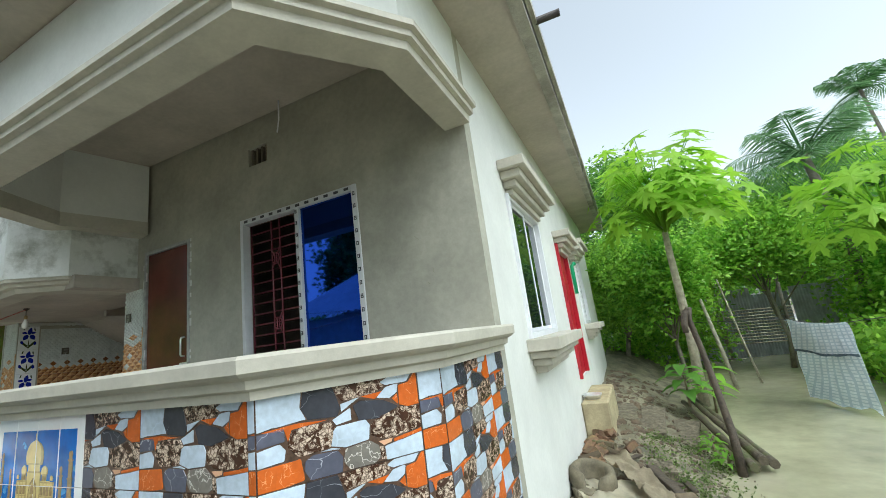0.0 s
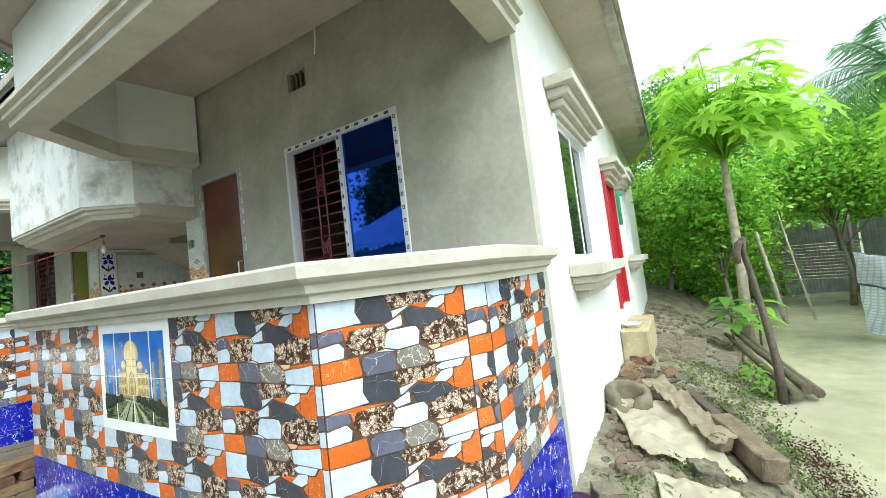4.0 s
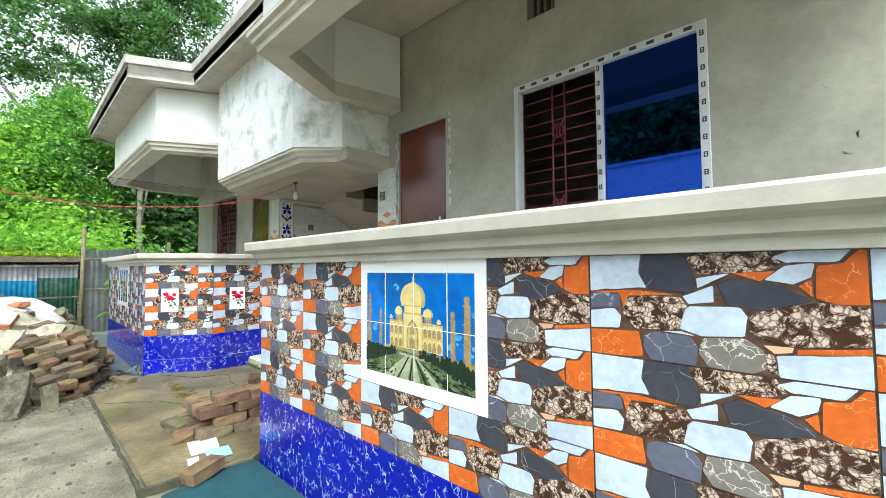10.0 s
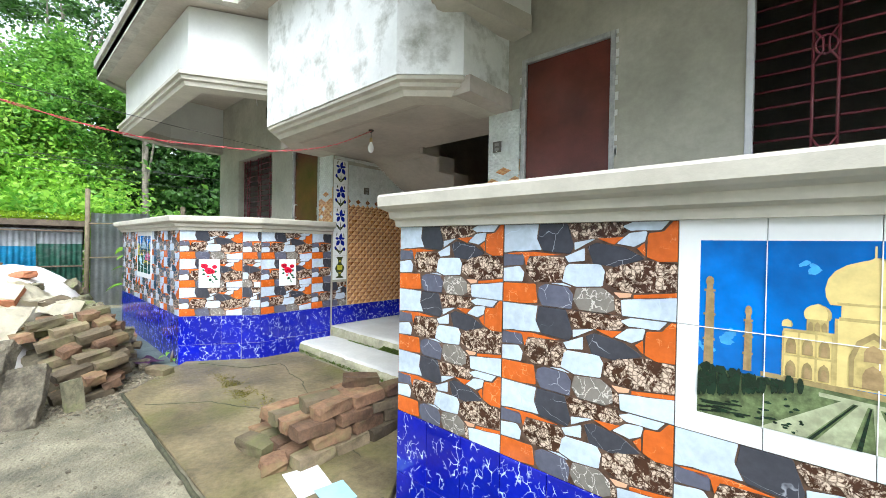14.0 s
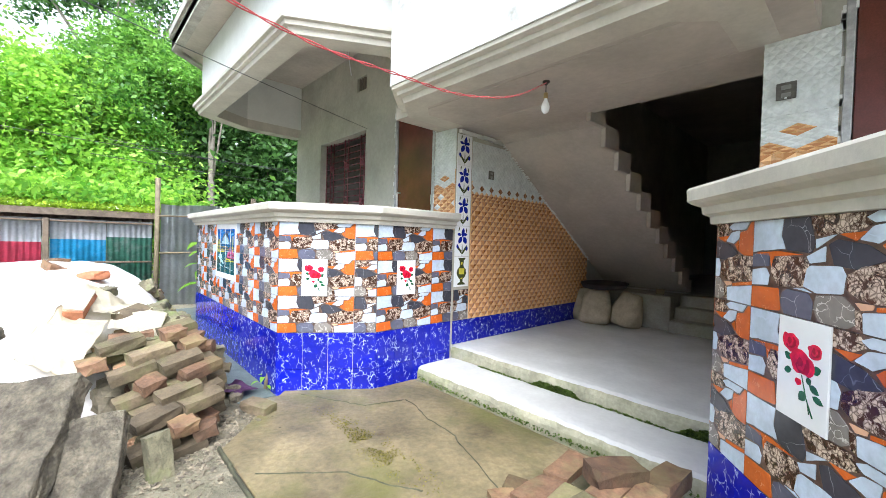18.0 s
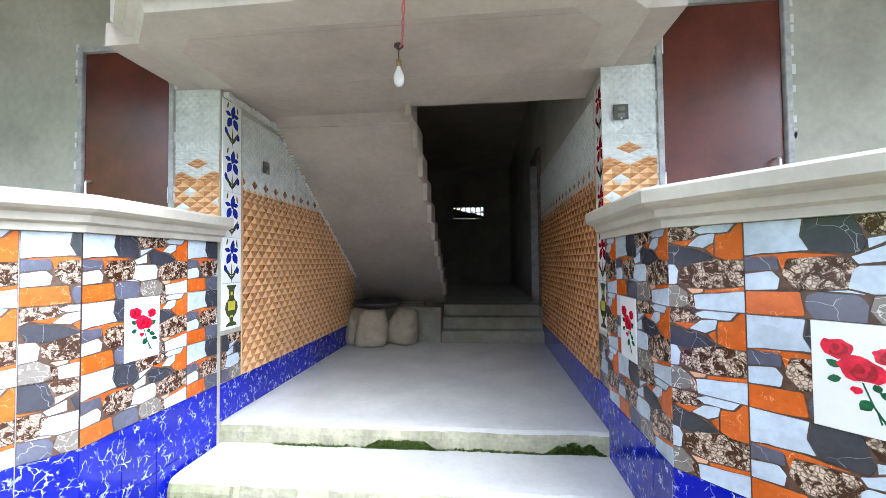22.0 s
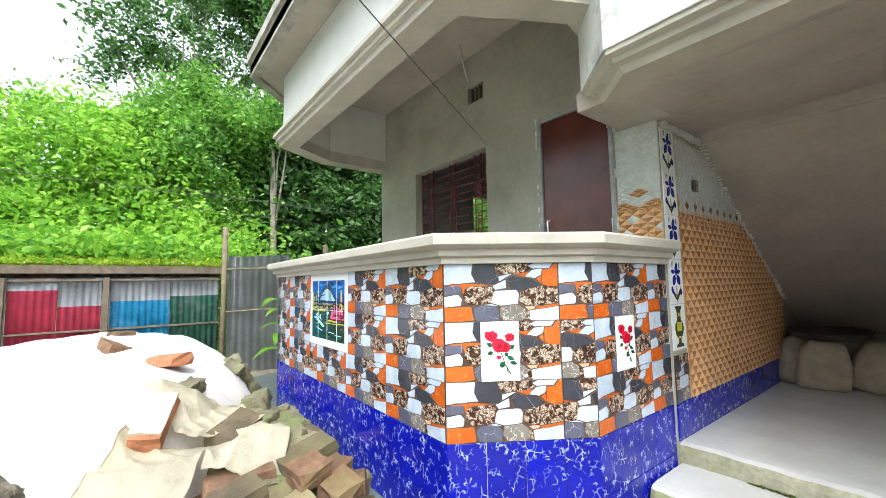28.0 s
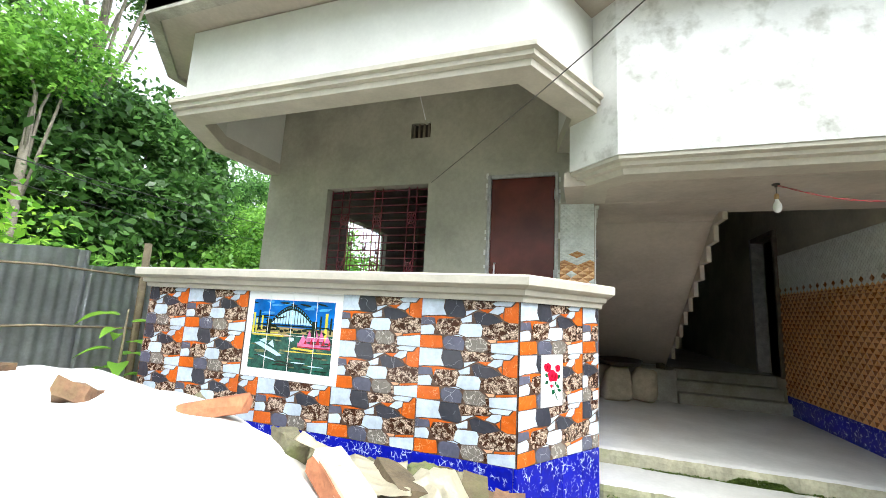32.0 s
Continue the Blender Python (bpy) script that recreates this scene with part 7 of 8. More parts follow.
broad_plant("young_plant", "young plant with long green leaves by the low wall", (-11.42, 1.32, 0.0), 1.22, 13, 0.30, 61, LEAF_LIGHT)
broad_plant("young_plant", "broad-leaved bush beside the papaya trunk", (0.55, 8.0, -0.15), 0.75, 16, 0.36, 62, LEAF_MID)
broad_plant("young_plant", "broad-leaved bush beside the papaya trunk", (0.95, 8.4, -0.25), 0.7, 14, 0.34, 63, LEAF_LIGHT)
broad_plant("weed", "small weed at the foot of the wall", (-7.92, 1.02, 0.0), 0.14, 6, 0.07, 64, LEAF_LIGHT)
for k, (x, y) in enumerate(((0.62, 5.7), (0.55, 6.1), (0.6, 6.5))):
    broad_plant("weed", "green weeds beside the log", (x, y, ground_z(x, y)), 0.22, 16, 0.11, 70 + k, LEAF_LIGHT)

# low weeds over the bank, and moss on the apron
WEED = leafy("low_weed", (0.07, 0.11, 0.03), (0.24, 0.33, 0.10), 0.7)
pts = []
for k in range(190):
    x, y = rng.uniform(-0.15, 0.62), rng.uniform(3.5, 6.6)
    if k > 150:
        x, y = rng.uniform(-0.6, 0.55), rng.uniform(2.1, 3.3)
    if x < 0.15 and y < 4.6 and k <= 150:
        continue
    q = rng.normal(size=(26, 3)) * np.array([0.055, 0.055, 0.02])
    q += (x, y, ground_z(x, y) + 0.02)
    pts.append(q)
tagged(leaves("low_weeds", np.concatenate(pts), 0.035, WEED, seed=93, droop=-0.4), "thin low green weeds on the muddy bank", "weeds", kind="stuff")
DRY_MOSS = leafy("dry_moss", (0.09, 0.085, 0.02), (0.30, 0.27, 0.07), 0.85)
n = 2600
q = np.stack([-6.45 + 0.27 * rng.normal(size=n), 1.16 + 0.05 * rng.normal(size=n), 0.046 + 0.006 * rng.rand(n)], 1)
keep = np.array([noise.noise((a * 9, b * 9, 3.0)) > -0.08 for a, b, c in q])
tagged(leaves("apron_moss", q[keep], 0.009, DRY_MOSS, seed=94, droop=0.0, aspect=0.9), "patch of yellow-green moss on the apron", "moss", kind="stuff")

LITTER = leafy("leaf_litter", (0.03, 0.018, 0.010), (0.13, 0.075, 0.04), 0.8)
pts = []
for k in range(2600):
    t_ = rng.rand()
    x, y = 0.60 + 0.22 * t_ + rng.normal() * 0.10, 4.5 - 1.9 * t_ + rng.normal() * 0.1
    pts.append((x, y, max(ground_z(x, y), -0.295) + 0.008 + 0.02 * rng.rand()))
for k in range(900):
    x, y = -0.7 + 1.5 * rng.rand(), rng.uniform(2.4, 9.0)
    pts.append((x, y, max(ground_z(x, y), -0.295) + 0.006))
tagged(leaves("leaf_litter", np.array(pts), 0.024, LITTER, seed=91, droop=0.0), "dark wet leaf litter along the water's edge", "leaf litter", kind="stuff")

# woods all round in the distance, and trees across the yard behind the walker
rng = np.random.RandomState(77)
pos = []
for k in range(1500):
    a = rng.uniform(0, 2 * math.pi)
    r = rng.uniform(33, 40)
    x, y = -6 + r * math.cos(a), 3 + r * math.sin(a)
    top = 5.0 + 2.0 * noise.noise((math.cos(a) * 5, math.sin(a) * 5, 1.0))
    pos.append(np.array([x, y, rng.rand() ** 0.8 * top]) + rng.normal(size=(40, 3)) * 0.7)
tagged(leaves("far_woods", np.concatenate(pos), 0.55, LEAF_MID, seed=78), "distant woods round the village", "woods", kind="stuff")
for x, r, k in ((-13.0, 3.2, 81), (-7.5, 3.4, 82), (-2.0, 3.4, 83), (3.5, 3.2, 84)):
    tree("broad_tree", "dense leafy tree behind the tin-roofed house", (x, -15, 0), (x, -15, 6.3), (r, 2.2, 4.4), 0.50, LEAF_DARK, 420, 45, 0.55, 0.25, seed=k, hollow=0.25)


# ---- glazed tiles ----
from functools import lru_cache

TW, TH = 0.61, 0.304
STONES = [WHITE_STONE, DARK_STONE, BROWN_STONE, SLATE_STONE, ORANGE_STONE, GREY_STONE, PEACH_STONE, JOINT]
def clip(poly, nx_, ny_, c):
    """The part of a convex polygon where nx*x + ny*y <= c."""
    out = []
    for i, p in enumerate(poly):
        q = poly[(i + 1) % len(poly)]
        dp, dq = nx_ * p[0] + ny_ * p[1] - c, nx_ * q[0] + ny_ * q[1] - c
        if dp <= 0:
            out.append(p)
        if dp * dq < 0:
            t = dp / (dp - dq)
            out.append((p[0] + (q[0] - p[0]) * t, p[1] + (q[1] - p[1]) * t))
    return out


CELLS = []


def stone(k, *corners):
    """A printed stone of material k with the given corners, in parts of the tile from its top left; its corners are worn round."""
    n_ = len(corners)
    pts = []
    for i, (u, v) in enumerate(corners):
        (a, b), (c, d) = corners[i - 1], corners[(i + 1) % n_]
        for t, (p, q) in ((0.17, (a, b)), (0.05, (a, b)), (0.05, (c, d)), (0.17, (c, d))):
            on_edge = (u in (0, 1) and p == u) or (v in (0, 1) and q == v)
            x, y = u + (p - u) * t, v + (q - v) * t
            if not on_edge:
                x += 0.006 * noise.noise((x * 19, y * 11, k))
                y += 0.010 * noise.noise((x * 19, y * 11, k + 5))
            pts.append((x, y))
    cx, cy = sum(p[0] for p in pts) / len(pts), sum(p[1] for p in pts) / len(pts)
    w_ = max(p[0] for p in pts) - min(p[0] for p in pts)
    h_ = max(p[1] for p in pts) - min(p[1] for p in pts)
    pts = [((cx + (x - cx) * (1 + 0.005 / w_)) * TW, (1 - (cy + (y - cy) * (1 + 0.010 / h_))) * TH) for x, y in pts]
    CELLS.append((k, pts))


W, D, B, S, O, G, P = range(7)
stone(W, (0, 0), (0.25, 0), (0.235, 0.18), (0.27, 0.32), (0.10, 0.34), (0, 0.36))
stone(D, (0.26, 0), (0.43, 0), (0.475, 0.26), (0.45, 0.36), (0.28, 0.33), (0.245, 0.19))
stone(O, (0.02, 0.37), (0.20, 0.345), (0.40, 0.375), (0.19, 0.40), (0.165, 0.52), (0.15, 0.40))
stone(S, (0, 0.385), (0.145, 0.375), (0.15, 0.51), (0, 0.54))
stone(B, (0.18, 0.43), (0.25, 0.395), (0.41, 0.40), (0.435, 0.48), (0.405, 0.69), (0.22, 0.71), (0.165, 0.58))
stone(W, (0, 0.57), (0.12, 0.53), (0.155, 0.60), (0.14, 0.715), (0, 0.735))
stone(O, (0, 0.755), (0.235, 0.74), (0.25, 0.97), (0.1, 1), (0, 1))
stone(S, (0.26, 0.77), (0.30, 0.73), (0.44, 0.745), (0.472, 0.82), (0.465, 0.99), (0.28, 0.985), (0.25, 0.87))
stone(W, (0.34, 0.715), (0.41, 0.70), (0.46, 0.735))
stone(G, (0.49, 0.75), (0.64, 0.72), (0.70, 0.80), (0.705, 0.94), (0.66, 0.99), (0.51, 0.985), (0.475, 0.88))
stone(B, (0.44, 0.06), (0.47, 0), (0.73, 0), (0.765, 0.11), (0.70, 0.165), (0.485, 0.19))
stone(W, (0.478, 0.225), (0.595, 0.185), (0.52, 0.27), (0.48, 0.31))
stone(W, (0.42, 0.39), (0.535, 0.29), (0.54, 0.43), (0.445, 0.455))
stone(O, (0.605, 0.18), (0.745, 0.165), (0.695, 0.245))
stone(D, (0.55, 0.27), (0.60, 0.225), (0.74, 0.27), (0.85, 0.385), (0.71, 0.48), (0.585, 0.455))
stone(W, (0.425, 0.51), (0.45, 0.475), (0.625, 0.465), (0.65, 0.54), (0.635, 0.705), (0.485, 0.725), (0.41, 0.68))
stone(W, (0.735, 0.05), (0.80, 0), (0.96, 0), (0.925, 0.095), (0.78, 0.095))
stone(W, (0.77, 0.125), (0.855, 0.105), (0.85, 0.21), (0.795, 0.265), (0.712, 0.235))
stone(O, (0.865, 0.125), (0.94, 0.10), (0.975, 0), (1, 0), (1, 0.40), (0.92, 0.41), (0.858, 0.365))
stone(O, (0.81, 0.275), (0.852, 0.23), (0.85, 0.355))
stone(B, (0.66, 0.53), (0.735, 0.45), (0.87, 0.405), (1, 0.425), (1, 0.69), (0.80, 0.745), (0.715, 0.725), (0.655, 0.66))
stone(P, (0.70, 0.755), (0.79, 0.755), (0.785, 0.79), (0.73, 0.81))
stone(O, (0.80, 0.765), (1, 0.71), (1, 0.75), (0.80, 0.80))
stone(W, (0.735, 0.83), (0.85, 0.80), (1, 0.765), (1, 1), (0.75, 1))
stone(B, (0.705, 0.82), (0.728, 0.83), (0.745, 0.97), (0.712, 0.97))


@lru_cache(maxsize=None)
def stone_tile(u0, u1, h):
    """Mesh of a stone-pattern tile, cut to u0..u1 of its length and h of its height from the top."""
    bm = bmesh.new()
    rnd = random.Random(9)
    x0, x1, zlo = u0 * TW, u1 * TW, TH - h
    g = 0.0008
    box(bm, g, x1 - x0 - g, -0.0095, 0.0, g, h - g, mi=7)
    for k, poly in CELLS:
        p = clip(clip(clip(poly, -1, 0, -x0 - 0.0012), 1, 0, x1 - 0.0012), 0, -1, -zlo - 0.0012)
        p = clip(p, 0, 1, TH - 0.0012) if len(p) > 2 else p
        if len(p) < 3:
            continue
        cx, cz = sum(a for a, b in p) / len(p), sum(b for a, b in p) / len(p)
        p = [(a + 0.0005 * (1 if a < cx else -1), b + 0.0005 * (1 if b < cz else -1)) for a, b in p]
        cx, cz = sum(a for a, b in p) / len(p), sum(b for a, b in p) / len(p)
        lo = [bm.verts.new((a - x0, -0.0094, b - zlo)) for a, b in p]
        hi = [bm.verts.new((cx + (a - cx) * 0.985 - x0, -0.0112, cz + (b - cz) * 0.98 - zlo)) for a, b in p]
        n_ = len(p)
        try:
            f = bm.faces.new(hi)
            f.material_index = k
            for i in range(n_):
                q = bm.faces.new((lo[i], lo[(i + 1) % n_], hi[(i + 1) % n_], hi[i]))
                q.material_index = k
        except ValueError:
            pass
    bmesh.ops.recalc_face_normals(bm, faces=bm.faces[:])
    me = bpy.data.meshes.new("stone_tile")
    bm.to_mesh(me)
    bm.free()
    for m in STONES:
        me.materials.append(m)
    return me


def seg_frame(a, b):
    d = (Vector(b) - Vector(a)).normalized()
    return d, Vector((d.y, -d.x)), (Vector(b) - Vector(a)).length


def wall_pose(a, b, s, z, out=0.0):
    """The pose of a tile whose lower left corner stands s along the plan line a-b at height z; its face looks along local -y."""
    d, n_, _ = seg_frame(a, b)
    m = Matrix(((d.x, -n_.x, 0, a[0] + d.x * s + n_.x * out), (d.y, -n_.y, 0, a[1] + d.y * s + n_.y * out), (0, 0, 1, z), (0, 0, 0, 1)))
    return m


def put(name, me, m, parent):
    ob = new(name, me)
    ob.parent = parent
    ob.matrix_basis = m
    return ob


def stones(a, b, parent, dz, rows):
    """rows: for each course from the top, (start, end) runs of tiles along the wall, each with its first cut."""
    for r, runs in enumerate(rows):
        z = 1.405 + dz - TH * (r + 1)
        for s, u0, u1 in runs:
            put("stone_tile", stone_tile(round(u0, 3), round(u1, 3), TH), wall_pose(a, b, s, z, -0.012), parent)


def run(lengths):
    """Tiles laid end to end: each of the given length, full ones whole, others cut."""
    out, s = [], 0.0
    for L in lengths:
        if L < 0:
            s -= L
            continue
        c = min(1.0, L / TW)
        out.append((s, 1 - c if L < TW - 0.02 and not out else 0.0, 1.0 if (L >= TW - 0.02 or not out) else c))
        s += L
    return out


wr, wl = bpy.data.objects["wall_veranda_right"], bpy.data.objects["wall_veranda_left"]
R, L_ = RIGHT, LEFT
stones(R[0], R[1], wr, RDROP, [run([0.19, TW])] * 3)
stones(R[1], R[2], wr, RDROP, [run([0.25, TW])] * 3)
top = [(0.0, 0, 1), (0.611, 0, 1), (2.034, 0.336, 1), (2.440, 0, 1), (3.051, 0, 0.055)]
stones(R[2], R[3], wr, RDROP, [top, top, [(0.0, 0, 1), (0.611, 0, 1), (1.221, 0, 1), (1.831, 0, 1), (2.442, 0, 1), (3.053, 0, 0.052)]])
stones(R[3], R[4], wr, RDROP, [[(0.004, 0, 1), (0.616, 0.0, 0.18)], [(0.004, 0, 1), (0.616, 0.12, 0.30)], [(0.004, 0, 1), (0.616, 0.75, 0.93)]])
stones(R[4], R[5], wr, RDROP, [[(0.004, 0, 1), (0.616, 0, 0.475)]] * 3)
stones(L_[0], L_[1], wl, LRISE, [[(0.0, 0.53, 1), (0.288, 0, 1)]] * 3)
stones(L_[1], L_[2], wl, LRISE, [[(0.002, 0.835, 1), (0.104, 0, 1)]] * 3)
top = [(0.004, 0.285, 1), (0.442, 0, 1), (1.874, 0.045, 1), (2.454, 0, 1)]
stones(L_[2], L_[3], wl, LRISE, [top, top, [(0.004, 0.285, 1), (0.442, 0, 1), (1.056, 0.72, 1), (1.228, 0, 1), (1.841, 0, 1), (2.454, 0, 1)]])
stones(L_[3], L_[4], wl, LRISE, [[(0.0, 0, 1), (0.612, 0.0, 0.30)], [(0.0, 0, 1), (0.612, 0.55, 0.85)], [(0.0, 0, 1), (0.612, 0.3, 0.60)]])
stones(L_[4], L_[5], wl, LRISE, [[(0.004, 0, 1), (0.616, 0, 0.43)]] * 3)


def plain_tile(name, w, h, material, d=0.0115):
    bm = bmesh.new()
    g = 0.0016 if name == "blue_tile" else 0.0008
    box(bm, g, w - g, -d, 0.0, g, h - g)
    bmesh.ops.bevel(bm, geom=[e for e in bm.edges if e.verts[0].co.y < -0.005 and e.verts[1].co.y < -0.005], offset=0.0012, segments=1, affect="EDGES")
    me = bpy.data.meshes.new(name)
    bm.to_mesh(me)
    bm.free()
    me.materials.append(material)
    return me


BW, BH = 0.2035, 0.305
blue_cache = {}
def blue_run(a, b, parent, z_top, z_bot, s0=0.0, s1=None, out=-0.012):
    _, _, ln = seg_frame(a, b)
    s, end = s0, (ln if s1 is None else s1)
    while s < end - 0.01:
        w = round(min(BW, end - s), 4)
        z = z_top
        while z > z_bot + 0.01:
            h = round(min(BH, z - z_bot), 4)
            if (w, h) not in blue_cache:
                blue_cache[(w, h)] = plain_tile("blue_tile", w, h, BLUE)
            put("blue_tile", blue_cache[(w, h)], wall_pose(a, b, s, z - h, out), parent)
            z -= h
        s += w


for pts, par, dz in ((R, wr, RDROP), (L_, wl, LRISE)):
    for a, b in zip(pts, pts[1:]):
        blue_run(a, b, par, 1.405 + dz - 3 * TH, -0.03)
pl, pr = bpy.data.objects["wall_passage_left"], bpy.data.objects["wall_passage_right"]
LPASS = ((EX0 - 0.012, WALL), (EX0 - 0.012, 5.2))
RPASS = ((EX1 + 0.012, 5.24), (EX1 + 0.012, WALL))
blue_run(*LPASS, pl, 0.523, 0.287, 0.003, out=0.0)
blue_run(*RPASS, pr, 0.523, 0.287, out=0.0)


def quilt_mesh(name, w, h, nx_, nz_, mats, pick, relief=0.005, d=0.008):
    """A tile pressed into lozenges; pick(i, j, up, side) gives the material of each facet of the lozenge centred at
    half-steps i, j.
    """
    bm = bmesh.new()
    vs = {}
    for i in range(2 * nx_ + 1):
        for j in range(2 * nz_ + 1):
            rise = relief if (i + j) % 2 == 0 else 0.0
            x = min(max(w * i / (2 * nx_), 0.0008), w - 0.0008)
            z = min(max(h * j / (2 * nz_), 0.0008), h - 0.0008)
            vs[i, j] = bm.verts.new((x, -d - rise, z))
    for i in range(2 * nx_):
        for j in range(2 * nz_):
            hi_here = (i + j) % 2 == 0
            q = [(i, j), (i + 1, j), (i + 1, j + 1), (i, j + 1)]
            if hi_here:
                tris = (((i, j), (i + 1, j), (i, j + 1)), ((i + 1, j + 1), (i, j + 1), (i + 1, j)))
            else:
                tris = (((i + 1, j), (i + 1, j + 1), (i, j)), ((i, j + 1), (i, j), (i + 1, j + 1)))
            for t in tris:
                f = bm.faces.new([vs[p] for p in t])
                up = sum(p[1] for p in t[1:]) - 2 * t[0][1]
                side = sum(p[0] for p in t[1:]) - 2 * t[0][0]
                f.material_index = pick(*t[0], up, side)
    bmesh.ops.recalc_face_normals(bm, faces=bm.faces[:])
    if bm.faces[0].normal.y > 0:
        bmesh.ops.reverse_faces(bm, faces=bm.faces[:])
    box(bm, 0.0008, w - 0.0008, -d + 0.001, 0.0, 0.0008, h - 0.0008)
    me = bpy.data.meshes.new(name)
    bm.to_mesh(me)
    bm.free()
    for m in mats:
        me.materials.append(m)
    return me


QW, QH = 0.305, 0.2025
# relief shading put into the colours: facets facing up and left are paler
FOUR = [QUILT_LIT, QUILT, QUILT_HALF_SHADE, QUILT_SHADE]
facet_shade = lambda up, side: (0 if side < 0 else 1) if up > 0 else (2 if side < 0 else 3)
AMBER = quilt_mesh("relief_tile", QW, QH, 3, 2, FOUR, lambda i, j, up, side: facet_shade(up, side), 0.012)
BORDER = quilt_mesh("border_tile", QW, QH, 4, 3, FOUR + [QUILT_WHITE, QUILT_BROWN], lambda i, j, up, side: facet_shade(up, side) if j <= 2 else (5 if j == 4 and i % 4 == 0 else 4))
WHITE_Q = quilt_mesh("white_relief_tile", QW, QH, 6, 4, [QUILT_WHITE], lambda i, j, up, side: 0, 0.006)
LIGHT_Q = quilt_mesh("light_relief_tile", QW, QH, 3, 3, [QUILT_LIT, QUILT_LIGHT, QUILT, QUILT_HALF_SHADE, QUILT_WHITE], lambda i, j, up, side: 4 if (i + 2 * j) % 7 == 3 else facet_shade(up, side), 0.010)
# here too: upward amber facets painted lighter, downward ones as if shaded
LIGHT_B = quilt_mesh("light_border_tile", QW, QH, 4, 6, [QUILT_LIGHT, QUILT_WHITE, QUILT_HALF_SHADE], lambda i, j, up, side: (0 if up > 0 else 2) if (j <= 3 and abs(i - 4) >= 4 - (4 - j) * 1.3) or (6 <= j <= 8 and abs(i - 4) <= 2 - abs(j - 7) * 1.0) or j <= 0 else 1, 0.006)


def soffit_z(y):
    return 2.435 if y < 3.22 else 2.435 - (y - 3.22) * (2.435 - 0.80) / (5.78 - 3.22)


def quilt_wall(line, parent, flip, limit):
    n_ = 8
    for i in range(n_):
        s = (0.225 + i * QW) if not flip else (line[0][1] - WALL - 0.225 - (i + 1) * QW)
        y = WALL + 0.225 + i * QW
        if y + QW > 5.26:
            continue
        for r in range(9):
            z = 0.525 + r * QH
            if z + QH > 2.415 or (limit and z > soffit_z(y) - 0.02):
                continue
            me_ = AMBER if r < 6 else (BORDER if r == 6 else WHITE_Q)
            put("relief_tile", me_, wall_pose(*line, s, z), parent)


quilt_wall(LPASS, pl, False, True)
quilt_wall(RPASS, pr, True, False)
# ragged cement along the top of the left tiling
bm = bmesh.new()
rt = random.Random(8)
y = 2.6
while y < 5.3:
    z = min(2.405, soffit_z(y) - 0.01)
    r = rt.uniform(0.008, 0.022)
    box(bm, EX0 - 0.01, EX0 + rt.uniform(0.008, 0.03), y, y + 0.03, z - r, z + 0.02)
    y += 0.03
tagged(part("cement_bead", bm, PRIMER), "ragged white cement bead along the stair soffit", "trim", kind="structure")
# piers
wfl, wfr = bpy.data.objects["wall_front_left"], bpy.data.objects["wall_front_right"]
for x0_, par in ((-7.562, wfl), (-4.856, wfr)):
    for r in range(6):
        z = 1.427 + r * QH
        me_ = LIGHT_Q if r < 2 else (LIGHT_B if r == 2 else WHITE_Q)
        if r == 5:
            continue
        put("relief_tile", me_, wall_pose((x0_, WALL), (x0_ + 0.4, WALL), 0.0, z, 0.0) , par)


# ---- drawn tiles ----
def plate(bm, pts, d0, d1, mi=0):
    """A flat shape of (x, z) points standing from d0 to d1 out of the wall."""
    lo = [bm.verts.new((x, -d0, z)) for x, z in pts]
    hi = [bm.verts.new((x, -d1, z)) for x, z in pts]
    n_ = len(pts)
    fs = [bm.faces.new(hi)]
    for i in range(n_):
        fs.append(bm.faces.new((lo[i], lo[(i + 1) % n_], hi[(i + 1) % n_], hi[i])))
    for f in fs:
        f.material_index = mi
    bmesh.ops.recalc_face_normals(bm, faces=fs)
    if fs[0].normal.y > 0:
        bmesh.ops.reverse_faces(bm, faces=fs)


def ell(cx, cz, rx, rz, rot=0.0, n_=16, wob=0.0, seed=0.0, point=1.0):
    c, s = math.cos(radians(rot)), math.sin(radians(rot))
    out = []
    for k in range(n_):
        a = 2 * math.pi * k / n_
        r = 1 + wob * noise.noise((math.cos(a) * 1.5, math.sin(a) * 1.5, seed))
        x = rx * r * math.copysign(abs(math.cos(a)) ** point, math.cos(a))
        z = rz * r * math.sin(a)
        out.append((cx + x * c - z * s, cz + x * s + z * c))
    return out


def leaf_pts(x, z, L, w, rot):
    c, s = math.cos(radians(rot)), math.sin(radians(rot))
    out = []
    for u, v in ((0, 0), (0.25, 0.8), (0.55, 1.0), (0.8, 0.6), (1, 0), (0.75, -0.7), (0.45, -1.0), (0.2, -0.7)):
        a, b = u * L, v * w
        out.append((x + a * c - b * s, z + a * s + b * c))
    return out


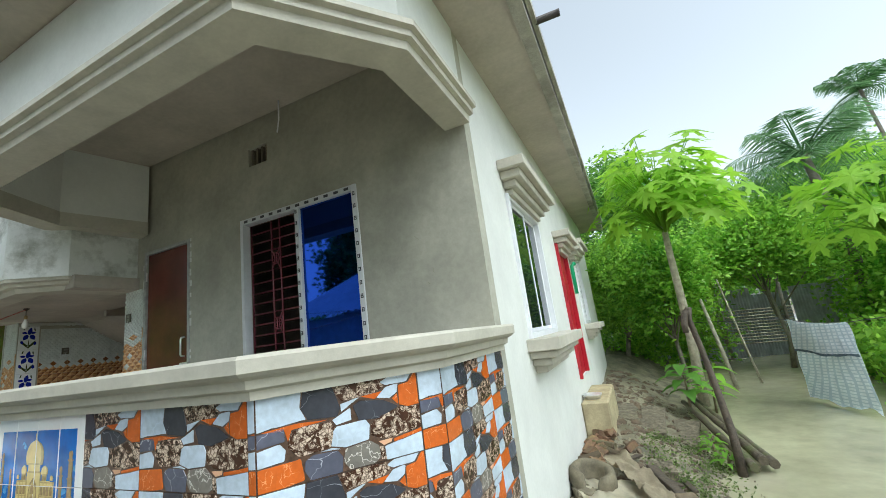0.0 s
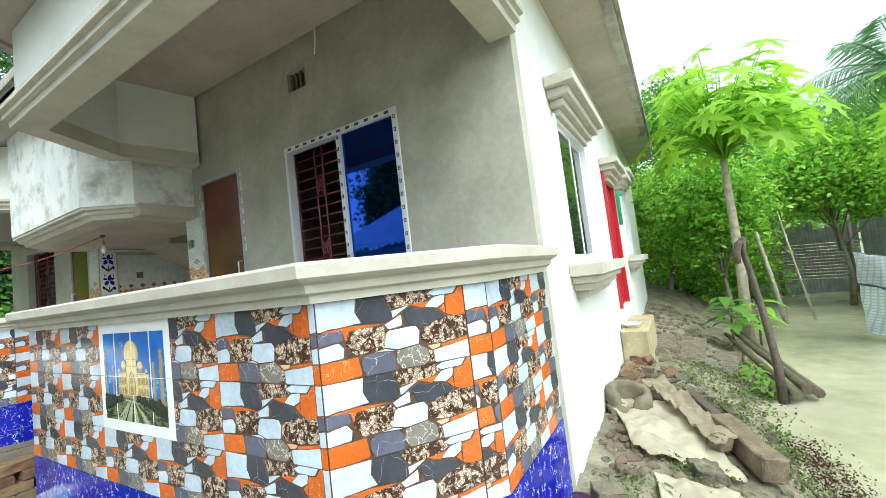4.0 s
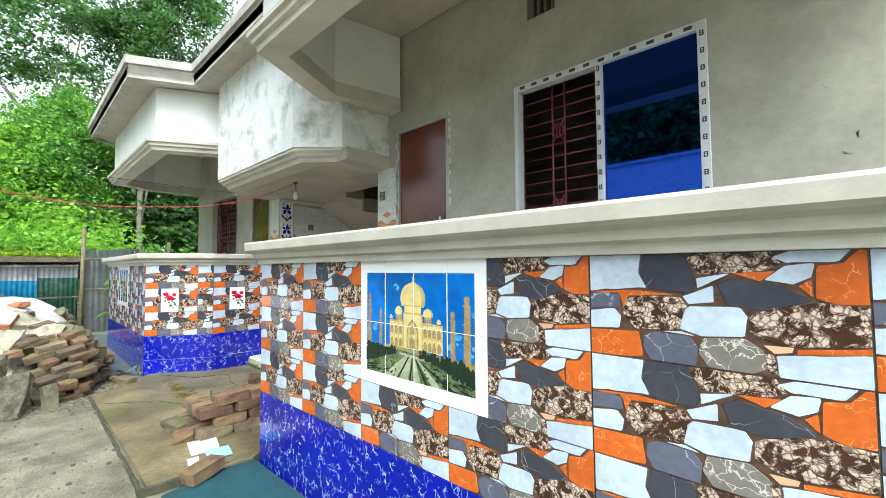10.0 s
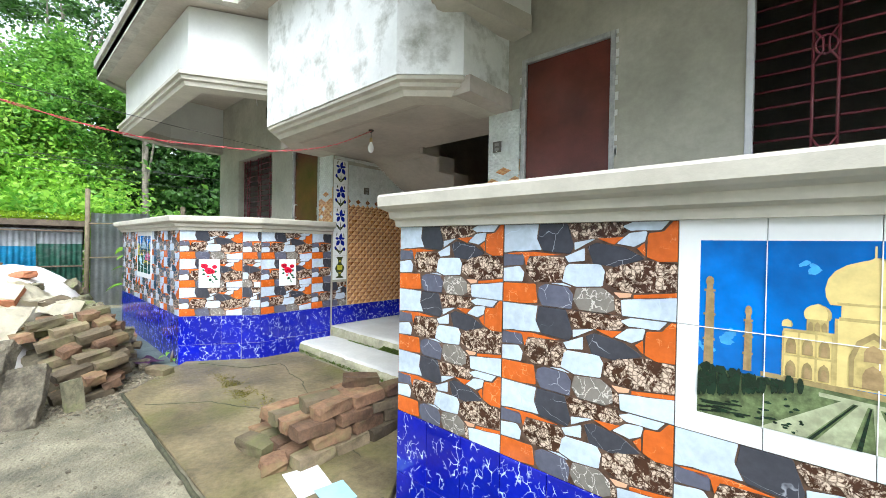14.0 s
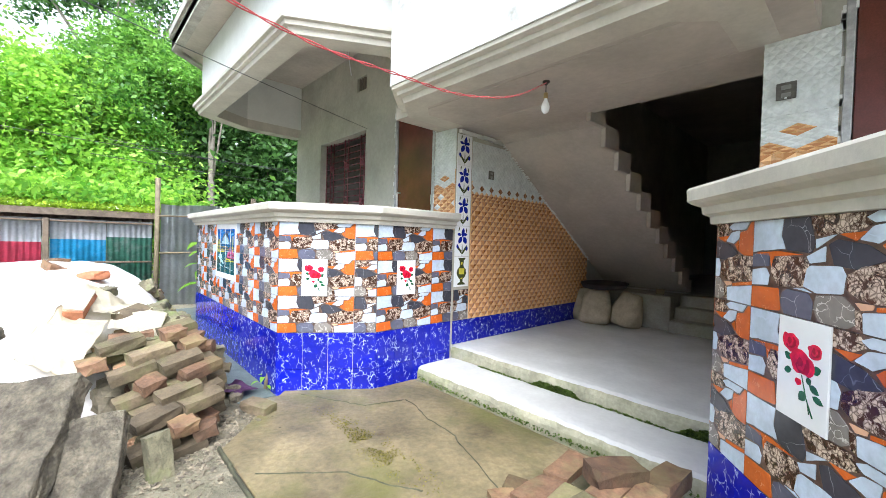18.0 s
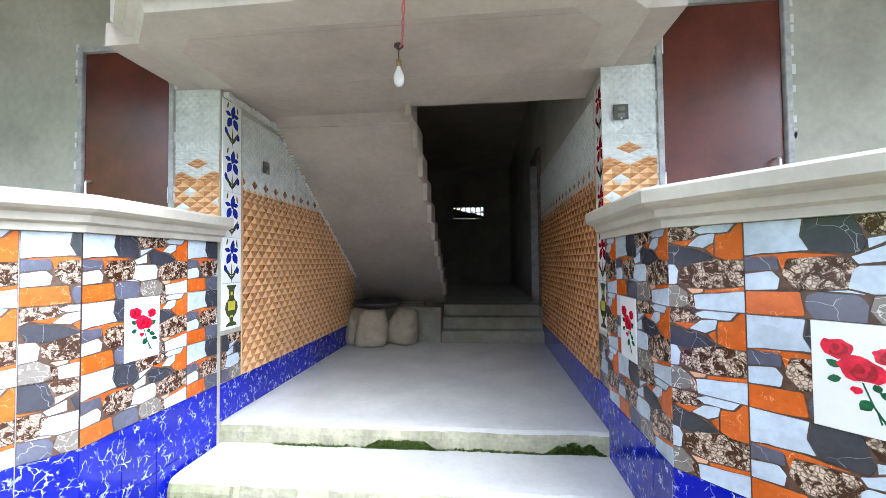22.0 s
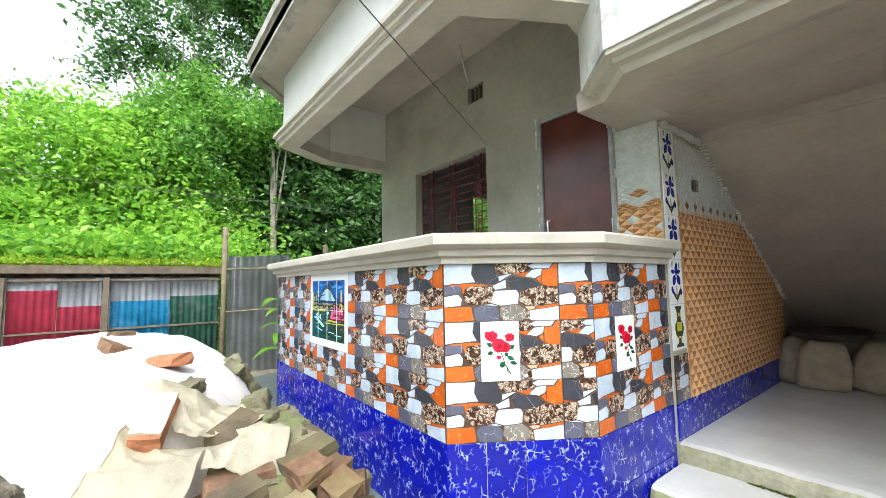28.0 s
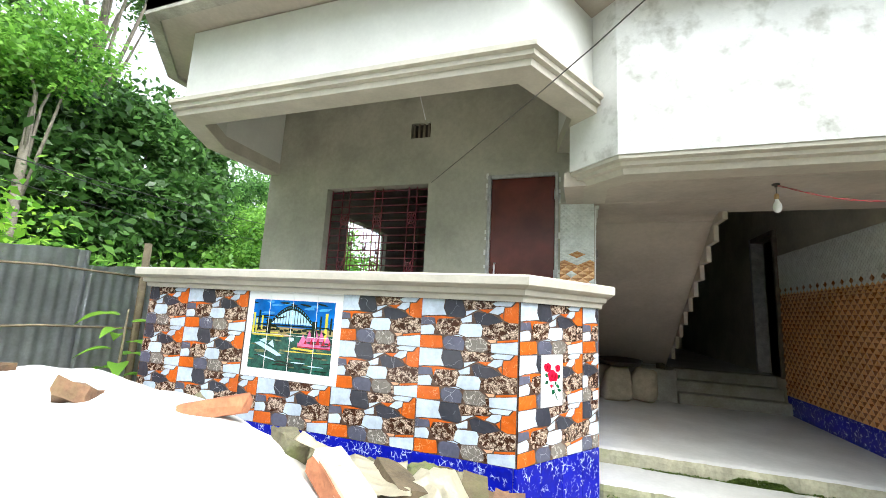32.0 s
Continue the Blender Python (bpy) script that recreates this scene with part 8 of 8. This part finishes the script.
def rose_tile(m, parent):
    t = put("rose_tile", plain_tile("rose_tile", BW, BH, WHITE_TILE, 0.006), m, parent)
    bm = bmesh.new()
    for cx, cz, rx, rz, k in ((0.055, 0.232, 0.037, 0.026, 1), (0.153, 0.223, 0.028, 0.020, 2), (0.103, 0.178, 0.047, 0.036, 3), (0.094, 0.121, 0.012, 0.011, 4)):
        plate(bm, ell(cx, cz, rx, rz, -12, 18, 0.35, k * 3.1), 0.0058, 0.0072, 0)
        if k < 4:
            for q in range(3):
                plate(bm, ell(cx + rx * (0.15 - 0.1 * q), cz + rz * (0.1 * q - 0.15), rx * (0.62 - 0.16 * q), rz * (0.6 - 0.15 * q), 25 + 40 * q, 14, 0.4, k + q), 0.0071, 0.0076 + 0.0004 * q, 1 if q % 2 == 0 else 0)
    part("rose", bm, [RED_GLAZE, ROSE_DARK], t)
    bm = bmesh.new()
    for a in ((0.062, 0.178, 0.034, 0.011, 150), (0.064, 0.148, 0.032, 0.011, 195), (0.145, 0.165, 0.036, 0.013, 25), (0.128, 0.145, 0.024, 0.010, -60), (0.137, 0.125, 0.040, 0.011, -25), (0.150, 0.098, 0.042, 0.010, -18), (0.122, 0.098, 0.036, 0.015, -130)):
        plate(bm, leaf_pts(*a), 0.0058, 0.0070)
    plate(bm, [(0.104, 0.145), (0.108, 0.145), (0.128, 0.085), (0.156, 0.036), (0.150, 0.035), (0.124, 0.083)], 0.0058, 0.0068)
    plate(bm, [(0.128, 0.083), (0.131, 0.081), (0.142, 0.042), (0.138, 0.04)], 0.0058, 0.0068)
    part("rose_leaf", bm, GREEN_GLAZE, t)


zr = 0.797
rose_tile(wall_pose(L_[3], L_[4], 0.185, zr + LRISE, 0.0005), wl)
rose_tile(wall_pose(L_[4], L_[5], 0.205, zr + LRISE, 0.0005), wl)
rose_tile(wall_pose(R[0], R[1], 0.265, zr + RDROP, 0.0005), wr)
rose_tile(wall_pose(R[1], R[2], 0.415, zr + RDROP, 0.0005), wr)


def lily_tile(m, parent, petal):
    t = put("lily_tile", plain_tile("lily_tile", BW, BH, WHITE_TILE, 0.008), m, parent)
    bm = bmesh.new()
    for a in ((0.10, 0.19, 0.10, 0.024, 80), (0.09, 0.20, 0.085, 0.026, 240), (0.115, 0.20, 0.085, 0.028, 300), (0.085, 0.215, 0.06, 0.016, 170), (0.115, 0.215, 0.055, 0.016, 10), (0.04, 0.075, 0.05, 0.016, 105), (0.16, 0.055, 0.05, 0.016, 80)):
        plate(bm, leaf_pts(*a), 0.0078, 0.0092)
    part("petal", bm, petal, t)
    bm = bmesh.new()
    for a in ((0.10, 0.0, 0.13, 0.006, 90), (0.10, 0.02, 0.12, 0.011, 55), (0.10, 0.02, 0.12, 0.011, 128), (0.045, 0.25, 0.05, 0.007, 75), (0.16, 0.235, 0.055, 0.007, 100), (0.10, 0.05, 0.085, 0.009, 25), (0.10, 0.05, 0.085, 0.009, 155)):
        plate(bm, leaf_pts(*a), 0.0078, 0.0088)
    part("lily_leaf", bm, OLIVE_GLAZE, t)


def vase_tile(m, parent):
    t = put("vase_tile", plain_tile("vase_tile", BW, BH, WHITE_TILE, 0.008), m, parent)
    prof = [(0.055, 0.02), (0.05, 0.035), (0.018, 0.05), (0.02, 0.075), (0.05, 0.10), (0.068, 0.14), (0.058, 0.175), (0.03, 0.20), (0.024, 0.225), (0.03, 0.262), (0.05, 0.285), (0.05, 0.292)]
    bm = bmesh.new()
    plate(bm, [(0.1 + r, z) for r, z in prof] + [(0.1 - r, z) for r, z in prof[::-1]], 0.0078, 0.0095)
    part("vase", bm, OLIVE_GLAZE, t)
    bm = bmesh.new()
    for z, r, h in ((0.155, 0.05, 0.03), (0.085, 0.02, 0.006), (0.235, 0.014, 0.012)):
        plate(bm, [(0.1 - r * 0.7, z - h), (0.1 + r * 0.7, z - h), (0.1 + r * 0.8, z + h), (0.1 - r * 0.8, z + h)], 0.0094, 0.0102)
    part("vase_band", bm, YELLOW_GLAZE, t)


for line, flip, par, petal in ((LPASS, False, pl, COBALT), (RPASS, True, pr, ROSE_DARK)):
    s = 0.006 if not flip else line[0][1] - WALL - 0.006 - BW
    vase_tile(wall_pose(*line, s, 0.86), par)
    for k in range(4):
        lily_tile(wall_pose(*line, s, 1.166 + k * BH), par, petal)
    put("stone_tile", stone_tile(0.35, 0.683, TH), wall_pose(*line, s, 0.528), par)


# ---- tile murals ----
def mural(m, label, parts):
    t = thing("tile_mural", label, "tile picture", m)
    me_ = plain_tile("mural_tile", BW, BH, WHITE_TILE, 0.0115)
    for i in range(4):
        for j in range(2):
            put("mural_tile", me_, pose(i * BW, 0, j * BH), t)
    px, pz, pw, ph = 0.056, 0.062, 0.70, 0.487
    for nm, mt, lift, shapes in parts:
        for q, pts in enumerate(shapes):
            pts = [(px + min(1, max(0, u)) * pw, pz + min(1, max(0, v)) * ph) for u, v in pts]
            bm = bmesh.new()
            plate(bm, pts, 0.0114, 0.0114 + 0.0005 * lift + 0.00002 * q)
            part(nm, bm, mt, t)
    # tile joints across the picture
    bm = bmesh.new()
    for i in (1, 2, 3):
        box(bm, i * BW - 0.0011, i * BW + 0.0011, -0.0152, -0.0116, pz, pz + ph)
    box(bm, px, px + pw, -0.0151, -0.0116, BH - 0.0011, BH + 0.0011)
    part("tile_joint", bm, WHITE_TILE, t)


def rect(a, b, c, d):
    return [(a, c), (b, c), (b, d), (a, d)]


def minaret(c, w, z0, z1):
    return [[(c - w, z0), (c + w, z0), (c + w * 0.7, z1), (c - w * 0.7, z1)], rect(c - w * 1.1, c + w * 1.1, z1 - 0.012, z1), rect(c - w * 0.6, c + w * 0.6, z1, z1 + 0.04), ell(c, z1 + 0.045, w * 0.8, 0.03)]


def bands(c, w, z0, z1, n_=3):
    return [rect(c - w * 1.12, c + w * 1.12, z0 + (z1 - z0) * k / n_ - 0.006, z0 + (z1 - z0) * k / n_ + 0.006) for k in range(1, n_)]


def arch(c, z, w, h):
    """A pointed arch standing at z."""
    return [(c - w, z), (c + w, z), (c + w, z + h * 0.55), (c + w * 0.7, z + h * 0.82), (c, z + h), (c - w * 0.7, z + h * 0.82), (c - w, z + h * 0.55)]


def onion(c, z, w, h):
    """A swelling dome with a drawn-up tip."""
    half = [(0.88, 0), (0.98, 0.16), (1.0, 0.34), (0.94, 0.54), (0.80, 0.71), (0.57, 0.84), (0.28, 0.92), (0.09, 0.96), (0.03, 1.0)]
    return [(c + w * a, z + h * b) for a, b in half] + [(c - w * a, z + h * b) for a, b in half[::-1]]


rm = random.Random(4)
hedge, lawn = [], []
for k in range(20):
    f = k / 19
    for c, w, h in ((0.01 + 0.30 * f, 0.014 - 0.006 * f, 0.17 - 0.09 * f), (0.99 - 0.43 * f, 0.019 - 0.010 * f, 0.21 - 0.16 * f)):
        h *= rm.uniform(0.7, 1.15)
        z = (0.10 + 0.12 * f) if c < 0.4 else (0.06 + 0.19 * f)
        hedge.append(ell(c + rm.uniform(-0.006, 0.006), z + h / 2, w * rm.uniform(0.7, 1.1), h / 2, rm.uniform(-4, 4), 12, 0.3, k * 1.7, 0.7))
for k in range(70):
    f = rm.random()
    c, z = rm.choice(((0.02 + 0.30 * f, rm.uniform(0.01, 0.06 + 0.14 * f)), (0.98 - 0.40 * f, rm.uniform(0.0, 0.05 + 0.18 * f))))
    lawn.append(ell(c, z, rm.uniform(0.012, 0.05) * (1.15 - f), 0.006, rm.uniform(-12, 4) - (14 if c > 0.5 else -8), 10, 0.5, k))
clouds = []
for cx, cz, n_ in ((0.10, 0.46, 5), (0.03, 0.40, 4), (0.335, 0.84, 3), (0.86, 0.44, 6), (0.80, 0.36, 5), (0.985, 0.66, 3), (0.98, 0.34, 3)):
    for k in range(n_):
        clouds.append(ell(cx + rm.gauss(0, 0.016), cz + rm.gauss(0, 0.022), rm.uniform(0.010, 0.026), rm.uniform(0.010, 0.024), rm.uniform(0, 60), 14, 0.5, k + cx))


def dome(c, z, w, h):
    """A swelling dome with the shaded crescent down its right side."""
    body = onion(c, z, w, h)
    half = len(body) // 2
    right = body[:half]
    return body, right + [(c + (x - c) * 0.62 + 0.10 * w, y) for x, y in right[::-1]]


main, main_dark = dome(0.487, 0.685, 0.118, 0.235)
small = [dome(x, z, w, h) for x, z, w, h in ((0.352, 0.605, 0.036, 0.08), (0.628, 0.600, 0.042, 0.08), (0.272, 0.555, 0.015, 0.04), (0.722, 0.55, 0.018, 0.045))]
wings = [rect(0.262, 0.395, 0.29, 0.545), rect(0.58, 0.70, 0.29, 0.545), rect(0.70, 0.752, 0.285, 0.525)]
mural(wall_pose(R[2], R[3], 1.221, 1.405 + RDROP - 2 * BH + 0.002, -0.011), "glazed tile picture of a domed marble mausoleum under blue sky", [
    ("sky", SKY_GLAZE, 1, [rect(0, 1, 0.25, 1)]),
    ("cloud", CLOUD_SOFT, 2, clouds),
    ("lawn", LAWN_GLAZE, 2, [rect(0, 1, 0, 0.27)]),
    ("grass", HEDGE_GLAZE, 3, lawn),
    ("building", IVORY_GLAZE, 3, wings + [rect(0.395, 0.58, 0.29, 0.62), rect(0.41, 0.565, 0.62, 0.70), main, rect(0.4845, 0.4895, 0.90, 0.975)] + [a for a, b in small]),
    ("cornice", IVORY_MID, 4, [main_dark, rect(0.405, 0.57, 0.612, 0.628), rect(0.40, 0.575, 0.688, 0.70), rect(0.262, 0.395, 0.53, 0.545), rect(0.58, 0.752, 0.525, 0.54), rect(0.395, 0.403, 0.29, 0.62), rect(0.572, 0.58, 0.29, 0.62)]
     + [b for a, b in small] + [rect(x - 0.028, x + 0.028, 0.545, 0.605) for x in (0.352, 0.628)] + [rect(x - 0.003, x + 0.003, 0.29, 0.53) for x in (0.262, 0.305, 0.35, 0.392, 0.583, 0.625, 0.665, 0.70, 0.748)]
     + [rect(0.262, 0.395, 0.405, 0.413), rect(0.58, 0.752, 0.405, 0.413)]),
    ("terrace", IVORY_DARK, 4, [[(0.20, 0.30), (0.52, 0.285), (0.52, 0.255), (0.20, 0.275)], [(0.52, 0.285), (1.0, 0.255), (1.0, 0.205), (0.52, 0.25)]]),
    ("tower", TAN_GLAZE, 5, minaret(0.035, 0.017, 0.29, 0.72) + minaret(0.16, 0.013, 0.29, 0.57) + minaret(0.835, 0.019, 0.27, 0.60) + minaret(0.945, 0.027, 0.25, 0.735)),
    ("shade", IVORY_DARK, 6, [arch(0.487, 0.30, 0.055, 0.27)] + [arch(x, z, 0.014, 0.085) for x in (0.284, 0.328, 0.371, 0.604, 0.645, 0.683, 0.725) for z in (0.30, 0.42)]
     + [arch(x, 0.548, 0.007, 0.045) for x in (0.334, 0.352, 0.370, 0.610, 0.628, 0.646)]
     + [rect(x, x + w * 0.85, z0, z1) for x, w, z0, z1 in ((0.039, 0.014, 0.29, 0.70), (0.164, 0.010, 0.29, 0.55), (0.840, 0.015, 0.27, 0.58), (0.952, 0.021, 0.25, 0.71))]
     + bands(0.035, 0.018, 0.29, 0.72) + bands(0.16, 0.014, 0.29, 0.57) + bands(0.835, 0.02, 0.27, 0.60) + bands(0.945, 0.028, 0.25, 0.735)),
    ("arch_light", IVORY_MID, 7, [arch(0.487, 0.305, 0.044, 0.235)]),
    ("doorway", TAN_GLAZE, 8, [arch(0.487, 0.305, 0.024, 0.11), arch(0.487, 0.43, 0.022, 0.08)] + [arch(x, z + 0.004, 0.008, 0.055) for x in (0.284, 0.328, 0.371, 0.604, 0.645, 0.683, 0.725) for z in (0.30, 0.42)]),
    ("path", PATH_GLAZE, 3, [[(0.20, 0.0), (0.33, 0.0), (0.445, 0.22), (0.42, 0.225)], [(0.50, 0.0), (0.56, 0.0), (0.505, 0.215), (0.49, 0.22)], [(0.66, 0.0), (0.74, 0.0), (0.54, 0.205), (0.525, 0.21)], [(0.36, 0.225), (0.60, 0.205), (0.60, 0.225), (0.36, 0.245)]]),
    ("pool", PATH_GLAZE, 4, [[(0.355, 0.0), (0.44, 0.0), (0.478, 0.215), (0.458, 0.218)]]),
    ("kerb", HEDGE_GLAZE, 5, [[(0.455, 0.0), (0.468, 0.0), (0.488, 0.21), (0.484, 0.212)], [(0.335, 0.0), (0.346, 0.0), (0.452, 0.215), (0.448, 0.217)], [(0.60, 0.0), (0.63, 0.0), (0.52, 0.205), (0.513, 0.207)], [(0.80, 0.0), (0.86, 0.0), (0.56, 0.195), (0.55, 0.198)]]),
    ("hedge", HEDGE_GLAZE, 9, hedge + [ell(0.03 + 0.045 * k, 0.275 - 0.006 * k, 0.022, 0.022, 0, 12, 0.5, k) for k in range(6)] + [ell(0.57 + 0.055 * k, 0.238 - 0.012 * k, 0.024, 0.016, 0, 12, 0.5, k) for k in range(8)]),
])
arch_out = [(0.22 + 0.56 * t, 0.66 + 0.27 * math.sin(math.pi * t)) for t in [k / 16 for k in range(17)]]
arch_in = [(0.25 + 0.50 * t, 0.66 + 0.20 * math.sin(math.pi * t)) for t in [k / 16 for k in range(17)]]
ribs = [rect(0.25 + 0.5 * k / 14 - 0.003, 0.25 + 0.5 * k / 14 + 0.003, 0.64, 0.66 + 0.20 * math.sin(math.pi * k / 14)) for k in range(1, 14)]
def shell(x, w, h):
    """A leaning pointed roof shell."""
    return [(x - w, 0.40), (x + w, 0.40), (x + w * 0.75, 0.40 + h * 0.45), (x - w * 0.1, 0.40 + h), (x - w * 0.35, 0.40 + h * 0.62)]


streaks = [ell(rm.uniform(0.02, 0.98), rm.uniform(0.02, 0.46), rm.uniform(0.03, 0.10), rm.uniform(0.006, 0.014), rm.uniform(-8, 8), 12, 0.5, k) for k in range(34)]
mural(wall_pose(L_[2], L_[3], 1.063, 1.405 + LRISE - 2 * BH + 0.002, -0.011), "glazed tile picture of an arched harbour bridge and boats", [
    ("sky", SKY_GLAZE, 1, [rect(0, 1, 0.55, 1)]),
    ("cloud", CLOUD_SOFT, 2, [ell(rm.uniform(0.05, 0.95), rm.uniform(0.80, 0.98), rm.uniform(0.04, 0.12), 0.018, rm.uniform(-10, 10), 14, 0.5, k) for k in range(7)]),
    ("dusk", HEDGE_GLAZE, 3, [ell(rm.uniform(0.0, 1.0), rm.choice((rm.uniform(0.93, 0.99), rm.uniform(0.60, 0.78))), rm.uniform(0.04, 0.11), 0.012, rm.uniform(-15, 15), 14, 0.5, k) for k in range(12)]),
    ("haze", CLOUD_GLAZE, 3, [arch_in]),
    ("sea", SEA_GLAZE, 2, [rect(0, 1, 0, 0.55)]),
    ("bridge", HEDGE_GLAZE, 4, [arch_out[k:k + 2] + arch_in[k:k + 2][::-1] for k in range(16)] + ribs + [rect(0.05, 0.95, 0.625, 0.645), rect(0.19, 0.25, 0.5, 0.72), rect(0.75, 0.81, 0.5, 0.72), rect(0.08, 0.10, 0.55, 0.84), rect(0.84, 0.86, 0.55, 0.80), rect(0.96, 0.98, 0.55, 0.78)]),
    ("lattice", CLOUD_SOFT, 5, [[(0.235 + 0.53 * k / 20, 0.665 + 0.235 * math.sin(math.pi * k / 20) - 0.012), (0.242 + 0.53 * k / 20, 0.665 + 0.235 * math.sin(math.pi * k / 20) - 0.012), (0.242 + 0.53 * k / 20, 0.665 + 0.235 * math.sin(math.pi * k / 20) + 0.012), (0.235 + 0.53 * k / 20, 0.665 + 0.235 * math.sin(math.pi * k / 20) + 0.012)] for k in range(1, 20)]),
    ("tower", YELLOW_GLAZE, 4, [rect(0.01, 0.035, 0.50, 0.80), rect(0.05, 0.07, 0.52, 0.72), rect(0.12, 0.14, 0.56, 0.76), rect(0.90, 0.93, 0.44, 0.84), rect(0.02, 0.42, 0.47, 0.495), rect(0.05, 0.35, 0.515, 0.53)]),
    ("shore", IVORY_DARK, 3, [rect(0.0, 1.0, 0.53, 0.61), ell(0.35, 0.50, 0.15, 0.03, 0, 14, 0.4, 4)]),
    ("trees", HEDGE_GLAZE, 4, [ell(0.06 + 0.055 * k, 0.555 + 0.012 * (k % 3), 0.03, 0.02, 0, 12, 0.5, k) for k in range(16)]),
    ("hall", PINK_GLAZE, 5, [shell(0.66, 0.05, 0.13), shell(0.73, 0.05, 0.20), shell(0.80, 0.055, 0.24), shell(0.87, 0.05, 0.20), shell(0.94, 0.045, 0.14), rect(0.60, 0.98, 0.36, 0.41)]),
    ("hall_shade", ROSE_DARK, 6, [[(x + w * 0.2, 0.40), (x + w, 0.40), (x + w * 0.75, 0.40 + h * 0.45)] for x, w, h in ((0.66, 0.05, 0.13), (0.73, 0.05, 0.20), (0.80, 0.055, 0.24), (0.87, 0.05, 0.20), (0.94, 0.045, 0.14))] + [rect(0.60, 0.98, 0.345, 0.362)]),
    ("quay", YELLOW_GLAZE, 5, [[(0.45, 0.265), (1.0, 0.285), (1.0, 0.30), (0.50, 0.285)], [(0.52, 0.315), (0.78, 0.30), (0.80, 0.325), (0.56, 0.34)]]),
    ("boat", CLOUD_GLAZE, 6, [[(0.06, 0.36), (0.36, 0.20), (0.42, 0.21), (0.34, 0.27), (0.14, 0.38)], [(0.12, 0.40), (0.22, 0.36), (0.20, 0.44)], [(0.24, 0.36), (0.32, 0.31), (0.29, 0.42)], ell(0.25, 0.16, 0.13, 0.008, -15, 14, 0.5, 6), ell(0.52, 0.45, 0.03, 0.03, 0, 14, 0.5, 7), ell(0.62, 0.13, 0.10, 0.007, 0, 14, 0.5, 8), ell(0.82, 0.10, 0.08, 0.007, 0, 14, 0.5, 9)]),
    ("wave", LAWN_GLAZE, 4, streaks[::2]),
    ("swell", HEDGE_GLAZE, 5, streaks[1::2]),
])
